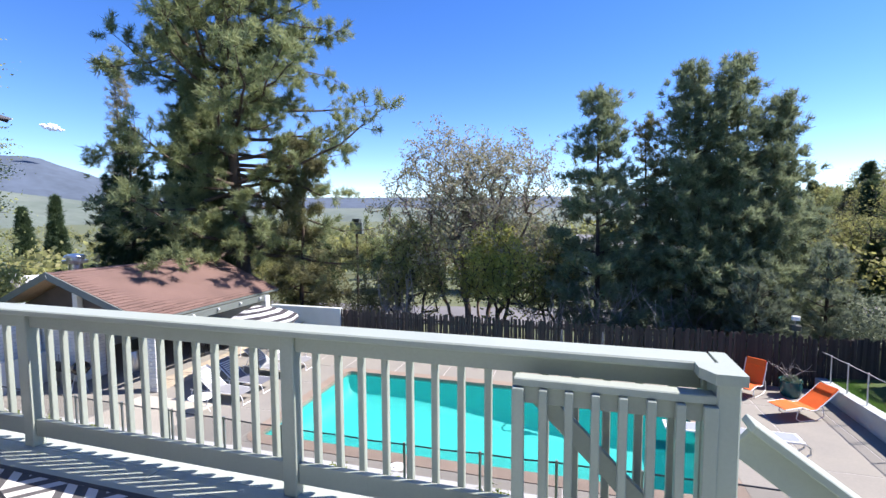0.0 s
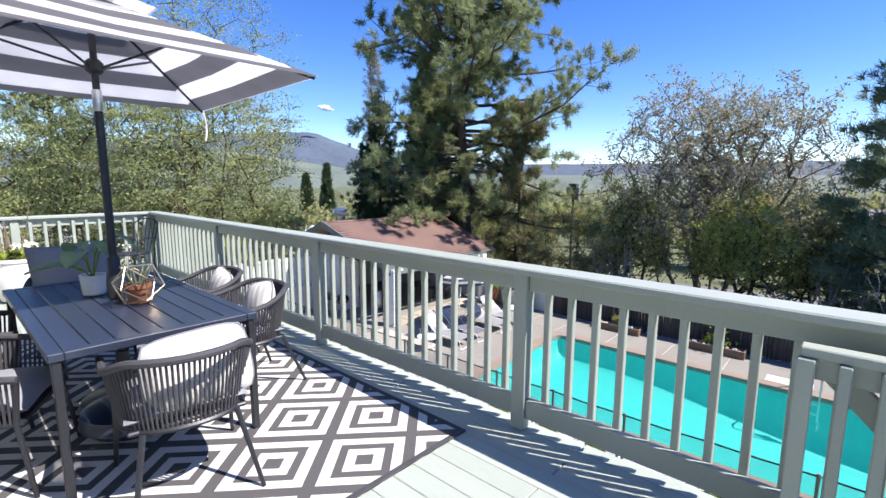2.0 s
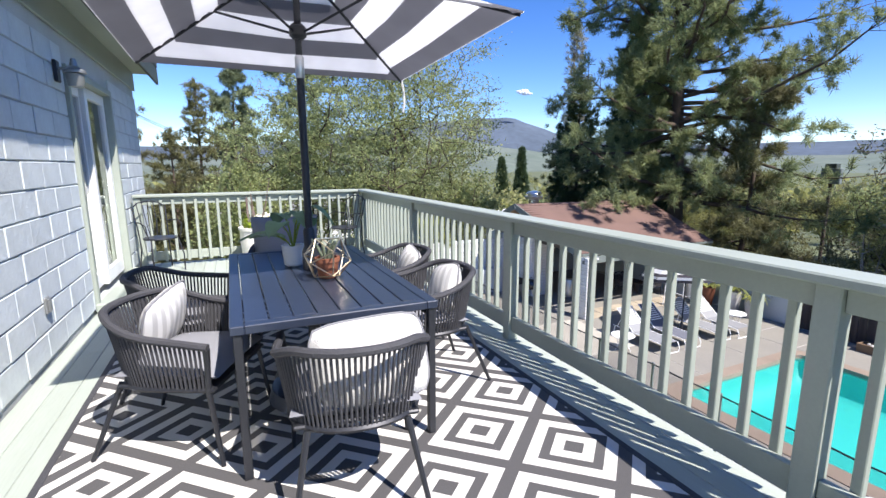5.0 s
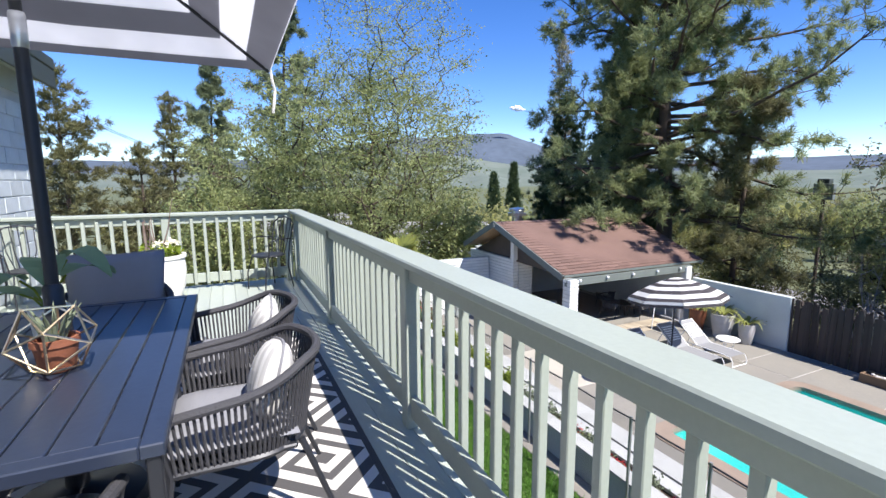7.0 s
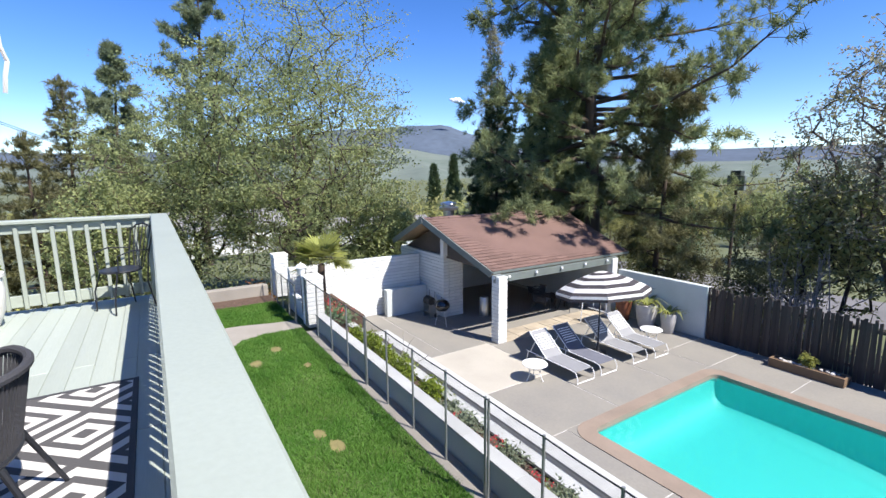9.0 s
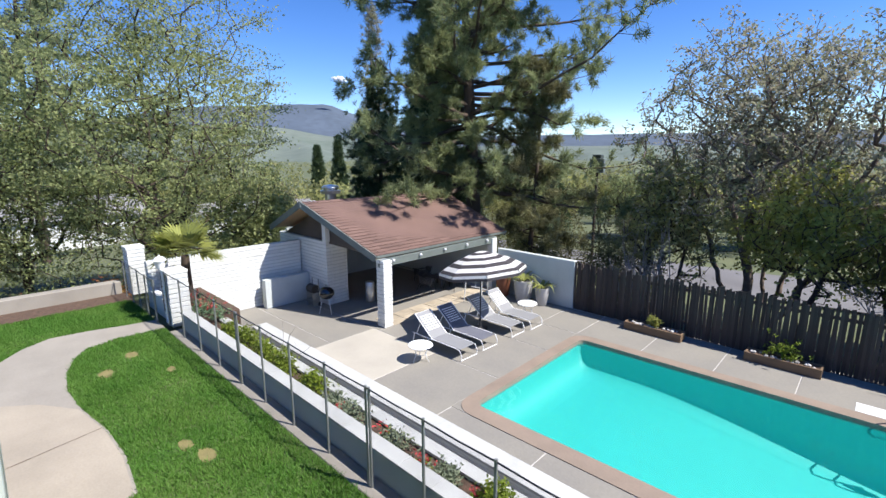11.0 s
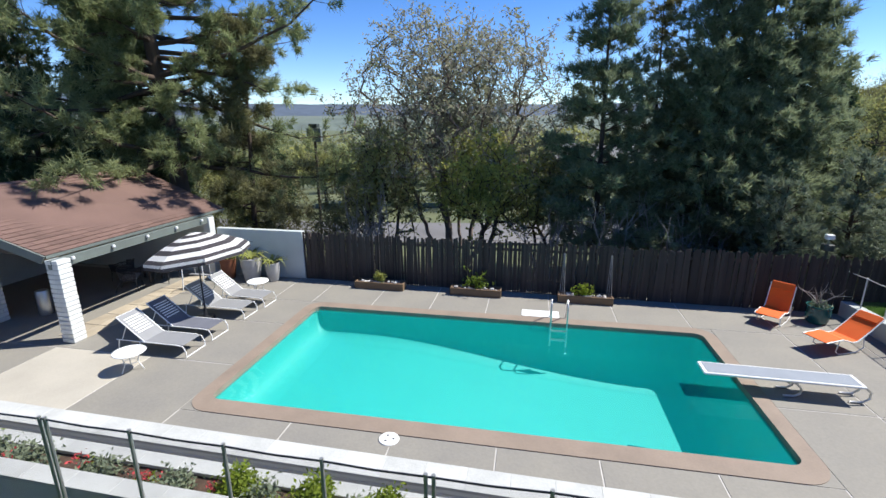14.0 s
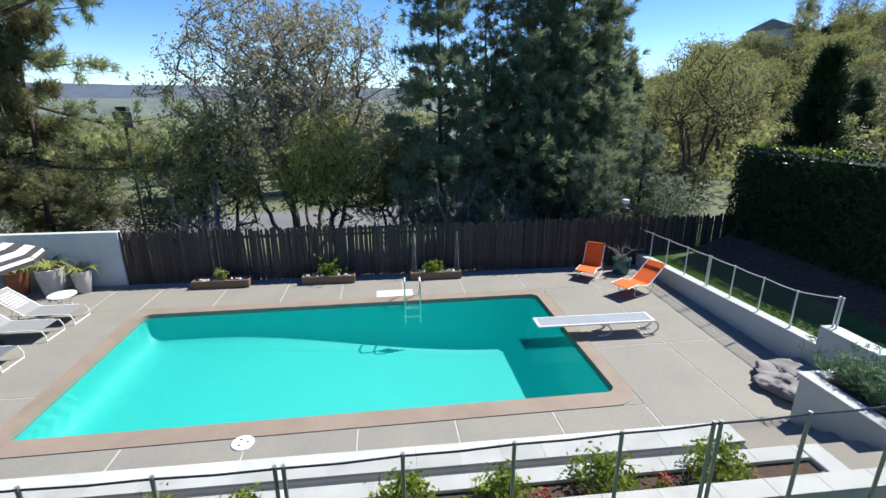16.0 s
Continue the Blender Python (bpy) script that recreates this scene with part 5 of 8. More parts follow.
part("table_collar", Geo().lathe([(0.05, 0.745), (0.05, 0.86), (0.036, 0.9), (0.036, 1.0), (0.026, 1.02)], (0, 0, 0), 14), M_BLACKMETAL, par, "", True)
for u, v in ((1, 1), (1, -1), (-1, 1), (-1, -1)):
    q = [canopy_pt(u * f, v * f) for f in (0.02, 0.3, 0.65, 0.985)]
    rib = part("rib", Geo().tube([(x, y, z - 0.022) for x, y, z in q], 0.010, 6), M_BLACKMETAL, par)
    x, y, z = canopy_pt(u * 0.45, v * 0.45)
    part("strut", Geo().tube([(0.03 * u, 0.03 * v, 2.19), (x, y, z - 0.03)], 0.008, 6), M_BLACKMETAL, rib)
cx, cy, cz = canopy_pt(-1, 1)
part("tie_strap", Geo().tube([(cx, cy, cz), (cx + 0.02, cy + 0.005, cz - 0.07), (cx + 0.005, cy + 0.02, cz - 0.13), (cx + 0.03, cy + 0.01, cz - 0.20), (cx + 0.02, cy + 0.0, cz - 0.27)], 0.009, 5), M_CUSHION_WHITE, par, "white tie strap", True)
base = part("base", Geo().lathe([(0.26, 0.012), (0.27, 0.03), (0.25, 0.07), (0.09, 0.11), (0.045, 0.13), (0.04, 0.38), (0.0, 0.38)], (0, 0, 0), 28), M_BLACKMETAL, par, "round dark base", True)
bag = thing("umbrella_weight", "navy fabric weight bag round the parasol foot", "weight bag")
part("bag", Geo().lathe([(0.10, 0.0), (0.24, 0.01), (0.29, 0.06), (0.27, 0.13), (0.14, 0.16), (0.06, 0.15)], (-3.16, 1.74, 0.014), 24), M_NAVY, bag, "", True)

# table top things
pot = thing("houseplant", "leafy houseplant in a white ceramic pot", "plant", at=(-3.74, 1.70, 0.74))
part("pot", Geo().lathe([(0.055, 0), (0.065, 0.01), (0.075, 0.13), (0.078, 0.14), (0.066, 0.138), (0.064, 0.11), (0.0, 0.11)], n=20), M_CERAMIC, pot, "", True)
for i, (a, l, h) in enumerate(((3.4, 0.22, 0.26), (2.6, 0.30, 0.20), (1.2, 0.2, 0.32), (0.3, 0.16, 0.3), (4.6, 0.26, 0.12), (5.6, 0.18, 0.22), (3.9, 0.30, 0.08))):
    g = Geo()
    dx, dy = math.cos(a), math.sin(a)
    n = 6
    vs, fs = [], []
    for j in range(n + 1):
        s = j / n
        wd = 0.075 * math.sin(math.pi * (0.08 + 0.90 * s)) ** 0.8
        c = Vector((dx * (0.08 + l * s), dy * (0.08 + l * s), 0.12 + h * math.sin(math.pi * (0.25 + 0.5 * s)) * (1 - 0.35 * s)))
        side = Vector((-dy, dx, 0)) * wd
        for q in (c - side + Vector((0, 0, 0.012)), c, c + side + Vector((0, 0, 0.012))):
            vs.append(q)
    for j in range(n):
        b = 3 * j
        fs += [(b, b + 1, b + 4, b + 3), (b + 1, b + 2, b + 5, b + 4)]
    g.add(vs, fs)
    part("leaf", g, L_HOUSEPLANT, pot)
    part("stem", Geo().tube([(0, 0, 0.11), (dx * 0.05, dy * 0.05, 0.12 + h * 0.5), (dx * 0.1, dy * 0.1, 0.12 + h * 0.72)], 0.005, 5), L_SHRUB, pot)
geo = thing("terrarium_frame", "faceted brass wire terrarium frame", "ornament", at=pose(-3.25, 1.84, 0.745, 0, 0, 20))
bm = bmesh.new()
bmesh.ops.create_icosphere(bm, subdivisions=1, radius=0.142)
bm.transform(Matrix.Translation((0, 0, 0.122)) @ Matrix.Rotation(radians(31.7), 4, "X"))
for e in bm.edges:
    a, b = e.verts[0].co, e.verts[1].co
    part("wire", Geo().tube([a, b], 0.0042, 5), M_BRASS, geo)
bm.free()
rp = thing("succulent_pot", "spiky succulent in a terracotta pot", "plant", at=(-3.27, 1.84, 0.742))
part("pot", Geo().lathe([(0.05, 0), (0.055, 0.005), (0.07, 0.1), (0.076, 0.1), (0.076, 0.125), (0.062, 0.125), (0.06, 0.1), (0, 0.1)], n=18), M_TERRA, rp, "", True)
for i in range(9):
    a = i * 2.4
    part("spike", Geo().tube([(0.02 * math.cos(a), 0.02 * math.sin(a), 0.1), (0.05 * math.cos(a), 0.05 * math.sin(a), 0.18), (0.09 * math.cos(a), 0.09 * math.sin(a), 0.24)], (0.01, 0.008, 0.001), 5), L_SILVER, rp)

# planter by the far rail
wp = thing("flower_planter", "rounded white ceramic planter with cream flowers", "planter", at=(-7.68, 1.68, 0.0))
part("pot", Geo().lathe([(0.15, 0.0), (0.20, 0.02), (0.255, 0.16), (0.275, 0.36), (0.265, 0.50), (0.285, 0.51), (0.285, 0.545), (0.25, 0.545), (0.245, 0.47), (0, 0.47)], n=32), M_CERAMIC, wp, "", True)
v, f = leaves([(rng.uniform(-0.2, 0.2), rng.uniform(-0.2, 0.2), 0.55 + rng.uniform(0, 0.08)) for _ in range(60)], 0.07, 0.03, 6)
part("foliage", fast_mesh("foliage", v, f, L_SHRUB), L_SHRUB, wp)
v, f = leaves([(rng.uniform(-0.15, 0.12), rng.uniform(-0.05, 0.2), 0.62 + rng.uniform(0, 0.07)) for _ in range(40)], 0.05, 0.02, 6, slim=0.8)
part("blossom", fast_mesh("blossom", v, f, M_CREAM), M_CREAM, wp)
segs = []
for i in range(4):
    wander((rng.uniform(-0.1, 0), rng.uniform(-0.12, 0.0), 0.47), (rng.uniform(-0.2, 0.2), rng.uniform(-0.2, 0.3), 1), rng.uniform(0.5, 0.85), 0.012, 0.004, 6, 0.12, 0, segs)
segs.append((-0.06, -0.14, 0.47, -0.07, -0.15, 0.95, 0.022, 0.014))
part("dry_branchwork", limbs_mesh("dry_branchwork", segs, M_PALEBARK, 5), M_PALEBARK, wp, "dry brown stems")

# wrought-iron bistro chairs
def bistro(m):
    t = thing("bistro_chair", "black wrought-iron bistro chair with a scrolled back", "chair", "bistro chairs", at=m)
    part("seat", Geo().lathe([(0.0, 0.44), (0.20, 0.44), (0.21, 0.452), (0.20, 0.462), (0.0, 0.462)], n=22), M_BLACKMETAL, t, "", True)
    for sx in (-1, 1):
        part("front_leg", Geo().tube([(sx * 0.17, 0.13, 0.44), (sx * 0.20, 0.19, 0.22), (sx * 0.19, 0.2, 0.0)], 0.009, 6), M_BLACKMETAL, t, "", True)
        part("back_leg", Geo().tube([(sx * 0.21, -0.22, 0.0), (sx * 0.18, -0.17, 0.3), (sx * 0.19, -0.2, 0.6), (sx * 0.21, -0.26, 0.86)], 0.009, 6), M_BLACKMETAL, t, "", True)
        part("arm", Geo().tube([(sx * 0.195, -0.21, 0.66), (sx * 0.24, 0.0, 0.68), (sx * 0.23, 0.14, 0.64), (sx * 0.2, 0.13, 0.45)], 0.008, 6), M_BLACKMETAL, t, "", True)
    part("back_hoop", Geo().tube([(-0.21, -0.26, 0.86), (-0.12, -0.28, 0.92), (0, -0.29, 0.94), (0.12, -0.28, 0.92), (0.21, -0.26, 0.86)], 0.009, 6), M_BLACKMETAL, t, "", True)
    for i in range(5):
        x = -0.12 + 0.06 * i
        part("back_bar", Geo().tube([(x * 0.7, -0.19, 0.46), (x * 1.1, -0.22, 0.65), (x * 1.2, -0.285, 0.925)], 0.006, 5), M_BLACKMETAL, t, "", True)
    return t
bistro(pose(-7.75, 0.42, 0, 0, 0, -60))
bistro(pose(-7.72, 2.92, 0, 0, 0, 210))

# kettle grill
grill = thing("kettle_grill", "round black enamel kettle grill with a steel handle", "grill", at=(-1.50, 0.44, 0.06))
part("lid", Geo().lathe([(0.325, 0.76), (0.33, 0.78), (0.32, 0.86), (0.28, 0.97), (0.19, 1.06), (0.09, 1.10), (0.0, 1.11)], n=40), M_ENAMEL, grill, "", True)
part("bowl", Geo().lathe([(0.0, 0.44), (0.12, 0.46), (0.24, 0.55), (0.31, 0.68), (0.325, 0.755)], n=40), M_ENAMEL, grill, "", True)
a = radians(66)
hd = [(math.cos(b) * r, math.sin(b) * r, z) for b, r, z in ((a - 0.55, 0.325, 0.80), (a - 0.5, 0.40, 0.80), (a - 0.2, 0.43, 0.81), (a + 0.2, 0.43, 0.81), (a + 0.5, 0.40, 0.80), (a + 0.55, 0.325, 0.80))]
part("handle", Geo().tube(hd, 0.018, 10), M_STEEL, grill, "polished steel handle", True)
part("vent_cap", Geo().lathe([(0.05, 1.10), (0.05, 1.118), (0.0, 1.122)], (0.06, 0.05, -0.004), 16), M_STEEL, grill, "", True)
for i in range(3):
    b = 2.1 * i + 0.6
    part("leg", Geo().tube([(0.17 * math.cos(b), 0.17 * math.sin(b), 0.5), (0.3 * math.cos(b), 0.3 * math.sin(b), 0.0)], 0.014, 8), M_BLACKMETAL, grill, "", True)
part("ash_pan", Geo().lathe([(0.0, 0.32), (0.13, 0.325), (0.15, 0.36), (0.13, 0.37), (0.0, 0.365)], n=24), M_STEEL, grill, "", True)

# wall lantern and outlet
wl = thing("wall_lantern", "pewter-grey outdoor wall lantern", "lamp", at=(-5.62, 0.055, 2.20))
part("back_plate", Geo().box(-0.05, 0.05, 0.0, 0.03, -0.08, 0.10, 0.008), M_BLACKMETAL, wl)
part("arm", Geo().tube([(0, 0.03, 0.03), (0, 0.09, 0.04), (0, 0.13, 0.03)], 0.014, 8), M_POST, wl, "", True)
part("lantern_cap", Geo().lathe([(0.02, 0.12), (0.03, 0.06), (0.085, 0.02), (0.085, 0.0), (0.0, 0.0)][::-1], (0, 0.14, 0.0), 16), M_POST, wl, "", True)
part("lantern_body", Geo().lathe([(0.055, -0.11), (0.06, -0.1), (0.07, -0.005)], (0, 0.14, 0.0), 16), M_POST, wl, "", True)
ol = thing("wall_outlet", "grey weatherproof wall outlet cover", "outlet", at=(-4.62, 0.056, 0.42))
part("plate", Geo().box(-0.035, 0.035, 0, 0.018, -0.06, 0.06, 0.006), M_POST, ol)
part("flap", Geo().box(-0.028, 0.028, 0.0185, 0.03, -0.05, 0.05, 0.006), M_POST, ol)

# ---- poolside things ----
def lounger(label, m, sling):
    """Low sun lounger: bent tube frame, sling, raised back. Head at -x, foot at +x."""
    t = thing("sun_lounger", label, "sun lounger", "loungers by the pool", at=m)
    for sy in (-1, 1):
        y = 0.31 * sy
        part("side_rail", Geo().tube([(-0.95, y, 0.30), (0.70, y, 0.30), (0.86, y, 0.28), (0.93, y, 0.14), (0.92, y, 0.0)], 0.0125, 8), M_WHITE, t, "", True)
        part("leg", Geo().tube([(-0.30, y, 0.29), (-0.34, y, 0.10), (-0.40, y, 0.0)], 0.014, 8), M_WHITE, t, "", True)
        part("leg", Geo().tube([(-0.88, y, 0.29), (-0.94, y, 0.0)], 0.014, 8), M_WHITE, t, "", True)
    part("foot_bar", Geo().tube([(0.92, -0.31, 0.016), (0.92, 0.31, 0.016)], 0.014, 8), M_WHITE, t, "", True)
    bk = [(-0.18, 0.30), (-0.86, 0.86)]
    bf = part("backrest_frame", Geo().tube([(bk[0][0], -0.30, bk[0][1]), (bk[1][0], -0.30, bk[1][1]), (bk[1][0], 0.30, bk[1][1]), (bk[0][0], 0.30, bk[0][1])], 0.015, 8), M_WHITE, t, "", True)
    part("brace", Geo().tube([(-0.62, -0.30, 0.66), (-0.80, -0.30, 0.30)], 0.01, 6), M_WHITE, bf)
    part("brace", Geo().tube([(-0.62, 0.30, 0.66), (-0.80, 0.30, 0.30)], 0.01, 6), M_WHITE, bf)
    part("seat_sling", Geo().box(-0.18, 0.86, -0.295, 0.295, 0.296, 0.310, 0.004), sling, t)
    d = Vector((bk[1][0] - bk[0][0], 0, bk[1][1] - bk[0][1]))
    mm = Matrix.Translation((bk[0][0], 0, bk[0][1])) @ Matrix.Rotation(-math.atan2(d.z, d.x), 4, "Y")
    L = d.length
    back = part("back_sling", Geo().box(0, L, -0.285, 0.285, -0.006, 0.008, 0.003, mm), sling, t)
    for i in range(7):
        s = L * (0.30 + 0.085 * i)
        part("stripe", Geo().box(s, s + 0.03, -0.22, 0.22, -0.0095, -0.0065, 0.0, mm), M_WHITE, back)
    return t
lounger("white-framed sun lounger with a pale grey sling", pose(-9.97, 12.22, POOL, 0, 0, 0), M_SLING)
lounger("white-framed sun lounger with a slate-blue sling", pose(-9.98, 13.12, POOL, 0, 0, 0), M_SLING_BLUE)
lounger("white-framed sun lounger with a pale grey sling", pose(-9.98, 14.45, POOL, 0, 0, 0), M_SLING)
lounger("white-framed sun lounger with a pale grey sling", pose(-9.90, 15.32, POOL, 0, 0, 0), M_SLING)

def side_table(m):
    t = thing("side_table", "round white metal poolside table", "table", "poolside tables", at=m)
    part("top", Geo().lathe([(0.0, 0.42), (0.315, 0.42), (0.33, 0.435), (0.32, 0.45), (0.0, 0.45)], n=28), M_WHITE, t, "", True)
    for i in range(3):
        b = 2.094 * i + 0.4
        part("leg", Geo().tube([(0.2 * math.cos(b), 0.2 * math.sin(b), 0.42), (0.14 * math.cos(b), 0.14 * math.sin(b), 0.2), (0.24 * math.cos(b), 0.24 * math.sin(b), 0.0)], 0.011, 6), M_WHITE, t, "", True)
    part("ring", Geo().tube([(0.145 * math.cos(2 * math.pi * i / 20), 0.145 * math.sin(2 * math.pi * i / 20), 0.2) for i in range(20)], 0.008, 5, True), M_WHITE, t)
side_table(pose(-9.86, 11.22, POOL))
side_table(pose(-9.80, 16.02, POOL))

pu = thing("pool_umbrella", "black and white ring-striped round pool umbrella", "umbrella", at=(-10.2, 14.06, POOL))
tilt = Matrix.Translation((0, 0, 2.33)) @ Matrix.Rotation(radians(-8), 4, "Y")
g = Geo()
vs, fs, S = [], [], 8
rings = [0.05, 0.22, 0.40, 0.58, 0.76, 0.94, 1.12, 1.30, 1.42, 1.435, 1.44]
prof = [0.12, 0.085, 0.035, -0.025, -0.09, -0.165, -0.25, -0.345, -0.42, -0.50, -0.58]
for r, z in zip(rings, prof):
    for k in range(32):
        a = 2 * math.pi * k / 32
        o = math.cos(math.pi / S) / math.cos((a % (2 * math.pi / S)) - math.pi / S)
        vs.append((0.92 * r * o * math.cos(a), 0.92 * r * o * math.sin(a), z))
for i in range(len(rings) - 1):
    for k in range(32):
        fs.append((i * 32 + k, i * 32 + (k + 1) % 32, (i + 1) * 32 + (k + 1) % 32, (i + 1) * 32 + k))
fs.append(tuple(range(31, -1, -1)))
cm = bpy.data.meshes.new("canopy")
cm.from_pydata(vs, [], fs)
cm.materials.append(M_CLOTH_WHITE)
cm.materials.append(M_CLOTH_BLACK)
for q in cm.polygons:
    ri = min(q.index // 32, len(rings) - 1)
    q.material_index = 1 if (ri in (1, 3, 5, 7, 9) or q.index == len(fs) - 1) else 0
can = part("canopy", cm, M_CLOTH_WHITE, pu, "black and white ring-striped canopy")
can.matrix_basis = tilt
for k in range(8):
    a = 2 * math.pi * k / 8
    rib = part("rib", Geo().tube([(0.03 * math.cos(a), 0.03 * math.sin(a), 0.07), (0.72 * math.cos(a), 0.72 * math.sin(a), -0.115), (1.40 * math.cos(a), 1.40 * math.sin(a), -0.48)], 0.008, 5), M_BLACKMETAL, can)
part("pole", Geo().tube([(0, 0, 0.05), (0, 0, 2.42)], 0.022, 10), M_BLACKMETAL, pu, "", True)
part("base", Geo().lathe([(0.24, 0), (0.24, 0.04), (0.06, 0.08), (0.03, 0.3), (0.0, 0.3)], n=24), M_BLACKMETAL, pu, "", True)

# ladder and diving board
lad = thing("pool_ladder", "polished steel pool ladder with looped handrails", "ladder")
for x in (-0.72, -0.30):
    part("rail", Geo().tube([(x, 15.98, POOL), (x, 15.92, POOL + 0.30), (x, 15.74, POOL + 0.62), (x, 15.50, POOL + 0.70), (x, 15.34, POOL + 0.60), (x, 15.30, POOL + 0.30), (x, 15.30, POOL - 0.55)], 0.021, 10), M_STEEL, lad, "", True)
for z in (0.02, -0.24):
    part("rung", Geo().box(-0.71, -0.31, 15.25, 15.34, POOL + z - 0.14, POOL + z - 0.11, 0.006), M_STEEL, lad)
db = thing("diving_board", "white diving board with a blue-grey grit deck on steel legs", "diving board", at=(0.09, 0.19, 0.0))
ZB = POOL + 0.40
part("board", Geo().box(2.15, 5.0, 12.62, 13.10, ZB - 0.05, ZB, 0.012), M_WHITE, db)
part("grit_deck", Geo().box(2.22, 4.93, 12.66, 13.06, ZB + 0.001, ZB + 0.005), M_BOARD, db, "blue-grey grit surface")
for y in (12.70, 13.02):
    part("leg", Geo().tube([(3.62, y, ZB - 0.06), (3.86, y, ZB - 0.10), (3.95, y, ZB - 0.20), (3.95, y, POOL + 0.09), (3.86, y, POOL + 0.03), (3.66, y, POOL + 0.02)], 0.022, 10), M_STEEL, db, "", True)
    part("leg", Geo().tube([(4.62, y, ZB - 0.06), (5.02, y, ZB - 0.06), (5.13, y, ZB - 0.16), (5.13, y, POOL + 0.12), (5.02, y, POOL + 0.03), (4.8, y, POOL + 0.02)], 0.022, 10), M_STEEL, db, "", True)
part("cross_bar", Geo().tube([(3.7, 12.62, ZB - 0.075), (3.7, 13.1, ZB - 0.075)], 0.024, 8), M_STEEL, db)

def sling_chair(label, m, prof, pad):
    t = thing("orange_lounger", label, "sun lounger", "orange loungers", at=m)
    for sy in (-1, 1):
        part("side_rail", Geo().tube([(x, 0.29 * sy, z) for x, z in prof], 0.014, 8), M_WHITE, t, "", True)
        part("leg_loop", Geo().tube([(-0.36, 0.27 * sy, 0.38), (-0.42, 0.27 * sy, 0.1), (-0.30, 0.27 * sy, 0.02), (0.20, 0.27 * sy, 0.02), (0.40, 0.27 * sy, 0.12), (0.34, 0.27 * sy, 0.40)], 0.012, 8), M_WHITE, t, "", True)
    g = Geo()
    for off, rev in ((0.012, False), (-0.004, True)):
        k0 = len(g.v)
        vs = [(x, y, z + off) for x, z in prof for y in (-0.275, 0.275)]
        fs = [(2 * i, 2 * i + 1, 2 * i + 3, 2 * i + 2) for i in range(len(prof) - 1)]
        g.add(vs, [q[::-1] for q in fs] if rev else fs)
    part("sling", g, M_ORANGE, t, "bright orange sling")
    part("head_pad", Geo().box(-0.11, 0.11, -0.26, 0.26, 0.0, 0.04, 0.015, Matrix.Translation((pad[0], 0, pad[1])) @ Matrix.Rotation(radians(-pad[2]), 4, "Y")), M_ORANGE, t)
    return t
sling_chair("orange sling lounger with a white tube frame, upright", pose(5.25, 16.9, POOL, 0, 0, 50), [(-0.60, 0.31), (-0.20, 0.36), (0.0, 0.30), (0.14, 0.31), (0.26, 0.60), (0.37, 0.98)], (0.35, 0.92, 72))
sling_chair("orange sling lounger with a white tube frame, reclined", pose(6.0, 15.38, POOL, 0, 0, 24), [(-0.76, 0.36), (-0.30, 0.40), (0.0, 0.30), (0.16, 0.31), (0.48, 0.54), (0.80, 0.80)], (0.73, 0.745, 39))

def plant_tuft(parent, centers, mat, size, spread, per, name="foliage"):
    v, f = leaves(centers, size, spread, per)
    return part(name, fast_mesh(name, v, f, mat), mat, parent)

# big pots by the patio wall
def tall_pot(label, at, r, h, mat, blades=30, ln=0.62):
    t = thing("potted_plant", label, "plant", at=at)
    part("pot", Geo().lathe([(r * 0.62, 0), (r * 0.7, 0.02), (r * 0.95, h * 0.7), (r, h), (r * 0.9, h), (r * 0.88, h - 0.08), (0, h - 0.08)], n=24), mat, t, "", True)
    vs, fs = [], []
    for i in range(blades):
        a, tl = rng.uniform(0, 6.28), ln * rng.uniform(0.6, 1.15)
        c, s = math.cos(a), math.sin(a)
        wd = 0.03
        k = len(vs)
        for j in range(5):
            q = j / 4
            rr = 0.05 + tl * 0.75 * q
            z = h - 0.05 + tl * (0.95 * q - 0.85 * q * q * rng.uniform(0.7, 1.2))
            ww = wd * (1 - q) ** 0.6 + 0.002
            vs += [(c * rr - s * ww, s * rr + c * ww, z), (c * rr + s * ww, s * rr - c * ww, z)]
        fs += [(k + 2 * j, k + 2 * j + 1, k + 2 * j + 3, k + 2 * j + 2) for j in range(4)]
    me = fast_mesh("foliage", np.array(vs), np.array(fs), L_PALM)
    part("foliage", me, L_PALM, t, "strappy yellow-green leaves")
    return t
tall_pot("terracotta pot with strappy leaves by the patio wall", (-11.76, 17.3, POOL), 0.28, 0.72, M_TERRA)
tall_pot("pale stone pot with strappy leaves by the patio wall", (-10.82, 17.25, POOL), 0.36, 0.80, M_GREYPOT, 40, 0.85)
tall_pot("slim pale pot with strappy leaves by the patio wall", (-10.06, 17.32, POOL), 0.25, 0.66, M_GREYPOT, 34, 0.75)
tp = thing("teal_pot", "squat teal glazed pot with a bare shrub", "planter", at=(6.34, 17.0, POOL))
part("pot", Geo().lathe([(0.20, 0), (0.26, 0.08), (0.29, 0.3), (0.27, 0.46), (0.30, 0.5), (0.26, 0.5), (0.24, 0.42), (0, 0.42)], n=28), M_TEAL, tp, "", True)
plant_tuft(tp, [(rng.uniform(-0.18, 0.18), rng.uniform(-0.18, 0.18), 0.5) for _ in range(30)], L_SILVER, 0.1, 0.05, 7)
segs = []
for i in range(9):
    p, d = wander((0, 0, 0.42), (rng.uniform(-0.5, 0.5), rng.uniform(-0.5, 0.5), 1), rng.uniform(0.5, 0.95), 0.015, 0.004, 5, 0.2, 0, segs)
    wander(p[3], (rng.uniform(-1, 1), rng.uniform(-1, 1), 0.6), 0.3, 0.007, 0.002, 3, 0.2, 0, segs)
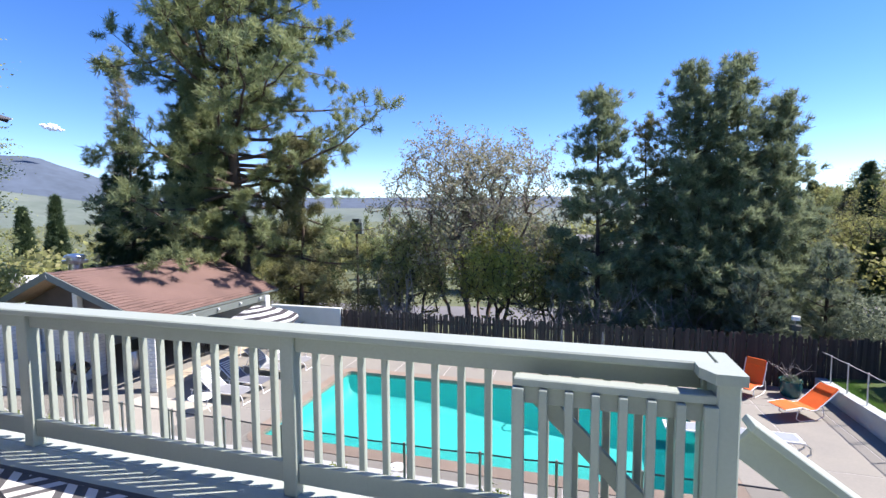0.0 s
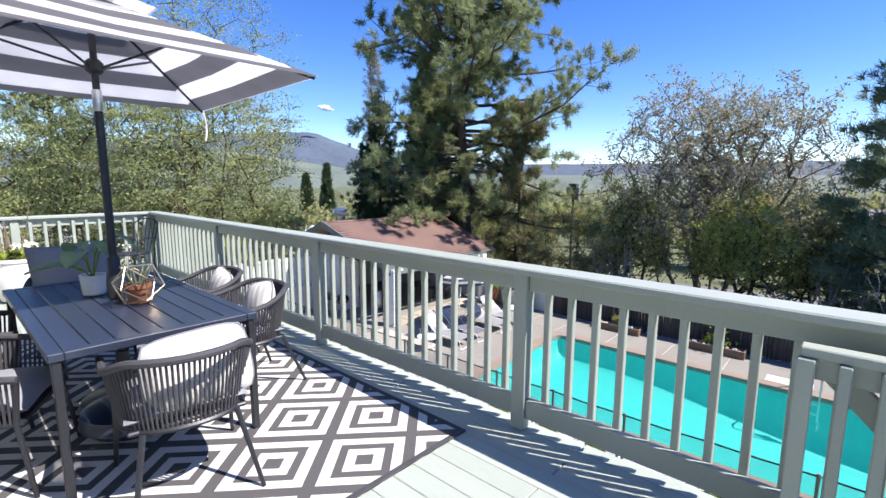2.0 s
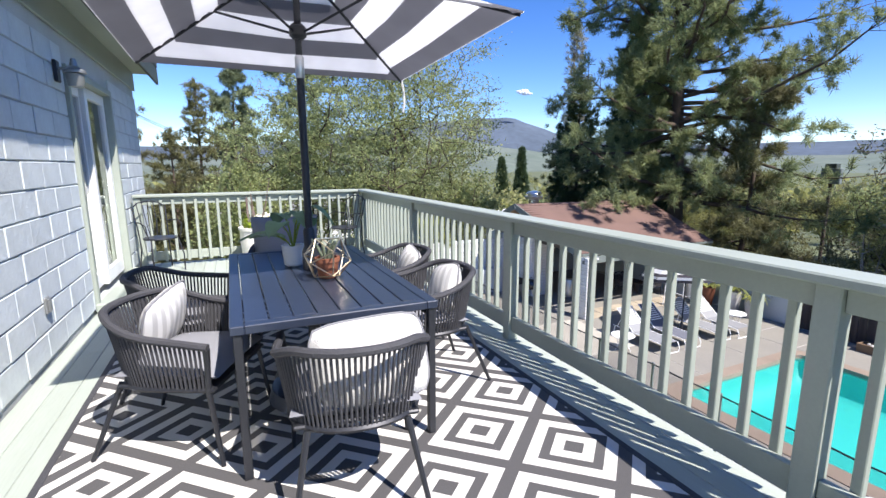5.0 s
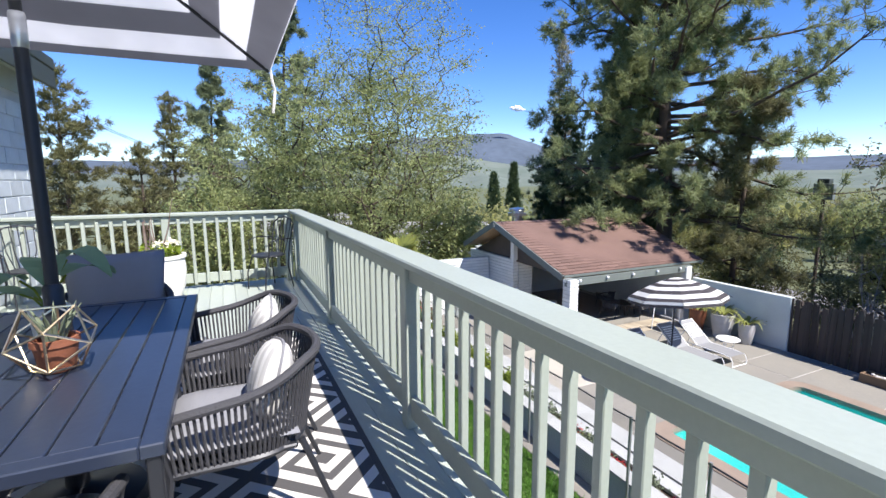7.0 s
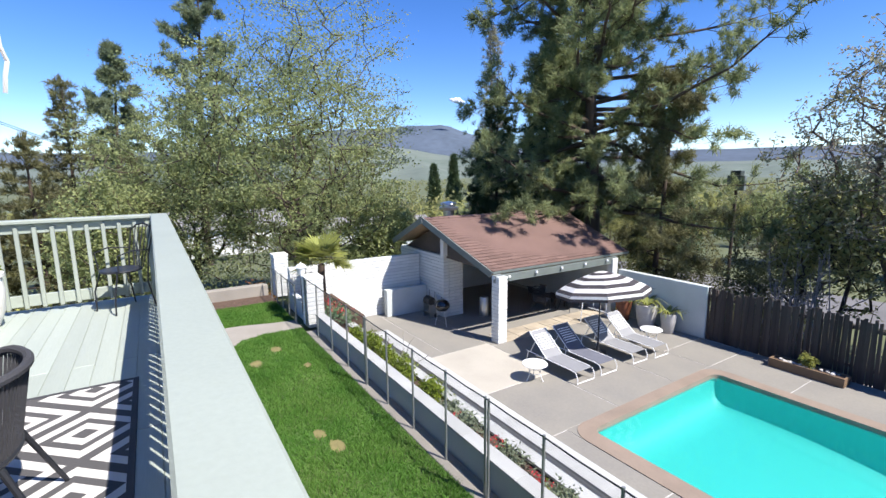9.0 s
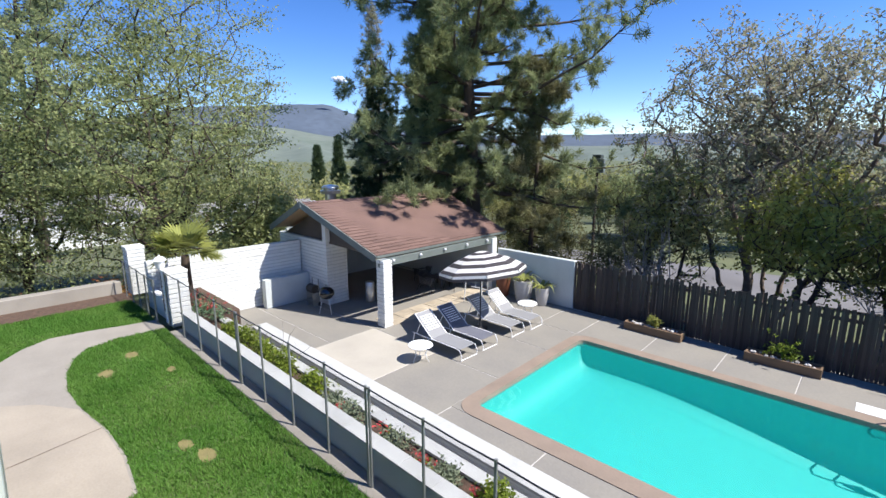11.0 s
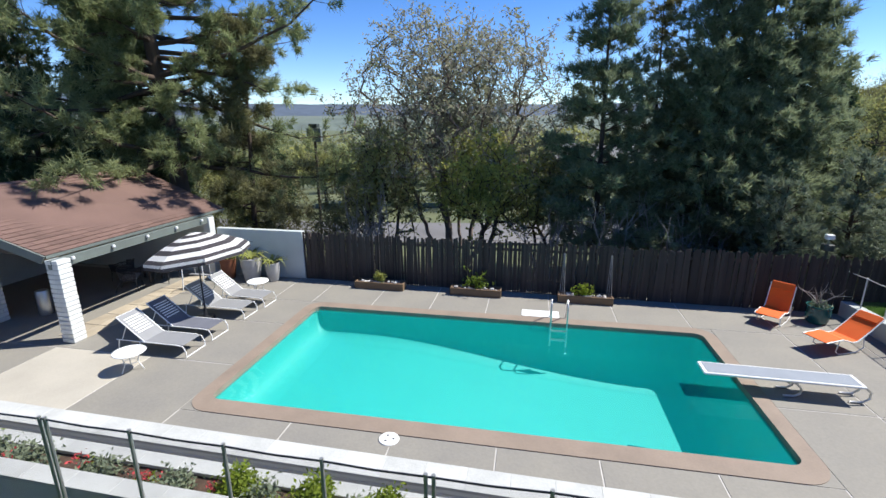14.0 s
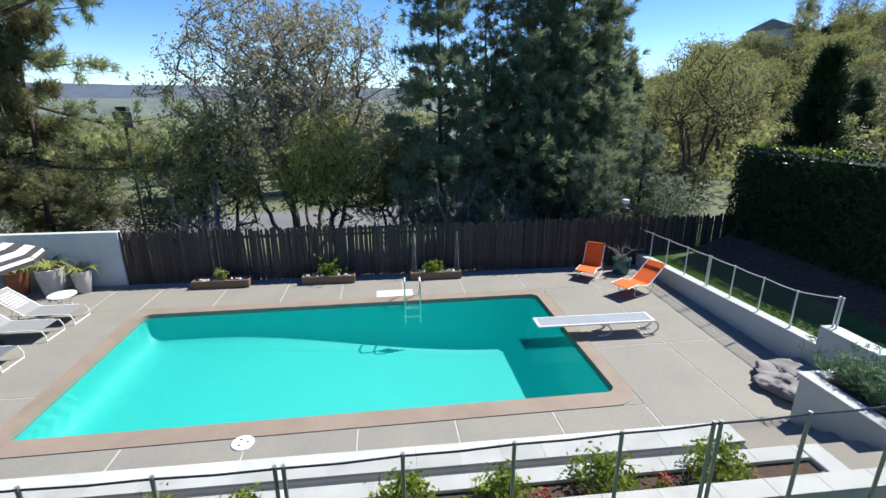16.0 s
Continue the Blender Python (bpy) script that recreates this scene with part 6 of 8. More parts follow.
part("branchwork", limbs_mesh("branchwork", segs, M_GREYTWIG, 5), M_GREYTWIG, tp)

# timber planters along the fence
def trough(x0, x1, bush, trellis=False):
    t = thing("timber_trough", "weathered timber trough planter along the fence", "planter", "trough planters")
    y0, y1, z = 17.12, 17.52, POOL
    part("front_board", Geo().box(x0, x1, y0, y0 + 0.045, z, z + 0.24, 0.006), M_PLANK, t)
    part("back_board", Geo().box(x0, x1, y1 - 0.045, y1, z, z + 0.24, 0.006), M_PLANK, t)
    for x in (x0, x1 - 0.045):
        part("end_board", Geo().box(x, x + 0.045, y0 + 0.047, y1 - 0.047, z, z + 0.235, 0.006), M_PLANK, t)
    part("soil", Geo().box(x0 + 0.046, x1 - 0.046, y0 + 0.046, y1 - 0.046, z + 0.02, z + 0.2), M_SOIL, t)
    g = Geo()
    for i in range(26):
        r = rng.uniform(0.025, 0.055)
        g.lathe([(0, -r), (r * 0.9, -r * 0.3), (r, r * 0.2), (r * 0.5, r * 0.7), (0, r * 0.8)], (rng.uniform(x0 + 0.12, x1 - 0.12), rng.uniform(y0 + 0.1, y1 - 0.1), z + 0.215), 6)
    part("pebble_scatter", g, M_JOINT, t, "scattered pale stones", True, "stuff")
    c = (x0 + x1) / 2
    s = 0.17 * bush
    plant_tuft(t, [(c + rng.normal(0, s), (y0 + y1) / 2 + rng.normal(0, s * 0.6), z + 0.26 + abs(rng.normal(0, s * 1.1))) for _ in range(70)], L_SHRUB if bush > 0.7 else L_LAUREL, 0.07, 0.03, 8, "shrub")
    if trellis:
        for x in (x0 + 0.12, x1 - 0.12):
            for d in (-0.07, 0.0, 0.07):
                part("cane", Geo().tube([(x + d, 17.3, z + 0.2), (x + d * 0.2 + 0.02, 17.52, z + 1.45)], 0.008, 5), M_GREYTWIG, t)
trough(-7.0, -5.35, 0.6)
trough(-3.80, -2.20, 1.1)
trough(-0.48, 1.12, 0.75, True)

# mesh pool fence along the lawn
def mesh_fence(name, label, pts, tops, pairs, bottoms):
    t = thing(name, label, "fence")
    for i, (x, y) in enumerate(pts):
        for o in ((-0.035, 0.035) if i in pairs else (0,)):
            dx, dy = (o, 0) if abs(pts[0][0] - pts[-1][0]) > 1 else (0, o)
            part("post", Geo().tube([(x + dx, y + dy, bottoms[i]), (x + dx, y + dy, tops[i])], 0.019, 8), M_POST if abs(pts[0][0] - pts[-1][0]) > 1 else M_ALU, t, "", True)
    for i in range(len(pts) - 1):
        (x0, y0), (x1, y1) = pts[i], pts[i + 1]
        a, b = Vector((x0, y0, tops[i] - 0.03)), Vector((x1, y1, tops[i + 1] - 0.03))
        mid = (a + b) / 2 - Vector((0, 0, 0.012))
        part("top_hem", Geo().tube([a, mid, b], 0.011, 5), M_BLACKMETAL if abs(pts[0][0] - pts[-1][0]) > 1 else M_ALU, t)
        al, bl = Vector((x0, y0, bottoms[i] + 0.03)), Vector((x1, y1, bottoms[i + 1] + 0.03))
        d = (b - a).normalized() * 0.02
        nrm = Vector((-d.y, d.x, 0)).normalized() * 0.0015
        vs = [a + d + nrm, b - d + nrm, bl - d + nrm, al + d + nrm, a + d - nrm, b - d - nrm, bl - d - nrm, al + d - nrm]
        ob = part("screen", Geo().add(vs, [(0, 1, 2, 3), (7, 6, 5, 4)]), M_SCREEN, t, "fine dark see-through screen")
    return t
fx = [-14.62, -13.5, -12.37, -11.27, -10.20, -9.17, -8.14, -7.09, -6.07, -5.02, -3.98, -2.99, -2.0, -0.98, -0.01, 0.97, 1.88, 2.80, 3.75, 4.7]
mesh_fence("pool_fence", "removable mesh pool fence on slim grey posts", [(x, 6.76) for x in fx], [-1.44 + max(0, (x + 2) * 0.025) for x in fx], {4, 8, 12, 16}, [LAWN + 0.02] * len(fx))
sy = [18.1, 17.2, 16.3, 15.36, 14.39, 13.48, 12.55, 11.65, 10.72]
def sw(y):
    return -3.14 - (y - 10.85) * 0.32 / 7.25
mesh_fence("pool_fence", "mesh pool fence on pale posts along the side wall", [(7.42, y) for y in sy], [sw(y) + 0.86 for y in sy[:-1]] + [-2.08], {4, 8}, [sw(y) - 0.02 for y in sy[:-1]] + [-2.74])
mesh_fence("pool_fence", "mesh pool fence beside the gate pillars", [(x, 6.62) for x in (-18.4, -17.6, -16.8, -16.0, -15.2)], [-1.75] * 5, {4}, [LAWN + 0.02] * 5)

# lantern on the gate pillar
ln = thing("post_lantern", "white post lantern on the gate pillar", "lamp", at=(-15.02, 6.80, -1.46))
part("stem", Geo().tube([(0, 0, -1.2), (0, 0, 0.02)], 0.03, 10), M_BLACKMETAL, ln, "dark stem", True)
part("lantern", Geo().lathe([(0.06, 0.0), (0.09, 0.02), (0.14, 0.22), (0.17, 0.23), (0.09, 0.32), (0.03, 0.34), (0.02, 0.38), (0.0, 0.38)], n=12), M_WHITE, ln, "", True)

# palm
pl = thing("palm_tree", "small fan palm with a shaggy trunk", "palm", at=(-15.7, 7.6, -2.85))
segs = []
wander((0, 0, 0), (0.05, 0, 1), 1.55, 0.15, 0.11, 6, 0.02, 0, segs)
part("trunk", limbs_mesh("trunk", segs, M_BARK, 10), M_BARK, pl)
vs, fs = [], []
for i in range(34):
    a, el = rng.uniform(0, 6.28), rng.uniform(-0.25, 1.35)
    d = np.array([math.cos(a) * math.cos(el), math.sin(a) * math.cos(el), math.sin(el)])
    hub = np.array([0.06, 0, 1.55]) + d * rng.uniform(0.35, 0.6)
    side = unit(np.cross(d, [0, 0, 1]))
    upv = np.cross(side, d)
    for j in range(15):
        b = -1.25 + 2.5 * j / 14
        e = unit(d * math.cos(b) + side * math.sin(b) + np.array([0, 0, -0.12]))
        L = 0.62 * rng.uniform(0.8, 1.1)
        wv = unit(np.cross(e, upv)) * 0.028
        k = len(vs)
        vs += [hub - wv * 0.6, hub + wv * 0.6, hub + e * L * 0.6 + wv, hub + e * L * 0.6 - wv, hub + e * L + np.array([0, 0, -0.06])]
        fs += [(k, k + 1, k + 2, k + 3), (k + 3, k + 2, k + 4, k + 4)]
vs = np.array(vs)
g = Geo().add(vs, [q if q[2] != q[3] else q[:3] for q in fs])
part("crown", g, L_PALM, pl)

# small grills and furniture in the cabana's shade
kg = thing("kettle_grill", "small black kettle grill on a tripod by the cabana", "grill", at=(-14.85, 11.55, POOL))
part("kettle", Geo().lathe([(0.0, 0.5), (0.16, 0.53), (0.26, 0.65), (0.27, 0.70), (0.25, 0.80), (0.14, 0.90), (0, 0.93)], n=24), M_ENAMEL, kg, "", True)
for i in range(3):
    b = 2.094 * i
    part("leg", Geo().tube([(0.14 * math.cos(b), 0.14 * math.sin(b), 0.55), (0.26 * math.cos(b), 0.26 * math.sin(b), 0.0)], 0.012, 6), M_ALU, kg)
part("handle", Geo().tube([(-0.06, 0, 0.92), (-0.05, 0, 0.98), (0.05, 0, 0.98), (0.06, 0, 0.92)], 0.01, 6), M_BLACKMETAL, kg, "", True)
cart = thing("smoker_cart", "dark metal smoker on a wheeled cart", "grill", at=(-15.9, 11.65, POOL))
part("drum", Geo().tube([(-0.2, 0, 0.62), (0.2, 0, 0.62)], 0.16, 16), M_BLACKMETAL, cart, "", True)
for x in (-0.2, 0.2):
    part("leg", Geo().box(x - 0.015, x + 0.015, -0.14, 0.14, 0.0, 0.5, 0.004), M_POST, cart)
    part("upright", Geo().box(x - 0.012, x + 0.012, 0.1, 0.125, 0.5, 0.98, 0.003), M_POST, cart)
part("shelf", Geo().box(-0.24, 0.24, -0.14, 0.14, 0.22, 0.24, 0.004), M_POST, cart)
part("wheel", Geo().tube([(-0.25, 0.13, 0.08), (-0.22, 0.13, 0.08)], 0.08, 14), M_BLACKMETAL, cart)
part("wheel", Geo().tube([(0.22, 0.13, 0.08), (0.25, 0.13, 0.08)], 0.08, 14), M_BLACKMETAL, cart)
bn = thing("steel_bin", "brushed steel bin inside the cabana", "bin", at=(-14.9, 13.4, POOL))
part("body", Geo().lathe([(0.16, 0), (0.17, 0.01), (0.17, 0.68), (0.15, 0.72), (0, 0.74)], n=20), M_STEEL, bn, "", True)
for i, (x, y) in enumerate(((-14.2, 15.6), (-13.7, 16.6), (-15.2, 16.4))):
    ob = copy_thing(first_chair, pose(x, y, POOL, 0, 0, -60 + 70 * i))
    ob.name = "patio_chair"
    tagged(ob, "dark lounge chair in the cabana's shade", "chair", "cabana chairs")
tb = thing("coffee_table", "low dark table in the cabana's shade", "table", at=(-14.4, 16.5, POOL))
part("top", Geo().box(-0.4, 0.4, -0.3, 0.3, 0.38, 0.42, 0.01), M_BROWN_AND_SHADE, tb)
for x in (-0.35, 0.35):
    for y in (-0.25, 0.25):
        part("leg", Geo().box(x - 0.025, x + 0.025, y - 0.025, y + 0.025, 0, 0.38, 0.003), M_BROWN_AND_SHADE, tb)
ch = thing("hanging_chair", "pale sling swing chair on a tube frame under the eave", "chair", at=(-12.0, 16.2, POOL))
for s in (-1, 1):
    part("frame", Geo().tube([(0.4 * s, -0.4, 0.0), (0.36 * s, -0.3, 1.4), (0.3 * s, 0.2, 1.45)], 0.016, 8), M_WHITE, ch, "", True)
part("seat", Geo().pillow(0.6, 0.5, 0.08, Matrix.Translation((0, 0.0, 0.45)) @ Matrix.Rotation(radians(70), 4, "X"), 8), M_SLING, ch, "", True)
for s in (-1, 1):
    part("rope", Geo().tube([(0.28 * s, 0.1, 0.46), (0.3 * s, 0.1, 1.44)], 0.008, 5), M_WHITE, ch)

# boulder, back-fence lamp, sign pole
def boulder(at, r, label):
    bm = bmesh.new()
    bmesh.ops.create_icosphere(bm, subdivisions=5, radius=1.0)
    for v in bm.verts:
        p = v.co.copy()
        n = noise.noise(p * 1.3) * 0.24 + noise.noise(p * 3.1) * 0.13 - abs(noise.noise(p * 5.5)) * 0.16 + noise.noise(p * 11) * 0.05
        v.co = Vector((p.x * r[0], p.y * r[1], p.z * r[2])) * (1 + n)
    me = bpy.data.meshes.new("boulder")
    bm.to_mesh(me)
    bm.free()
    me.materials.append(M_ROCK)
    me.polygons.foreach_set("use_smooth", [True] * len(me.polygons))
    ob = new("boulder", me)
    ob.location = at
    return tagged(ob, label, "boulder")
boulder((6.95, 10.42, POOL + 0.09), (0.98, 0.80, 0.27), "rough grey lava boulder at the end of the side wall")
sp = thing("sign_pole", "dark pole carrying a small green-grey box", "pole", at=(-13.6, 28.2, -5.6))
part("pole", Geo().tube([(0, 0, 0), (0, 0, 6.4)], 0.08, 8), M_BARK, sp, "", True)
part("box", Geo().box(-0.42, 0.42, -0.12, 0.12, 6.0, 6.75, 0.02), M_GREEN_TRIM, sp)
part("top_lamp", Geo().box(-0.25, 0.25, -0.18, 0.18, 6.76, 6.98, 0.02), M_FASCIA, sp)
fl = thing("fence_lamp", "black and white lamp head on the back fence", "lamp", at=(6.75, 17.95, -2.15))
part("post", Geo().tube([(0, 0, -1.6), (0, 0, 0.1)], 0.035, 8), M_FASCIA, fl, "", True)
part("housing", Geo().box(-0.13, 0.13, -0.1, 0.1, 0.1, 0.28, 0.015), M_FASCIA, fl)
part("head", Geo().box(-0.1, 0.1, -0.08, 0.08, 0.42, 0.56, 0.015), M_WHITE, fl)
part("neck", Geo().tube([(0, 0, 0.28), (0, 0, 0.43)], 0.02, 8), M_POST, fl)

# ---- trees and planting ----
def base_z(x, y):
    return heights(x, y) - 0.1

# great pine behind the cabana, with a dark cedar and a thin-topped fir beside it
pine_tree(20.0, 0.24, 6.4, 0.42, 150, "tall ponderosa pine with an open shaggy crown", (-15.9, 20.3, -5.0), needle=0.30, width=0.034, per=44, droop=0.12, gappy=0.45, density=1.35, lopsided=0.2)
clump_fir("dense dark green cedar beside the tall pine", (-23.6, 20.9, -5.0), [(0, 0, 11.4, 3.0)], L_CEDAR, 0.42, 9, 0.24, 0.036, 40, power=0.8, name="cedar_tree", gap=0.2, fat=1.3)
clump_fir("dense dark green cedar beside the tall pine", (-19.6, 21.4, -5.0), [(0, 0, 13.2, 2.7)], L_CEDAR, 0.42, 9, 0.26, 0.036, 44, power=0.6, name="cedar_tree", gap=0.2, fat=1.4)
pine_tree(10.0, 0.14, 2.2, 0.14, 50, "slender younger pine with hanging boughs beside the tall one", (-13.0, 20.9, -5.0), needle=0.32, width=0.034, per=22, leafmat=L_BROWNFIR, droop=0.25, gappy=0.4, density=1.0)
clump_fir("tall fir with a thin pale dying top", (-24.9, 21.6, -5.2), [(0, 0, 15.2, 2.1)], L_MADRONE, 0.40, 9, 0.22, 0.03, 26, power=0.8, name="fir_tree", gap=0.35, bark=M_PALEBARK)

# many-stemmed half-bare madrones behind the fence
grown_tree("many-stemmed madrone with crooked limbs and sparse silvery leaves", (-4.6, 22.8, -5.0), 7, 11.0, 6.3, (5.0, 3.0, 4.6), 2000, L_MADRONE, M_PALEBARK, leaf=0.125, per=16, tuft=0.13, flat=0.9, name="madrone_tree", slim=0.5, lean=0.55, twig=0.0075, shell=0.5, lump=0.14, low=-0.55)
grown_tree("olive-leaved lower madrone behind the fence", (-7.5, 21.6, -4.9), 3, 6.2, 3.7, (2.1, 1.6, 2.5), 620, L_OLIVE, M_BARK, leaf=0.13, per=13, tuft=0.16, name="madrone_tree", lean=0.5, shell=0.5)
grown_tree("olive-leaved lower madrone behind the fence", (-1.0, 22.4, -4.9), 3, 5.4, 3.3, (1.8, 1.5, 2.1), 460, L_OLIVE, M_BARK, leaf=0.13, per=13, tuft=0.16, name="madrone_tree", lean=0.5, shell=0.5)
grown_tree("yellow-green bay tree below the madrones", (-3.3, 21.2, -4.9), 3, 6.0, 3.8, (1.9, 1.6, 2.1), 620, L_LAUREL, M_BARK, leaf=0.13, per=15, tuft=0.17, name="bay_tree", lean=0.45, shell=0.5)

# conifers behind the fence to the east
clump_fir("open blue-green spruce with layered boughs", (0.95, 21.6, -4.8), [(0, 0, 11.6, 3.0)], L_FIR, 0.5, 9, 0.26, 0.036, 40, 0.15, 0.62, 0.05, gap=0.32, fat=1.4, trunk=0.15)
clump_fir("broad dense blue-green pine with candle tips", (5.4, 22.2, -4.8), [(-1.0, 0, 12.4, 3.7), (0.7, 0.3, 12.6, 3.6), (2.4, 0.2, 11.0, 2.8)], L_FIR, 0.46, 10, 0.26, 0.036, 40, 0.1, 0.72, 0.05, gap=0.28, trunk=0.18, fat=1.4)
clump_fir("broad dense blue-green pine with candle tips", (9.0, 23.0, -4.5), [(0, 0, 6.6, 1.9)], L_FIR, 0.5, 9, 0.24, 0.036, 38, 0.1, 0.75, 0.05, gap=0.28, trunk=0.18, fat=1.2)
clump_fir("olive young pine between the taller ones", (3.0, 22.8, -4.8), [(0, 0, 10.6, 2.4)], L_BROWNFIR, 0.5, 9, 0.22, 0.032, 34, 0.12, 0.75, 0.05, gap=0.35, trunk=0.13)
clump_fir("low pale silver-green pine bough mass", (6.1, 19.3, -4.8), [(0, 0, 4.4, 1.5), (0.8, 0.1, 3.4, 1.0)], L_SILVER, 0.4, 8, 0.22, 0.034, 44, 0.15, 0.5, 0.0, gap=0.25, trunk=0.1)
clump_fir("low pale silver-green pine bough mass", (8.6, 20.4, -4.4), [(0, 0, 4.8, 1.6)], L_SILVER, 0.4, 8, 0.22, 0.034, 40, 0.15, 0.5, 0.0, gap=0.25, trunk=0.1)

# bare shrubs along the back of the fence
def bare_shrub(at, h, w, n):
    segs = []
    for i in range(n):
        a = rng.uniform(0, 6.28)
        p, d = wander((rng.normal(0, 0.2), rng.normal(0, 0.2), 0), (math.cos(a) * w / h, math.sin(a) * w / h, 1), h * rng.uniform(0.6, 1.0), 0.03, 0.008, 6, 0.13, 0.03, segs)
        for k in (2, 3, 4, 5):
            for _ in range(2):
                wander(p[k], unit(d[k] + rng.normal(0, 0.7, 3)), h * 0.2, 0.012, 0.003, 4, 0.22, 0.08, segs)
    t = thing("bare_shrub", "leafless pale-twigged shrub behind the fence", "shrub", "bare shrubs", at=at)
    part("branchwork", limbs_mesh("branchwork", segs, M_GREYTWIG, 4), M_GREYTWIG, t)
for x in (0.6, 1.6, 2.7, 3.6, 4.4, -0.6, -8.2, -7.2):
    bare_shrub((x, 20.5 + 0.25 * math.sin(x * 3), -4.8), 4.0 + 0.3 * math.sin(x * 5), 0.6, 11)

# undergrowth behind fence and walls
def shrub_mass(label, at, r, h, mat, n, leaf=0.13, per=6, name="shrub", group=""):
    t = thing(name, label, "shrub", group, at=at)
    c = []
    for _ in range(n):
        a, q = rng.uniform(0, 6.28), rng.uniform(0, 1) ** 0.5
        hz = rng.uniform(0, 1) ** 0.8
        k = 1 + 0.3 * math.sin(3 * a + at[0]) + 0.15 * math.sin(7 * a)
        c.append((math.cos(a) * r * q * k * (1.05 - 0.45 * hz), math.sin(a) * r * q * k * (1.05 - 0.45 * hz), h * hz * (1 - 0.45 * q * q)))
    v, f = leaves(c, leaf, leaf * 0.9, per)
    part("foliage", fast_mesh("foliage", v, f, mat), mat, t)
    segs = []
    for _ in range(6):
        wander((rng.normal(0, r * 0.15), rng.normal(0, r * 0.15), -0.1), (rng.normal(0, 0.5), rng.normal(0, 0.5), 1), h * 0.8, 0.025, 0.006, 4, 0.2, 0, segs)
    part("branchwork", limbs_mesh("branchwork", segs, M_BARK, 4), M_BARK, t)
    return t
for x, y, r, h, mt in ((-9.9, 21.5, 1.2, 3.4, L_BROWNFIR), (9.5, 19.6, 1.4, 2.6, L_SILVER), (10.6, 21.4, 1.6, 2.4, L_HEDGE), (-12.0, 20.6, 1.2, 2.3, L_HEDGE), (2.2, 20.0, 1.2, 1.8, L_BROWNFIR), (4.0, 19.6, 1.2, 1.9, L_BROWNFIR), (-13.0, 19.9, 1.1, 2.8, L_OLIVE), (-13.2, 23.2, 1.8, 5.2, L_BROWNFIR), (-9.2, 22.6, 1.5, 4.0, L_BROWNFIR), (-15.0, 20.0, 1.2, 3.0, L_BROWNFIR), (-17.5, 25.5, 2.2, 5.0, L_OLIVE), (-20.0, 24.0, 2.0, 4.5, L_BROWNFIR)):
    shrub_mass("leafy undergrowth behind the garden boundary", (x, y, base_z(x, y)), r, h, mt, int(330 * r * max(1, h / 2.6)), 0.10, 9, group="undergrowth")

# oaks in spring leaf west of the garden
grown_tree("spreading oak in fresh yellow-green leaf", (-23.6, 9.3, -5.0), 2, 14.0, 7.4, (4.8, 4.7, 6.5), 1700, L_OAK, M_BARK, leaf=0.11, per=42, tuft=0.36, flat=0.24, name="oak_tree", lean=0.35, twig=0.007, shell=0.36, lump=0.26, trunk=1.3, low=-0.97)
grown_tree("oak in fresh yellow-green leaf", (-26.8, 4.6, -5.0), 2, 10.4, 5.6, (3.9, 3.9, 4.9), 1000, L_OAK, M_BARK, leaf=0.11, per=42, tuft=0.36, flat=0.24, name="oak_tree", lean=0.35, twig=0.007, lump=0.26, trunk=1.2, low=-0.97)
grown_tree("young oak in fresh leaf below the big one", (-21.8, 12.4, -5.0), 2, 5.4, 3.0, (2.0, 2.0, 2.4), 420, L_OAK, M_BARK, leaf=0.15, per=24, tuft=0.28, flat=0.5, name="oak_tree", low=-0.9)
grown_tree("young oak in fresh leaf below the big one", (-24.5, 1.8, -5.0), 2, 6.2, 3.4, (2.1, 2.1, 2.8), 460, L_OAK, M_BARK, leaf=0.15, per=24, tuft=0.28, flat=0.5, name="oak_tree", low=-0.9)
# conifers beyond the deck's far end
pine_tree(20.3, 0.30, 2.9, 0.30, 70, "tall slender pine beyond the deck", (-41.0, 6.7, -5.6), needle=0.34, width=0.055, per=22, leafmat=L_FIR, gappy=0.3, density=0.9)
pine_tree(15.0, 0.2, 1.7, 0.22, 60, "tall slender pine beyond the deck", (-39.0, 1.8, -5.6), needle=0.34, width=0.055, per=22, leafmat=L_FIR, gappy=0.25, density=0.9)
clump_fir("brown-green spruce with drooping tiers", (-35.2, -0.3, -5.6), [(0, 0, 12.3, 3.0)], L_BROWNFIR, 0.55, 8, 0.3, 0.05, 30, power=0.8, droop=0.3, name="fir_tree")
clump_fir("olive-brown conifer beyond the deck", (-30.6, -4.7, -5.6), [(0, 0, 12.6, 3.6)], L_BROWNFIR, 0.55, 8, 0.3, 0.05, 30, power=0.65, droop=0.2, name="fir_tree")
clump_fir("olive-brown conifer beyond the deck", (-31.5, -1.6, -5.6), [(0, 0, 9.0, 2.6)], L_BROWNFIR, 0.55, 8, 0.3, 0.05, 26, power=0.7, droop=0.2, name="fir_tree")
clump_fir("olive-green conifer beyond the deck", (-33.0, 2.6, -5.6), [(0, 0, 8.2, 2.6)], L_BROWNFIR, 0.55, 8, 0.3, 0.05, 26, power=0.7, droop=0.2, name="fir_tree")
clump_fir("olive-brown conifer beyond the deck", (-36.0, -9.5, -5.6), [(0, 0, 13.0, 3.6)], L_BROWNFIR, 0.55, 8, 0.3, 0.05, 26, power=0.65, droop=0.2, name="fir_tree")
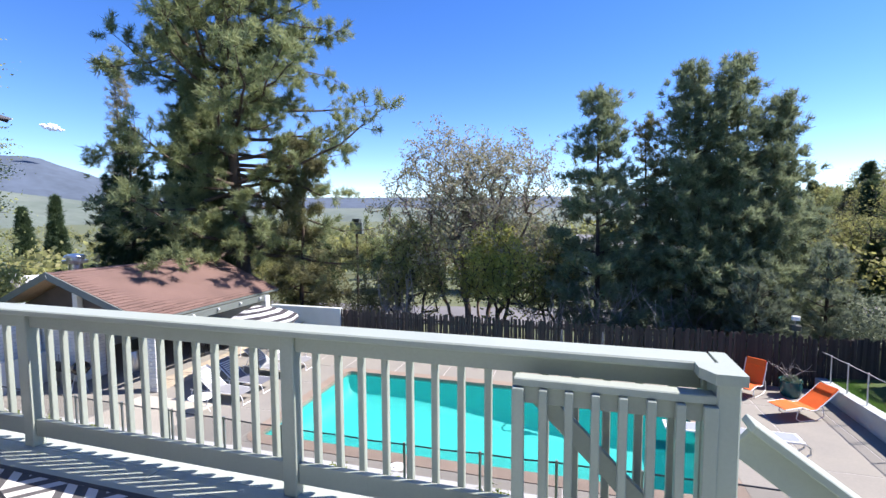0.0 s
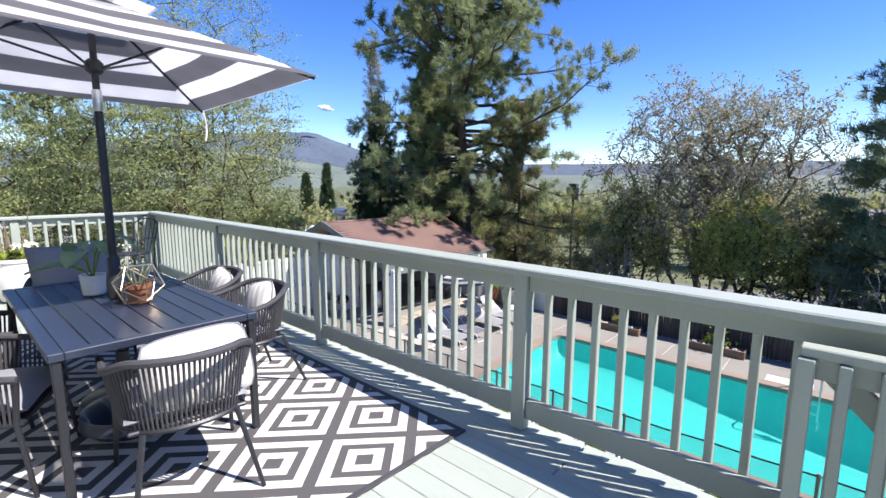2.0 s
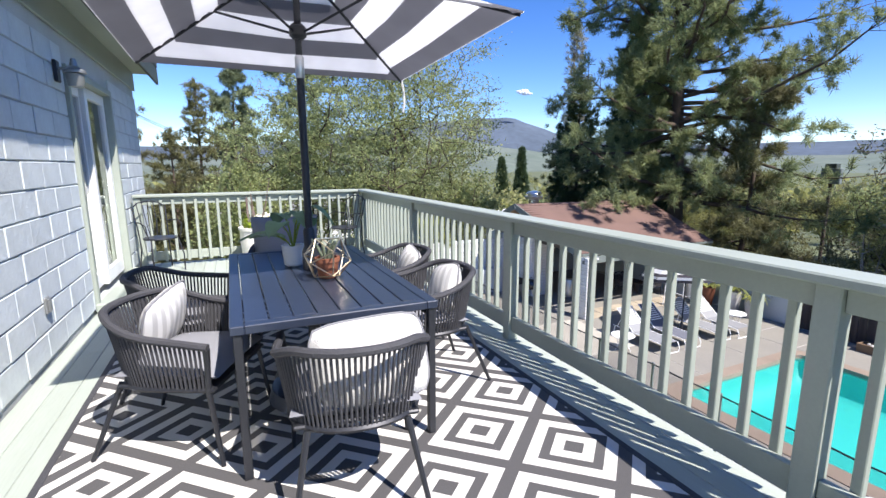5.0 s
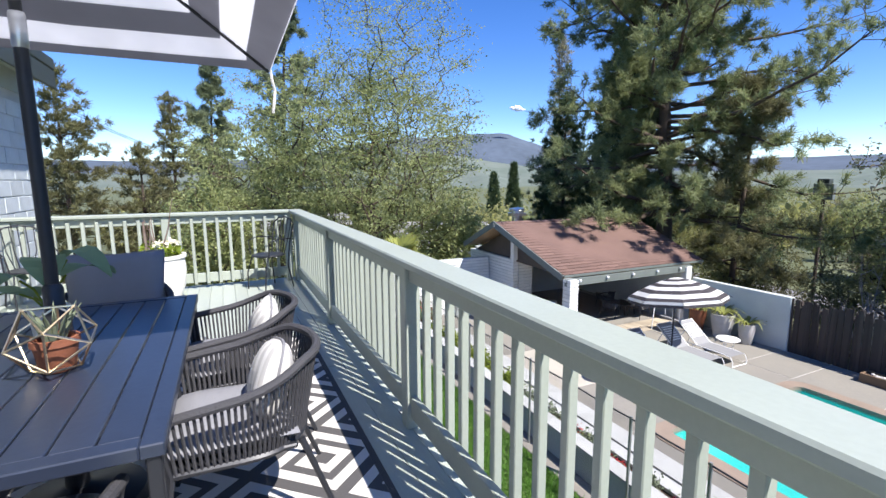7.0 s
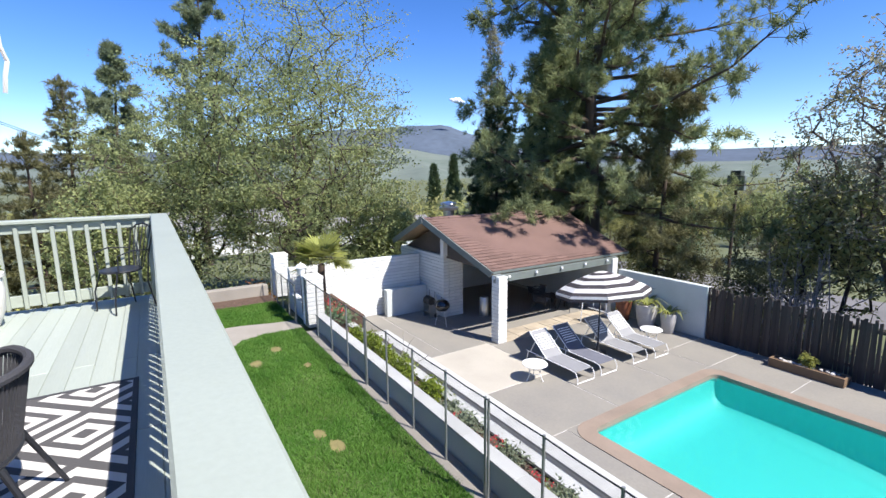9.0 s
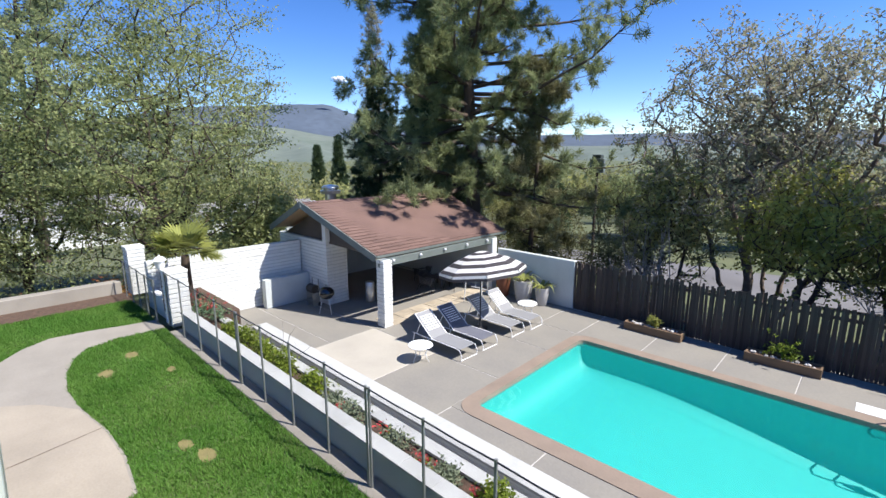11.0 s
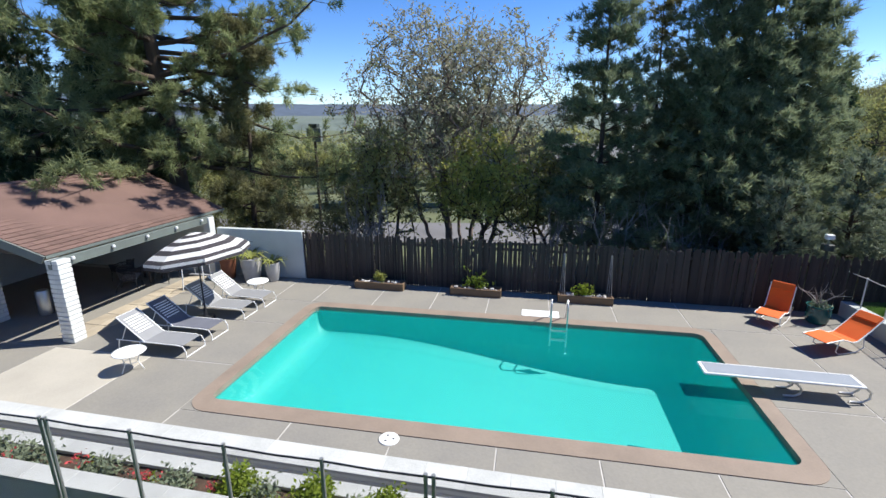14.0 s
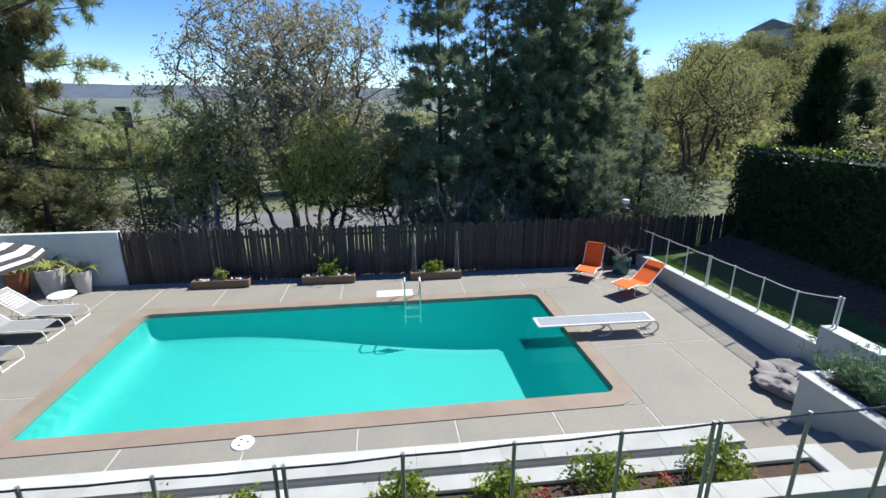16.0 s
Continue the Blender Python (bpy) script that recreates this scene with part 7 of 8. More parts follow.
for x, y, r, h, mt in ((-21.0, 4.2, 1.0, 1.6, L_RUST), (-21.4, 6.6, 1.0, 1.7, L_RUST), (-20.9, 1.8, 1.0, 1.5, L_RUST), (-22, 8.8, 1.4, 2.6, L_LAUREL), (-24.5, 12.5, 1.5, 2.8, L_LAUREL), (-21.2, -0.8, 1.2, 1.8, L_LAUREL)):
    shrub_mass("shrub behind the low kerb wall", (x, y, -4.6), r, h, mt, int(240 * r), group="kerb shrubs")
# cypresses in the valley
for x, y, h in ((-129, 80, 13.5), (-126, 85.5, 16.5), (-131, 88, 9.0)):
    fir_tree(h + 3, 3.0, 0.3, "dark pointed cypress down in the valley", (x, y, -13.2), L_CEDAR, 26, 10, 1.0, 7, 0.2, power=0.75, droop=-0.3, lumps=0.1, name="cypress_tree", group="valley cypresses")

# distant trees over the valley: a few kinds, repeated
def far_kind(name, label, kind, mat, seed):
    if kind == "round":
        t = grown_tree(label, (0, 0, -40), 2, 8.0, 4.9, (2.9, 2.9, 3.1), 260, mat, M_BARK, leaf=0.24 if mat is not L_BARE else 0.14, per=16, tuft=0.28, flat=0.7, name=name, group="distant trees", twig=0.012, step=0.6, lean=0.5, low=-0.7, sides=4)
    else:
        t = fir_tree(9.0, 2.2, 0.2, label, (0, 0, -40), mat, 14, 7, 0.7, 6, 0.13, power=0.8, name=name, group="distant trees")
    return t
L_BARE = leaf_material("budding_twig_haze", (0.22, 0.19, 0.13), (0.17, 0.18, 0.07), 0.3)
kinds = [far_kind("hill_tree", "hillside oak in budding leaf", "round", L_HILL, 1), far_kind("hill_tree", "hillside oak in fresh leaf", "round", L_OAK, 2), far_kind("hill_tree", "grey budding hillside tree", "round", L_BARE, 3), far_kind("hill_conifer", "dark conifer on the hillside", "fir", L_CEDAR, 4)]
kinds_home = list(kinds)
def scatter(n, f, sizes, weights):
    for i in range(n):
        x, y = f()
        s = rng.uniform(*sizes)
        k = int(rng.choice(4, p=weights))
        src = kinds_home[k]
        ob = copy_thing(src, Matrix.Translation((x, y, heights(x, y) - 0.2)) @ Matrix.Rotation(rng.uniform(0, 6.28), 4, "Z") @ Matrix.Diagonal((s, s, s * rng.uniform(0.85, 1.2), 1)))
def hill_place():
    while True:
        a, d = math.radians(rng.uniform(20, 56)), 42 + 88 * rng.uniform(0, 1) ** 0.8
        x, y = d * math.sin(a), d * math.cos(a)
        if math.hypot(x - 74, y - 92) > 9:
            return x, y
scatter(185, hill_place, (0.5, 0.95), (0.42, 0.2, 0.28, 0.1))
grown_tree("budding oak with dark leaning stems on the slope", (17.5, 30.5, heights(17.5, 30.5) - 0.1), 4, 8.5, 5.6, (3.2, 2.8, 3.2), 800, L_HILL, M_BARK, leaf=0.14, per=9, tuft=0.2, name="oak_tree", twig=0.008, lean=0.6, low=-0.6)
def valley_place():
    a, d = rng.uniform(math.radians(88), math.radians(185)), rng.uniform(60, 210)
    return math.cos(a) * d, math.sin(a) * d
scatter(50, valley_place, (0.5, 0.95), (0.3, 0.2, 0.3, 0.2))
def mid_place():
    return rng.uniform(-26, 10), rng.uniform(34, 62)
scatter(30, mid_place, (0.45, 0.75), (0.3, 0.25, 0.3, 0.15))
def slope_place():
    while True:
        a, d = rng.uniform(math.radians(112), math.radians(178)), rng.uniform(40, 78)
        x, y = math.cos(a) * d, math.sin(a) * d
        if not (-66 < x < -50 and 20 < y < 40):
            return x, y
scatter(55, slope_place, (0.3, 0.62), (0.3, 0.25, 0.35, 0.1))
for t in kinds_home:
    x, y = hill_place()
    t.matrix_basis = Matrix.Translation((x, y, heights(x, y) - 0.2))

# woods too far or too thick to count
def far_woods(name, label, n, place, size, mat, leaf, per):
    cs = []
    for _ in range(n):
        x, y = place()
        h = rng.uniform(*size)
        r = h * rng.uniform(0.32, 0.5)
        o = unit(rng.normal(0, 1, (per, 3))) * rng.uniform(0.2, 1, (per, 1)) ** 0.45
        o *= 1 + 0.3 * np.sin(4 * o[:, :1] + x) * np.cos(5 * o[:, 2:3] + y)
        cs.append(o * (r, r, h * 0.5) + (x, y, heights(x, y) + h * 0.52))
    v, f = leaves(np.concatenate(cs), leaf, 0.05, 1, slim=0.7)
    tagged(new(name, fast_mesh(name, v, f, mat)), label, "woods", "", "stuff")
def plain_place():
    a, d = math.radians(rng.uniform(-98, 16)), 66 + 420 * rng.uniform(0, 1) ** 1.6
    return d * math.sin(a), d * math.cos(a)
far_woods("valley_woods", "grey-green woods spread over the valley floor", 700, plain_place, (3.5, 8.0), L_HILL, 0.85, 70)
far_woods("valley_thicket", "dark thickets between the valley's houses", 350, plain_place, (3.0, 9.0), L_OLIVE, 0.8, 70)
def scrub_place():
    while True:
        a, d = math.radians(rng.uniform(16, 62)), 30 + 95 * rng.uniform(0, 1) ** 0.7
        x, y = d * math.sin(a), d * math.cos(a)
        if math.hypot(x - 74, y - 92) > 8:
            return x, y
far_woods("hill_scrub", "budding scrub covering the hillside", 650, scrub_place, (1.6, 4.2), L_HILL, 0.34, 150)
far_woods("hill_brush", "grey leafless brush on the hillside", 350, scrub_place, (1.8, 4.5), L_BARE, 0.26, 130)

# clipped hedge with a sunlit top, mulch bank and dark cypress behind
def hedge():
    t = thing("hedge", "tall clipped dark green hedge", "hedge")
    x0, x1, y0, y1, z0, z1 = 10.4, 12.0, 2.0, 17.85, -3.4, 0.12
    core = Geo().box(x0 + 0.15, x1 - 0.15, y0 + 0.15, y1 - 0.15, z0, z1 - 0.15)
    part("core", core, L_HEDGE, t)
    n = 17000
    s = rng.uniform(0, 1, n)
    pts = np.empty((n, 3))
    u, v = rng.uniform(0, 1, n), rng.uniform(0, 1, n)
    wob = 0.06 * np.sin(u * 40) * np.cos(v * 9)
    m1, m2, m3 = s < 0.62, (s >= 0.62) & (s < 0.84), s >= 0.84
    pts[m1] = np.stack([x0 + wob[m1], y0 + u[m1] * (y1 - y0), z0 + v[m1] * (z1 - z0)], 1)
    pts[m2] = np.stack([x0 + v[m2] * (x1 - x0), y0 + u[m2] * (y1 - y0), z1 + wob[m2]], 1)
    pts[m3] = np.stack([x0 + v[m3] * (x1 - x0), y1 + wob[m3], z0 + u[m3] * (z1 - z0)], 1)
    vv, f = leaves(pts, 0.10, 0.035, 2)
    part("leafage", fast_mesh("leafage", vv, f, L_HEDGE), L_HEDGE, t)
    # Sunlight on the hedge top is painted with leaves of a brighter material.
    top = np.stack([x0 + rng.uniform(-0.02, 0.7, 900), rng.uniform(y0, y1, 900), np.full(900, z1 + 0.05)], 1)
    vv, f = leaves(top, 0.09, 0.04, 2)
    part("new_growth", fast_mesh("new_growth", vv, f, L_SHRUB), L_SHRUB, t, "brighter leaves painting sunlight along the top")
hedge()
bank = Geo().add([(9.3, 2, -3.18), (10.6, 2, -2.6), (10.6, 17.6, -2.7), (9.3, 17.6, -3.28), (9.3, 2, -3.5), (10.6, 2, -3.5), (10.6, 17.6, -3.5), (9.3, 17.6, -3.5)], [(0, 1, 2, 3), (4, 7, 6, 5), (0, 4, 5, 1), (1, 5, 6, 2), (2, 6, 7, 3), (3, 7, 4, 0)])
solo("mulch_bank", bank, M_SOIL, "dark mulch bank below the hedge", "bank", kind="structure")
fir_tree(5.6, 1.5, 0.15, "dark columnar cypress behind the hedge", (13.0, 17.8, -2.6), L_HEDGE, 26, 10, 0.3, 9, 0.04, power=0.95, droop=-0.2, name="cypress_tree")

# juniper, terrace shrubs, flowers
jn = thing("juniper", "low spreading silver-green juniper in the raised planter", "shrub")
c = [(6.05 + abs(rng.normal(0, 0.55)), 8.75 + rng.normal(0, 0.5), -2.88 + abs(rng.normal(0, 0.16))) for _ in range(800)]
v, f = needles(c, [unit(np.array([rng.normal(), rng.normal(), 0.5])) for _ in c], 0.13, 0.018, 12, 0.6)
part("foliage", fast_mesh("foliage", v, f, L_JUNIPER), L_JUNIPER, jn)
for i, (x, r) in enumerate(((-12.9, 0.26), (-12.0, 0.34), (-11.1, 0.30), (-10.2, 0.34), (-9.0, 0.3), (-4.6, 0.30), (-3.6, 0.32), (-2.75, 0.28), (-0.95, 0.34), (0.15, 0.30), (1.35, 0.40), (2.75, 0.42))):
    shrub_mass("rounded bright green shrub in the terrace strip", (x, 7.62, -2.99), r, r * 1.5, L_SHRUB, 150, 0.065, 8, group="terrace shrubs")
for i, x in enumerate((-7.6, -6.5, -5.4, -3.0, -8.2, -4.2)):
    shrub_mass("feathery silver lavender in the terrace strip", (x, 7.5, -2.99), 0.28, 0.36, L_SILVER, 90, 0.07, 6, name="lavender", group="lavenders")
for i, x in enumerate((-7.9, -6.9, -5.9, -4.9, -2.6, -1.6, 0.6, 2.1)):
    t = thing("red_flower", "small red flowering perennial in mulch", "flower", "red perennials", at=(x, 7.6 + 0.12 * math.sin(x * 9), -2.98))
    v, f = leaves([(rng.normal(0, 0.05), rng.normal(0, 0.05), 0.10 + rng.uniform(0, 0.14)) for _ in range(12)], 0.05, 0.02, 4)
    part("blossom", fast_mesh("blossom", v, f, M_RED), M_RED, t)
    v, f = leaves([(rng.normal(0, 0.06), rng.normal(0, 0.06), rng.uniform(0, 0.12)) for _ in range(12)], 0.07, 0.03, 5)
    part("foliage", fast_mesh("foliage", v, f, L_SHRUB), L_SHRUB, t)
for i, x in enumerate((-15.6, -14.9, -14.3)):
    t = thing("red_flower", "red and green perennials beside the palm", "flower", "red perennials", at=(x, 7.7, -2.76))
    v, f = leaves([(rng.normal(0, 0.2), rng.normal(0, 0.15), 0.15 + rng.uniform(0, 0.2)) for _ in range(14)], 0.06, 0.03, 5)
    part("blossom", fast_mesh("blossom", v, f, M_RED), M_RED, t)
    v, f = leaves([(rng.normal(0, 0.25), rng.normal(0, 0.2), rng.uniform(0, 0.2)) for _ in range(60)], 0.08, 0.04, 6)
    part("foliage", fast_mesh("foliage", v, f, L_JUNIPER), L_JUNIPER, t)
bare = thing("bare_sapling", "thin leafless sapling in the terrace strip", "shrub", at=(-11.6, 8.3, -3.72))
segs = []
for i in range(5):
    p, d = wander((0, 0, 0), (rng.normal(0, 0.35), rng.normal(0, 0.35), 1), 1.1, 0.014, 0.004, 6, 0.15, 0, segs)
    for k in (2, 3, 4, 5):
        wander(p[k], unit(d[k] + rng.normal(0, 0.7, 3)), 0.4, 0.006, 0.002, 3, 0.2, 0, segs)
part("branchwork", limbs_mesh("branchwork", segs, M_GREYTWIG, 4), M_GREYTWIG, bare)

# lawn blades
def inside(px, py, poly):
    r = np.zeros(len(px), bool)
    j = len(poly) - 1
    for i in range(len(poly)):
        (xi, yi), (xj, yj) = poly[i], poly[j]
        r ^= ((yi > py) != (yj > py)) & (px < (xj - xi) * (py - yi) / (yj - yi + 1e-12) + xi)
        j = i
    return r
def blades(n, x0, x1, y0, y1, zf, label, keep=None, hi=0.075):
    x, y = rng.uniform(x0, x1, n), rng.uniform(y0, y1, n)
    k = np.ones(n, bool) if keep is None else keep(x, y)
    x, y = x[k], y[k]
    n = len(x)
    z = zf(x, y)
    patch = np.sin(x * 2.1 + 1.3 * np.sin(y * 1.7)) * np.sin(y * 2.7 + x)
    h = hi * rng.uniform(0.55, 1.1, n) * (1 + 0.25 * patch)
    a = rng.uniform(0, 6.28, n)
    w = 0.008
    lean = rng.normal(0, 0.035, (n, 2))
    c, s = np.cos(a) * w, np.sin(a) * w
    v = np.stack([np.stack([x - c, y - s, z], 1), np.stack([x + c, y + s, z], 1), np.stack([x + lean[:, 0], y + lean[:, 1], z + h], 1)], 1).reshape(-1, 3)
    ob = new("grass", fast_mesh("grass", v, np.arange(3 * n).reshape(n, 3), L_GRASS))
    tagged(ob, label, "grass", "", "stuff")
BARE = [(-8.88, 5.34, 0.16), (-8.38, 5.48, 0.2), (-12.6, 5.0, 0.22), (-13.3, 5.6, 0.2), (-11.9, 6.0, 0.15)]
def lawn_keep(x, y):
    k = ~inside(x, y, PATH_EDGE)
    for bx, by, br in BARE:
        d = np.hypot((x - bx), (y - by) * 1.4)
        k &= d > br * (0.75 + 0.5 * rng.uniform(0, 1, len(x)))
    return k
M_BARESOIL = material("dry_bare_patch", (0.22, 0.19, 0.075), 0.95, vary=0.25, scale=6, fine=40, bump=0.6)
for bx, by, br in BARE:
    pts = [(bx + br * math.cos(a) * (1 + 0.25 * math.sin(3 * a + bx)), by + br / 1.4 * math.sin(a) * (1 + 0.2 * math.cos(2 * a))) for a in (2 * math.pi * i / 18 for i in range(18))]
    solo("bare_patch", Geo().prism(pts, LAWN, LAWN + 0.005), M_BARESOIL, "dry bare patch in the lawn", "bare patch", kind="structure")
blades(170000, -17.9, 0.5, 3.2, 6.6, lambda x, y: np.full(len(x), LAWN), "short green lawn grass", lawn_keep)
blades(38000, 7.6, 9.35, 9.7, 18.0, lambda x, y: -3.3 - (y - 9.7) * 0.02, "short lawn grass beside the hedge")

# ---- distance ----
def ridge(name, label, d, a0, a1, f, mat, n=140, base=-30, depth=0.5):
    g = Geo()
    rows = 9
    vs, fs = [], []
    for j in range(rows):
        q = j / (rows - 1)
        for i in range(n):
            a = math.radians(a0 + (a1 - a0) * i / (n - 1))
            r = d * (1 - depth * (1 - q))
            top = f(math.degrees(a)) * d
            z = base + (top - base) * q ** 1.3 + (1 - abs(2 * q - 1)) * 22 * noise.noise(Vector((a * 14, q * 4, 3)))
            vs.append((r * math.cos(a), r * math.sin(a), z))
    for j in range(rows - 1):
        for i in range(n - 1):
            k = j * n + i
            fs.append((k, k + 1, k + n + 1, k + n))
    return solo(name, g.add(vs, fs), mat, label, "mountain", kind="structure", smooth=True)
def mountain_f(a):
    p = 0.036 + 0.050 * math.exp(-((a - 158) / 13.0) ** 2) + 0.030 * math.exp(-((a - 147.4) / 6.3) ** 2) + 0.004 * math.exp(-((a - 147.4) / 0.9) ** 2)
    p += 0.002 * noise.noise(Vector((a * 0.35, 0.7, 0))) + 0.0012 * noise.noise(Vector((a * 1.7, 1.7, 0)))
    return p
# The ridge's distance haze is painted into its blue base colour.
M_MOUNT = material("haze_blue_mountain", (0.075, 0.10, 0.135), 1.0, vary=0.3, scale=0.004, fine=0.03, bump=0.0, tint=(0.055, 0.075, 0.10))
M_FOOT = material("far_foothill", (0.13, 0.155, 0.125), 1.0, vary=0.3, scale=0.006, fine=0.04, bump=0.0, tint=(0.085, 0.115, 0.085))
ridge("backdrop_mountain", "mountain ridge across the valley with blue haze in its colour", 2300, 60, 215, mountain_f, M_MOUNT, depth=0.35)
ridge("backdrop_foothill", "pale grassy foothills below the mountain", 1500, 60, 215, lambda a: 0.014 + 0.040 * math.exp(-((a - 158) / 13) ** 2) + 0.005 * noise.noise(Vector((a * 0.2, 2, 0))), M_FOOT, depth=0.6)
cl = thing("backdrop_cloud", "one small white cloud over the mountain", "cloud", kind="structure")
M_CLOUD = material("cloud_white", (0.9, 0.9, 0.92), 1.0, vary=0.02, bump=0)
cpos = Vector((-0.8227, 0.5543, 0.1434)) * 2200
sx = Vector((0.5556, 0.8314, 0))
g = Geo()
for i in range(34):
    u = rng.uniform(-1, 1)
    r = (3.0 + 9.0 * (1 - abs(u)) ** 0.8) * rng.uniform(0.6, 1.1)
    p = cpos + sx * u * 34 + Vector((0, 0, -6 * u + rng.normal(0, 4) * (1 - abs(u))))
    g.lathe([(r * math.sin(math.pi * q / 8), -r * math.cos(math.pi * q / 8) * 0.8) for q in range(9)], p, 12)
part("puff", g, M_CLOUD, cl, "", True)

# neighbouring roofs, parking court and vehicles down the slope
def far_house(x, y, w, d, h, rot, roof_h, label, wallmat, roofmat, windows=3):
    z = heights(x, y) - 0.3
    t = thing("neighbour_house", label, "house", "neighbour houses", at=pose(x, y, z, 0, 0, rot))
    wl_ = part("wall", Geo().box(-w / 2, w / 2, -d / 2, d / 2, 0, h), wallmat, t)
    e = 0.4
    g = Geo().add([(-w / 2 - e, -d / 2 - e, h), (w / 2 + e, -d / 2 - e, h), (w / 2 + e, d / 2 + e, h), (-w / 2 - e, d / 2 + e, h), (-w / 2 - e, 0, h + roof_h), (w / 2 + e, 0, h + roof_h)], [(0, 1, 5, 4), (2, 3, 4, 5), (0, 4, 3), (1, 2, 5), (3, 2, 1, 0)])
    part("roof", g, roofmat, t)
    for i in range(windows):
        for s in (-1, 1):
            xx = -w / 2 + w * (i + 0.5) / windows
            fr = part("window", Geo().box(xx - 0.6, xx + 0.6, s * d / 2 - 0.03, s * d / 2 + 0.03, h * 0.35, h * 0.8), M_WHITE, t)
            part("pane", Geo().box(xx - 0.5, xx + 0.5, s * d / 2 - 0.045, s * d / 2 + 0.045, h * 0.39, h * 0.77), M_FASCIA, fr)
far_house(-58, 28, 13, 8, 2.8, 60, 1.2, "low white house with a grey roof down the slope", M_WHITE, M_ROOFGREY)
far_house(-58, 37, 6, 5, 3.0, 50, 0.8, "white flat-roofed building beyond the cabana", M_WHITE, M_WHITE)
far_house(-60, 8, 16, 9, 3.4, 88, 1.8, "white house among trees down the slope", M_WHITE, M_ROOFGREY)
far_house(6, 60, 12, 8, 3.2, -15, 1.6, "grey house beyond the road", M_WALLPAINT, M_ROOFGREY)
far_house(74, 92, 11, 8, 3.4, 30, 1.8, "blue-grey house high on the hillside", M_WALLPAINT, M_ROOFGREY)
g = Geo()
n = 24
for i in range(n + 1):
    x = -44 + 60 * i / n
    for o in (27.5, 32.5):
        yy = o + 0.03 * x + 1.2 * math.sin(x * 0.06)
        g.v.append((x, yy, max(heights(x, 27.5), heights(x, 30), heights(x, 32.5)) + 0.14))
g.f = [(2 * i, 2 * i + 1, 2 * i + 3, 2 * i + 2) for i in range(n)]
solo("road", g, M_ROAD, "worn grey lane beyond the back fence", "road", kind="structure")
def car(x, y, rot, paint, label):
    z = heights(x, y) + 0.16
    t = thing("parked_car", label, "car", "parked cars", at=pose(x, y, z, 0, 0, rot))
    out = [(-2.1, 0.35), (-2.15, 0.75), (-1.9, 0.95), (-1.3, 1.0), (-0.75, 1.45), (0.75, 1.47), (1.35, 1.05), (2.0, 0.92), (2.15, 0.6), (2.1, 0.35)]
    k = len(out)
    vs = [(px, s * (0.86 if pz < 1.1 else 0.68), pz) for s in (-1, 1) for px, pz in out]
    fs = [tuple(range(k)), tuple(range(2 * k - 1, k - 1, -1))] + [(i, (i + 1) % k, k + (i + 1) % k, k + i) for i in range(k)]
    part("body", Geo().add(vs, fs), paint, t)
    for wx in (-1.35, 1.35):
        for s in (-1, 1):
            part("wheel", Geo().tube([(wx, s * 0.72, 0.33), (wx, s * 0.89, 0.33)], 0.33, 16), M_FASCIA, t)
    for s in (-1, 1):
        part("side_window", Geo().add([(-1.05, s * 0.80, 1.05), (-0.68, s * 0.70, 1.40), (0.7, s * 0.70, 1.41), (1.15, s * 0.80, 1.07)], [(0, 1, 2, 3)]), M_ENAMEL, t)
car(-30, 29.2, 10, M_WHITE, "white parked car on the lane")
car(-36, 24, 60, M_WHITE, "white parked car down the slope")
car(-33, 20.5, 62, M_ALU, "silver parked car down the slope")

# utility wire beyond the deck
wire = thing("utility_wires", "pair of thin utility wires sloping across the sky", "wire")
for o in (0, 0.25):
    part("wire", Geo().tube([(-30.5, -7.0 + o, 6.4), (-36, -3.5 + o, 4.4), (-42, 0.5 + o, 2.6)], 0.022, 4), M_FASCIA, wire)

# ---- pieces ----
cache = {}
for a, b, y0, y1 in boards:
    key = (round(b - a, 3), round(y1 - y0, 3))
    if key not in cache:
        cache[key] = mesh_from("board", Geo().box(0, key[0], 0, key[1], -0.04, 0.0, 0.004), M_DECK)
    ob = part("board", cache[key], M_DECK, deck)
    ob.location = (a, y0, 0)

# house wall blocks round the door
cache = {}
HC = 0.203
for i in range(int(2.72 / HC)):
    z0, z1 = 0.03 + i * HC, 0.03 + (i + 1) * HC
    s = -9.5 - (0.2 if i % 2 else 0)
    while s < -3.0:
        p, q = max(-9.5, s), min(-3.0, s + 0.41)
        s += 0.41
        spans = [(p, q)]
        if z0 < DTOP:
            spans = [(p, min(q, DX0)), (max(p, DX1), q)]
        for a, b in spans:
            if b - a < 0.05 or z1 > 2.60:
                continue
            key = round(b - a, 3)
            if key not in cache:
                cache[key] = mesh_from("block", Geo().box(0.006, key - 0.006, 0.0, 0.013, 0.006, HC - 0.006, 0.005), M_HOUSE)
            ob = part("block", cache[key], M_HOUSE, house)
            ob.location = (a, 0.041 + 0.003 * math.sin(17 * i + 5 * a), z0)

course_wall(westwall, -17.45, -17.2, 6.98, 11.98, POOL, -1.66, M_BLOCK, 0.5, 0.122, "x")
course_wall(pillarA, -15.0, -14.46, 6.78, 7.26, LAWN, -1.534, M_BLOCK, 0.27, 0.122, "y")
course_wall(pillarB, -19.02, -18.48, 6.78, 7.26, LAWN, -1.484, M_BLOCK, 0.27, 0.122, "y")
course_wall(cabwall, -18.85, -15.5, 12.02, 12.25, POOL, -1.53, M_BLOCK, 0.5, 0.122, "y")
course_wall(cabwall, -15.72, -15.5, 12.26, 12.88, POOL, -1.53, M_BLOCK, 0.5, 0.122, "x")
course_wall(cabpost, -12.66, -12.30, 12.0, 12.34, POOL, -1.70, M_BLOCK, 0.36, 0.122, "y")

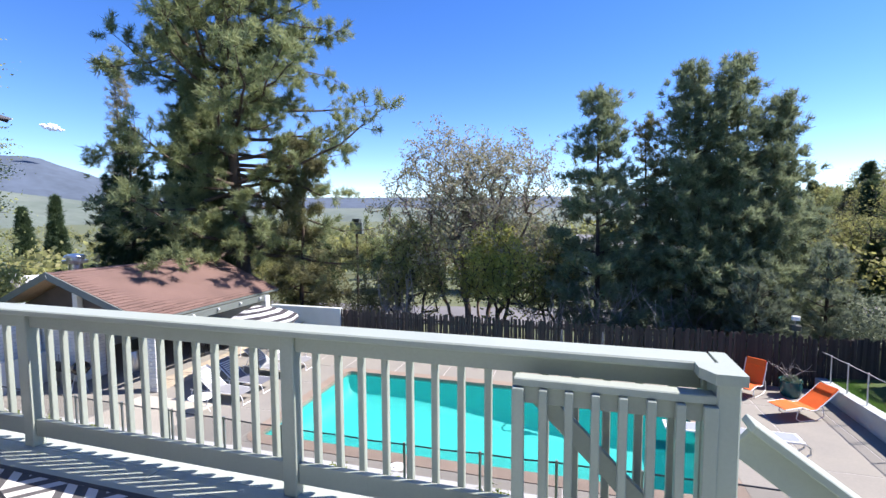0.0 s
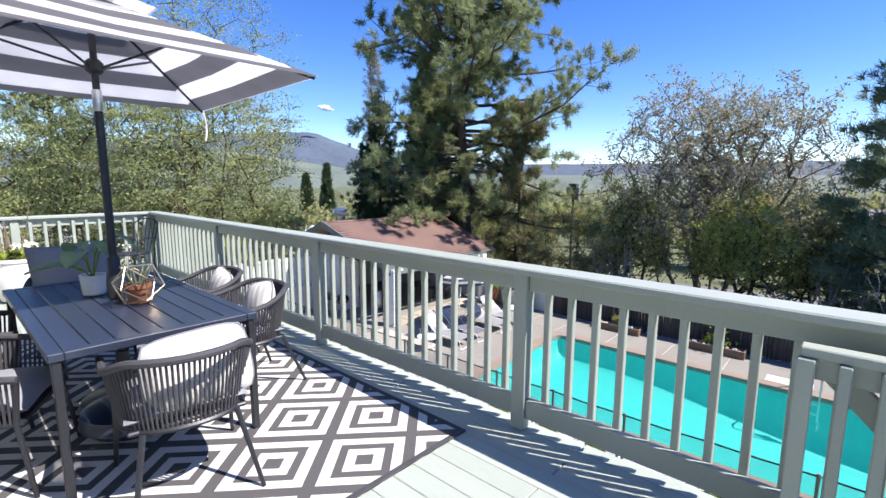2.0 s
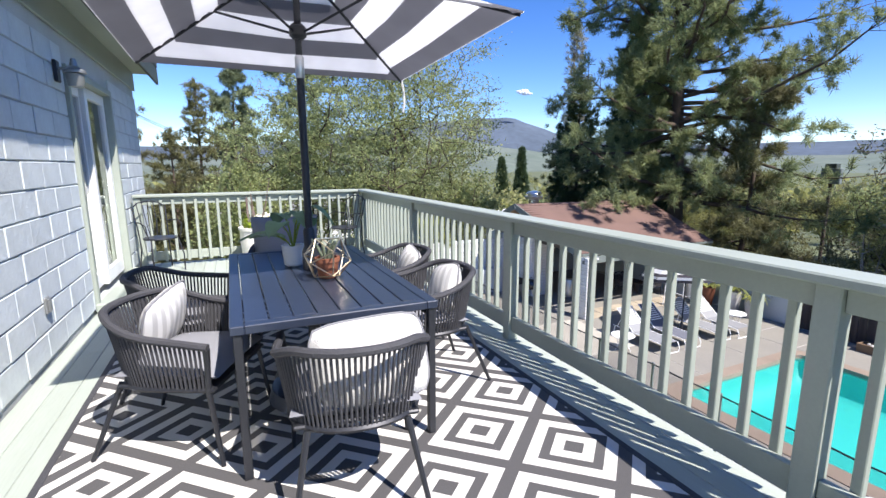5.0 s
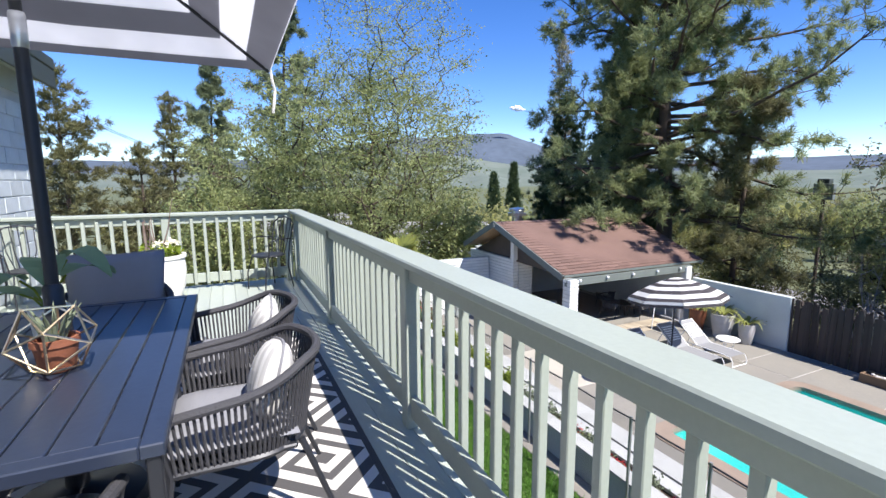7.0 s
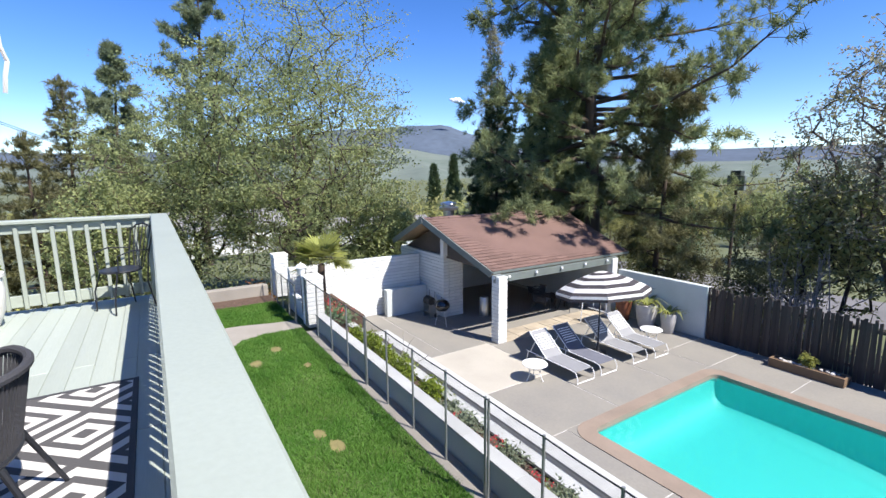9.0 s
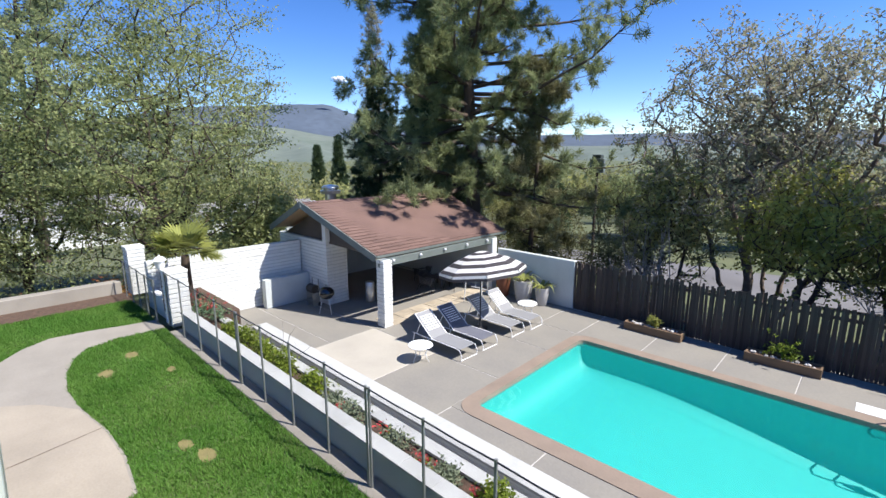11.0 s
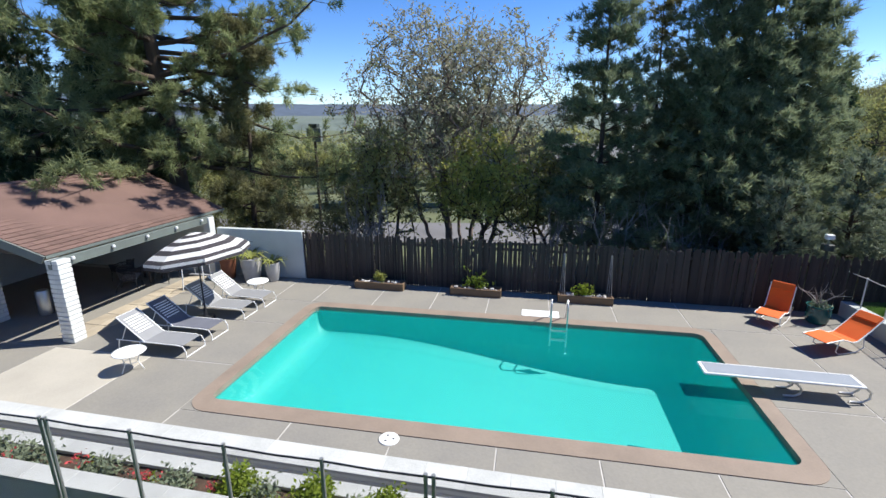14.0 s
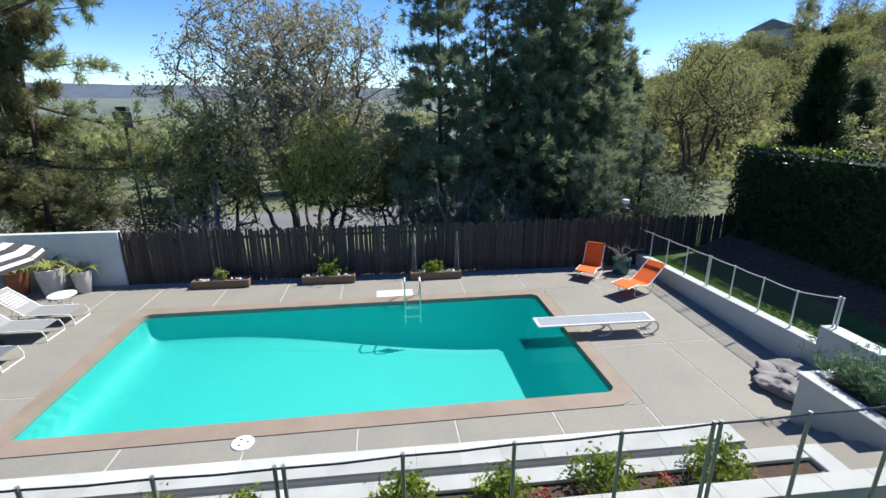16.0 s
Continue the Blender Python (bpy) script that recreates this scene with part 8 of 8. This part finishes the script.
# roof shingles in rows
rows, cols = 21, 14
nrm = (RB - RF).cross(ER - RF).normalized()
if nrm.z < 0:
    nrm = -nrm
for i in range(rows):
    a0, a1 = i / rows, min(1.0, (i + 1.12) / rows)
    for j in range(cols):
        sh = 0.5 / cols * (i % 2) + 0.1 * math.sin(i * 7.3) / cols
        u0, u1 = max(0.0, j / cols - sh), min(1.0, (j + 1) / cols - sh)
        if j == cols - 1:
            u1 = 1.0
        if u1 - u0 < 0.005:
            continue
        u0 += 0.0008
        u1 -= 0.0008
        def on(u, v):
            return (RF.lerp(RB, u)).lerp(ER.lerp(ERB, u), v)
        lo, hi = nrm * 0.004, nrm * 0.026
        q = [on(u0, a0) + lo, on(u1, a0) + lo, on(u1, a1) + hi, on(u0, a1) + hi]
        b = [on(u0, a1) + lo * 0.5, on(u1, a1) + lo * 0.5]
        g = Geo().add(q + b, [(0, 1, 2, 3), (3, 2, 5, 4), (0, 3, 4), (1, 5, 2)])
        part("shingle", g, M_SHINGLE, roof)

# stake fence along the back
fence = thing("stake_fence", "dark weathered grape-stake fence with an uneven top", "fence")
for z in (POOL + 0.35, POOL + 1.35):
    part("fence_rail", Geo().box(-9.05, 11.2, 17.80, 17.86, z, z + 0.09, 0.006), M_FENCE, fence)
for i in range(9):
    x = -8.9 + 2.45 * i
    part("fence_post", Geo().box(x - 0.05, x + 0.05, 17.87, 17.97, POOL - 0.2, POOL + 1.6, 0.008), M_FENCE, fence)
kinds_s = []
for k in range(14):
    w = rng.uniform(0.055, 0.085)
    h = 1.0
    g = Geo()
    t = 0.022
    a, b = rng.uniform(-0.012, 0.012), rng.uniform(-0.012, 0.012)
    vs = [(-w / 2, 0, 0), (w / 2, 0, 0), (w / 2, t, 0), (-w / 2, t, 0), (-w / 2 + a, 0, h * 0.97), (w / 2 + b, 0, h * rng.uniform(0.93, 1.0)), (w / 2 + b, t, h * 0.97), (-w / 2 + a, t, h * 0.96)]
    kinds_s.append(mesh_from("stake", g.add(vs, [(3, 2, 1, 0), (4, 5, 6, 7), (0, 1, 5, 4), (1, 2, 6, 5), (2, 3, 7, 6), (3, 0, 4, 7)]), M_FENCE))
x = -9.03
rest = Geo()
n = 0
while x < 11.2:
    me = kinds_s[int(rng.integers(14))]
    h = 1.72 + rng.normal(0, 0.045)
    y = 17.755 + rng.uniform(0, 0.022)
    if n < 290:
        ob = part("stake", me, M_FENCE, fence)
        ob.matrix_basis = Matrix.Translation((x, y, POOL - 0.02)) @ Matrix.Rotation(rng.normal(0, 0.012), 4, "Y") @ Matrix.Diagonal((1, 1, h, 1))
    n += 1
    x += 0.072 + rng.uniform(-0.004, 0.010) + (0.012 if x < 0.5 and rng.uniform() < 0.35 else 0.0)
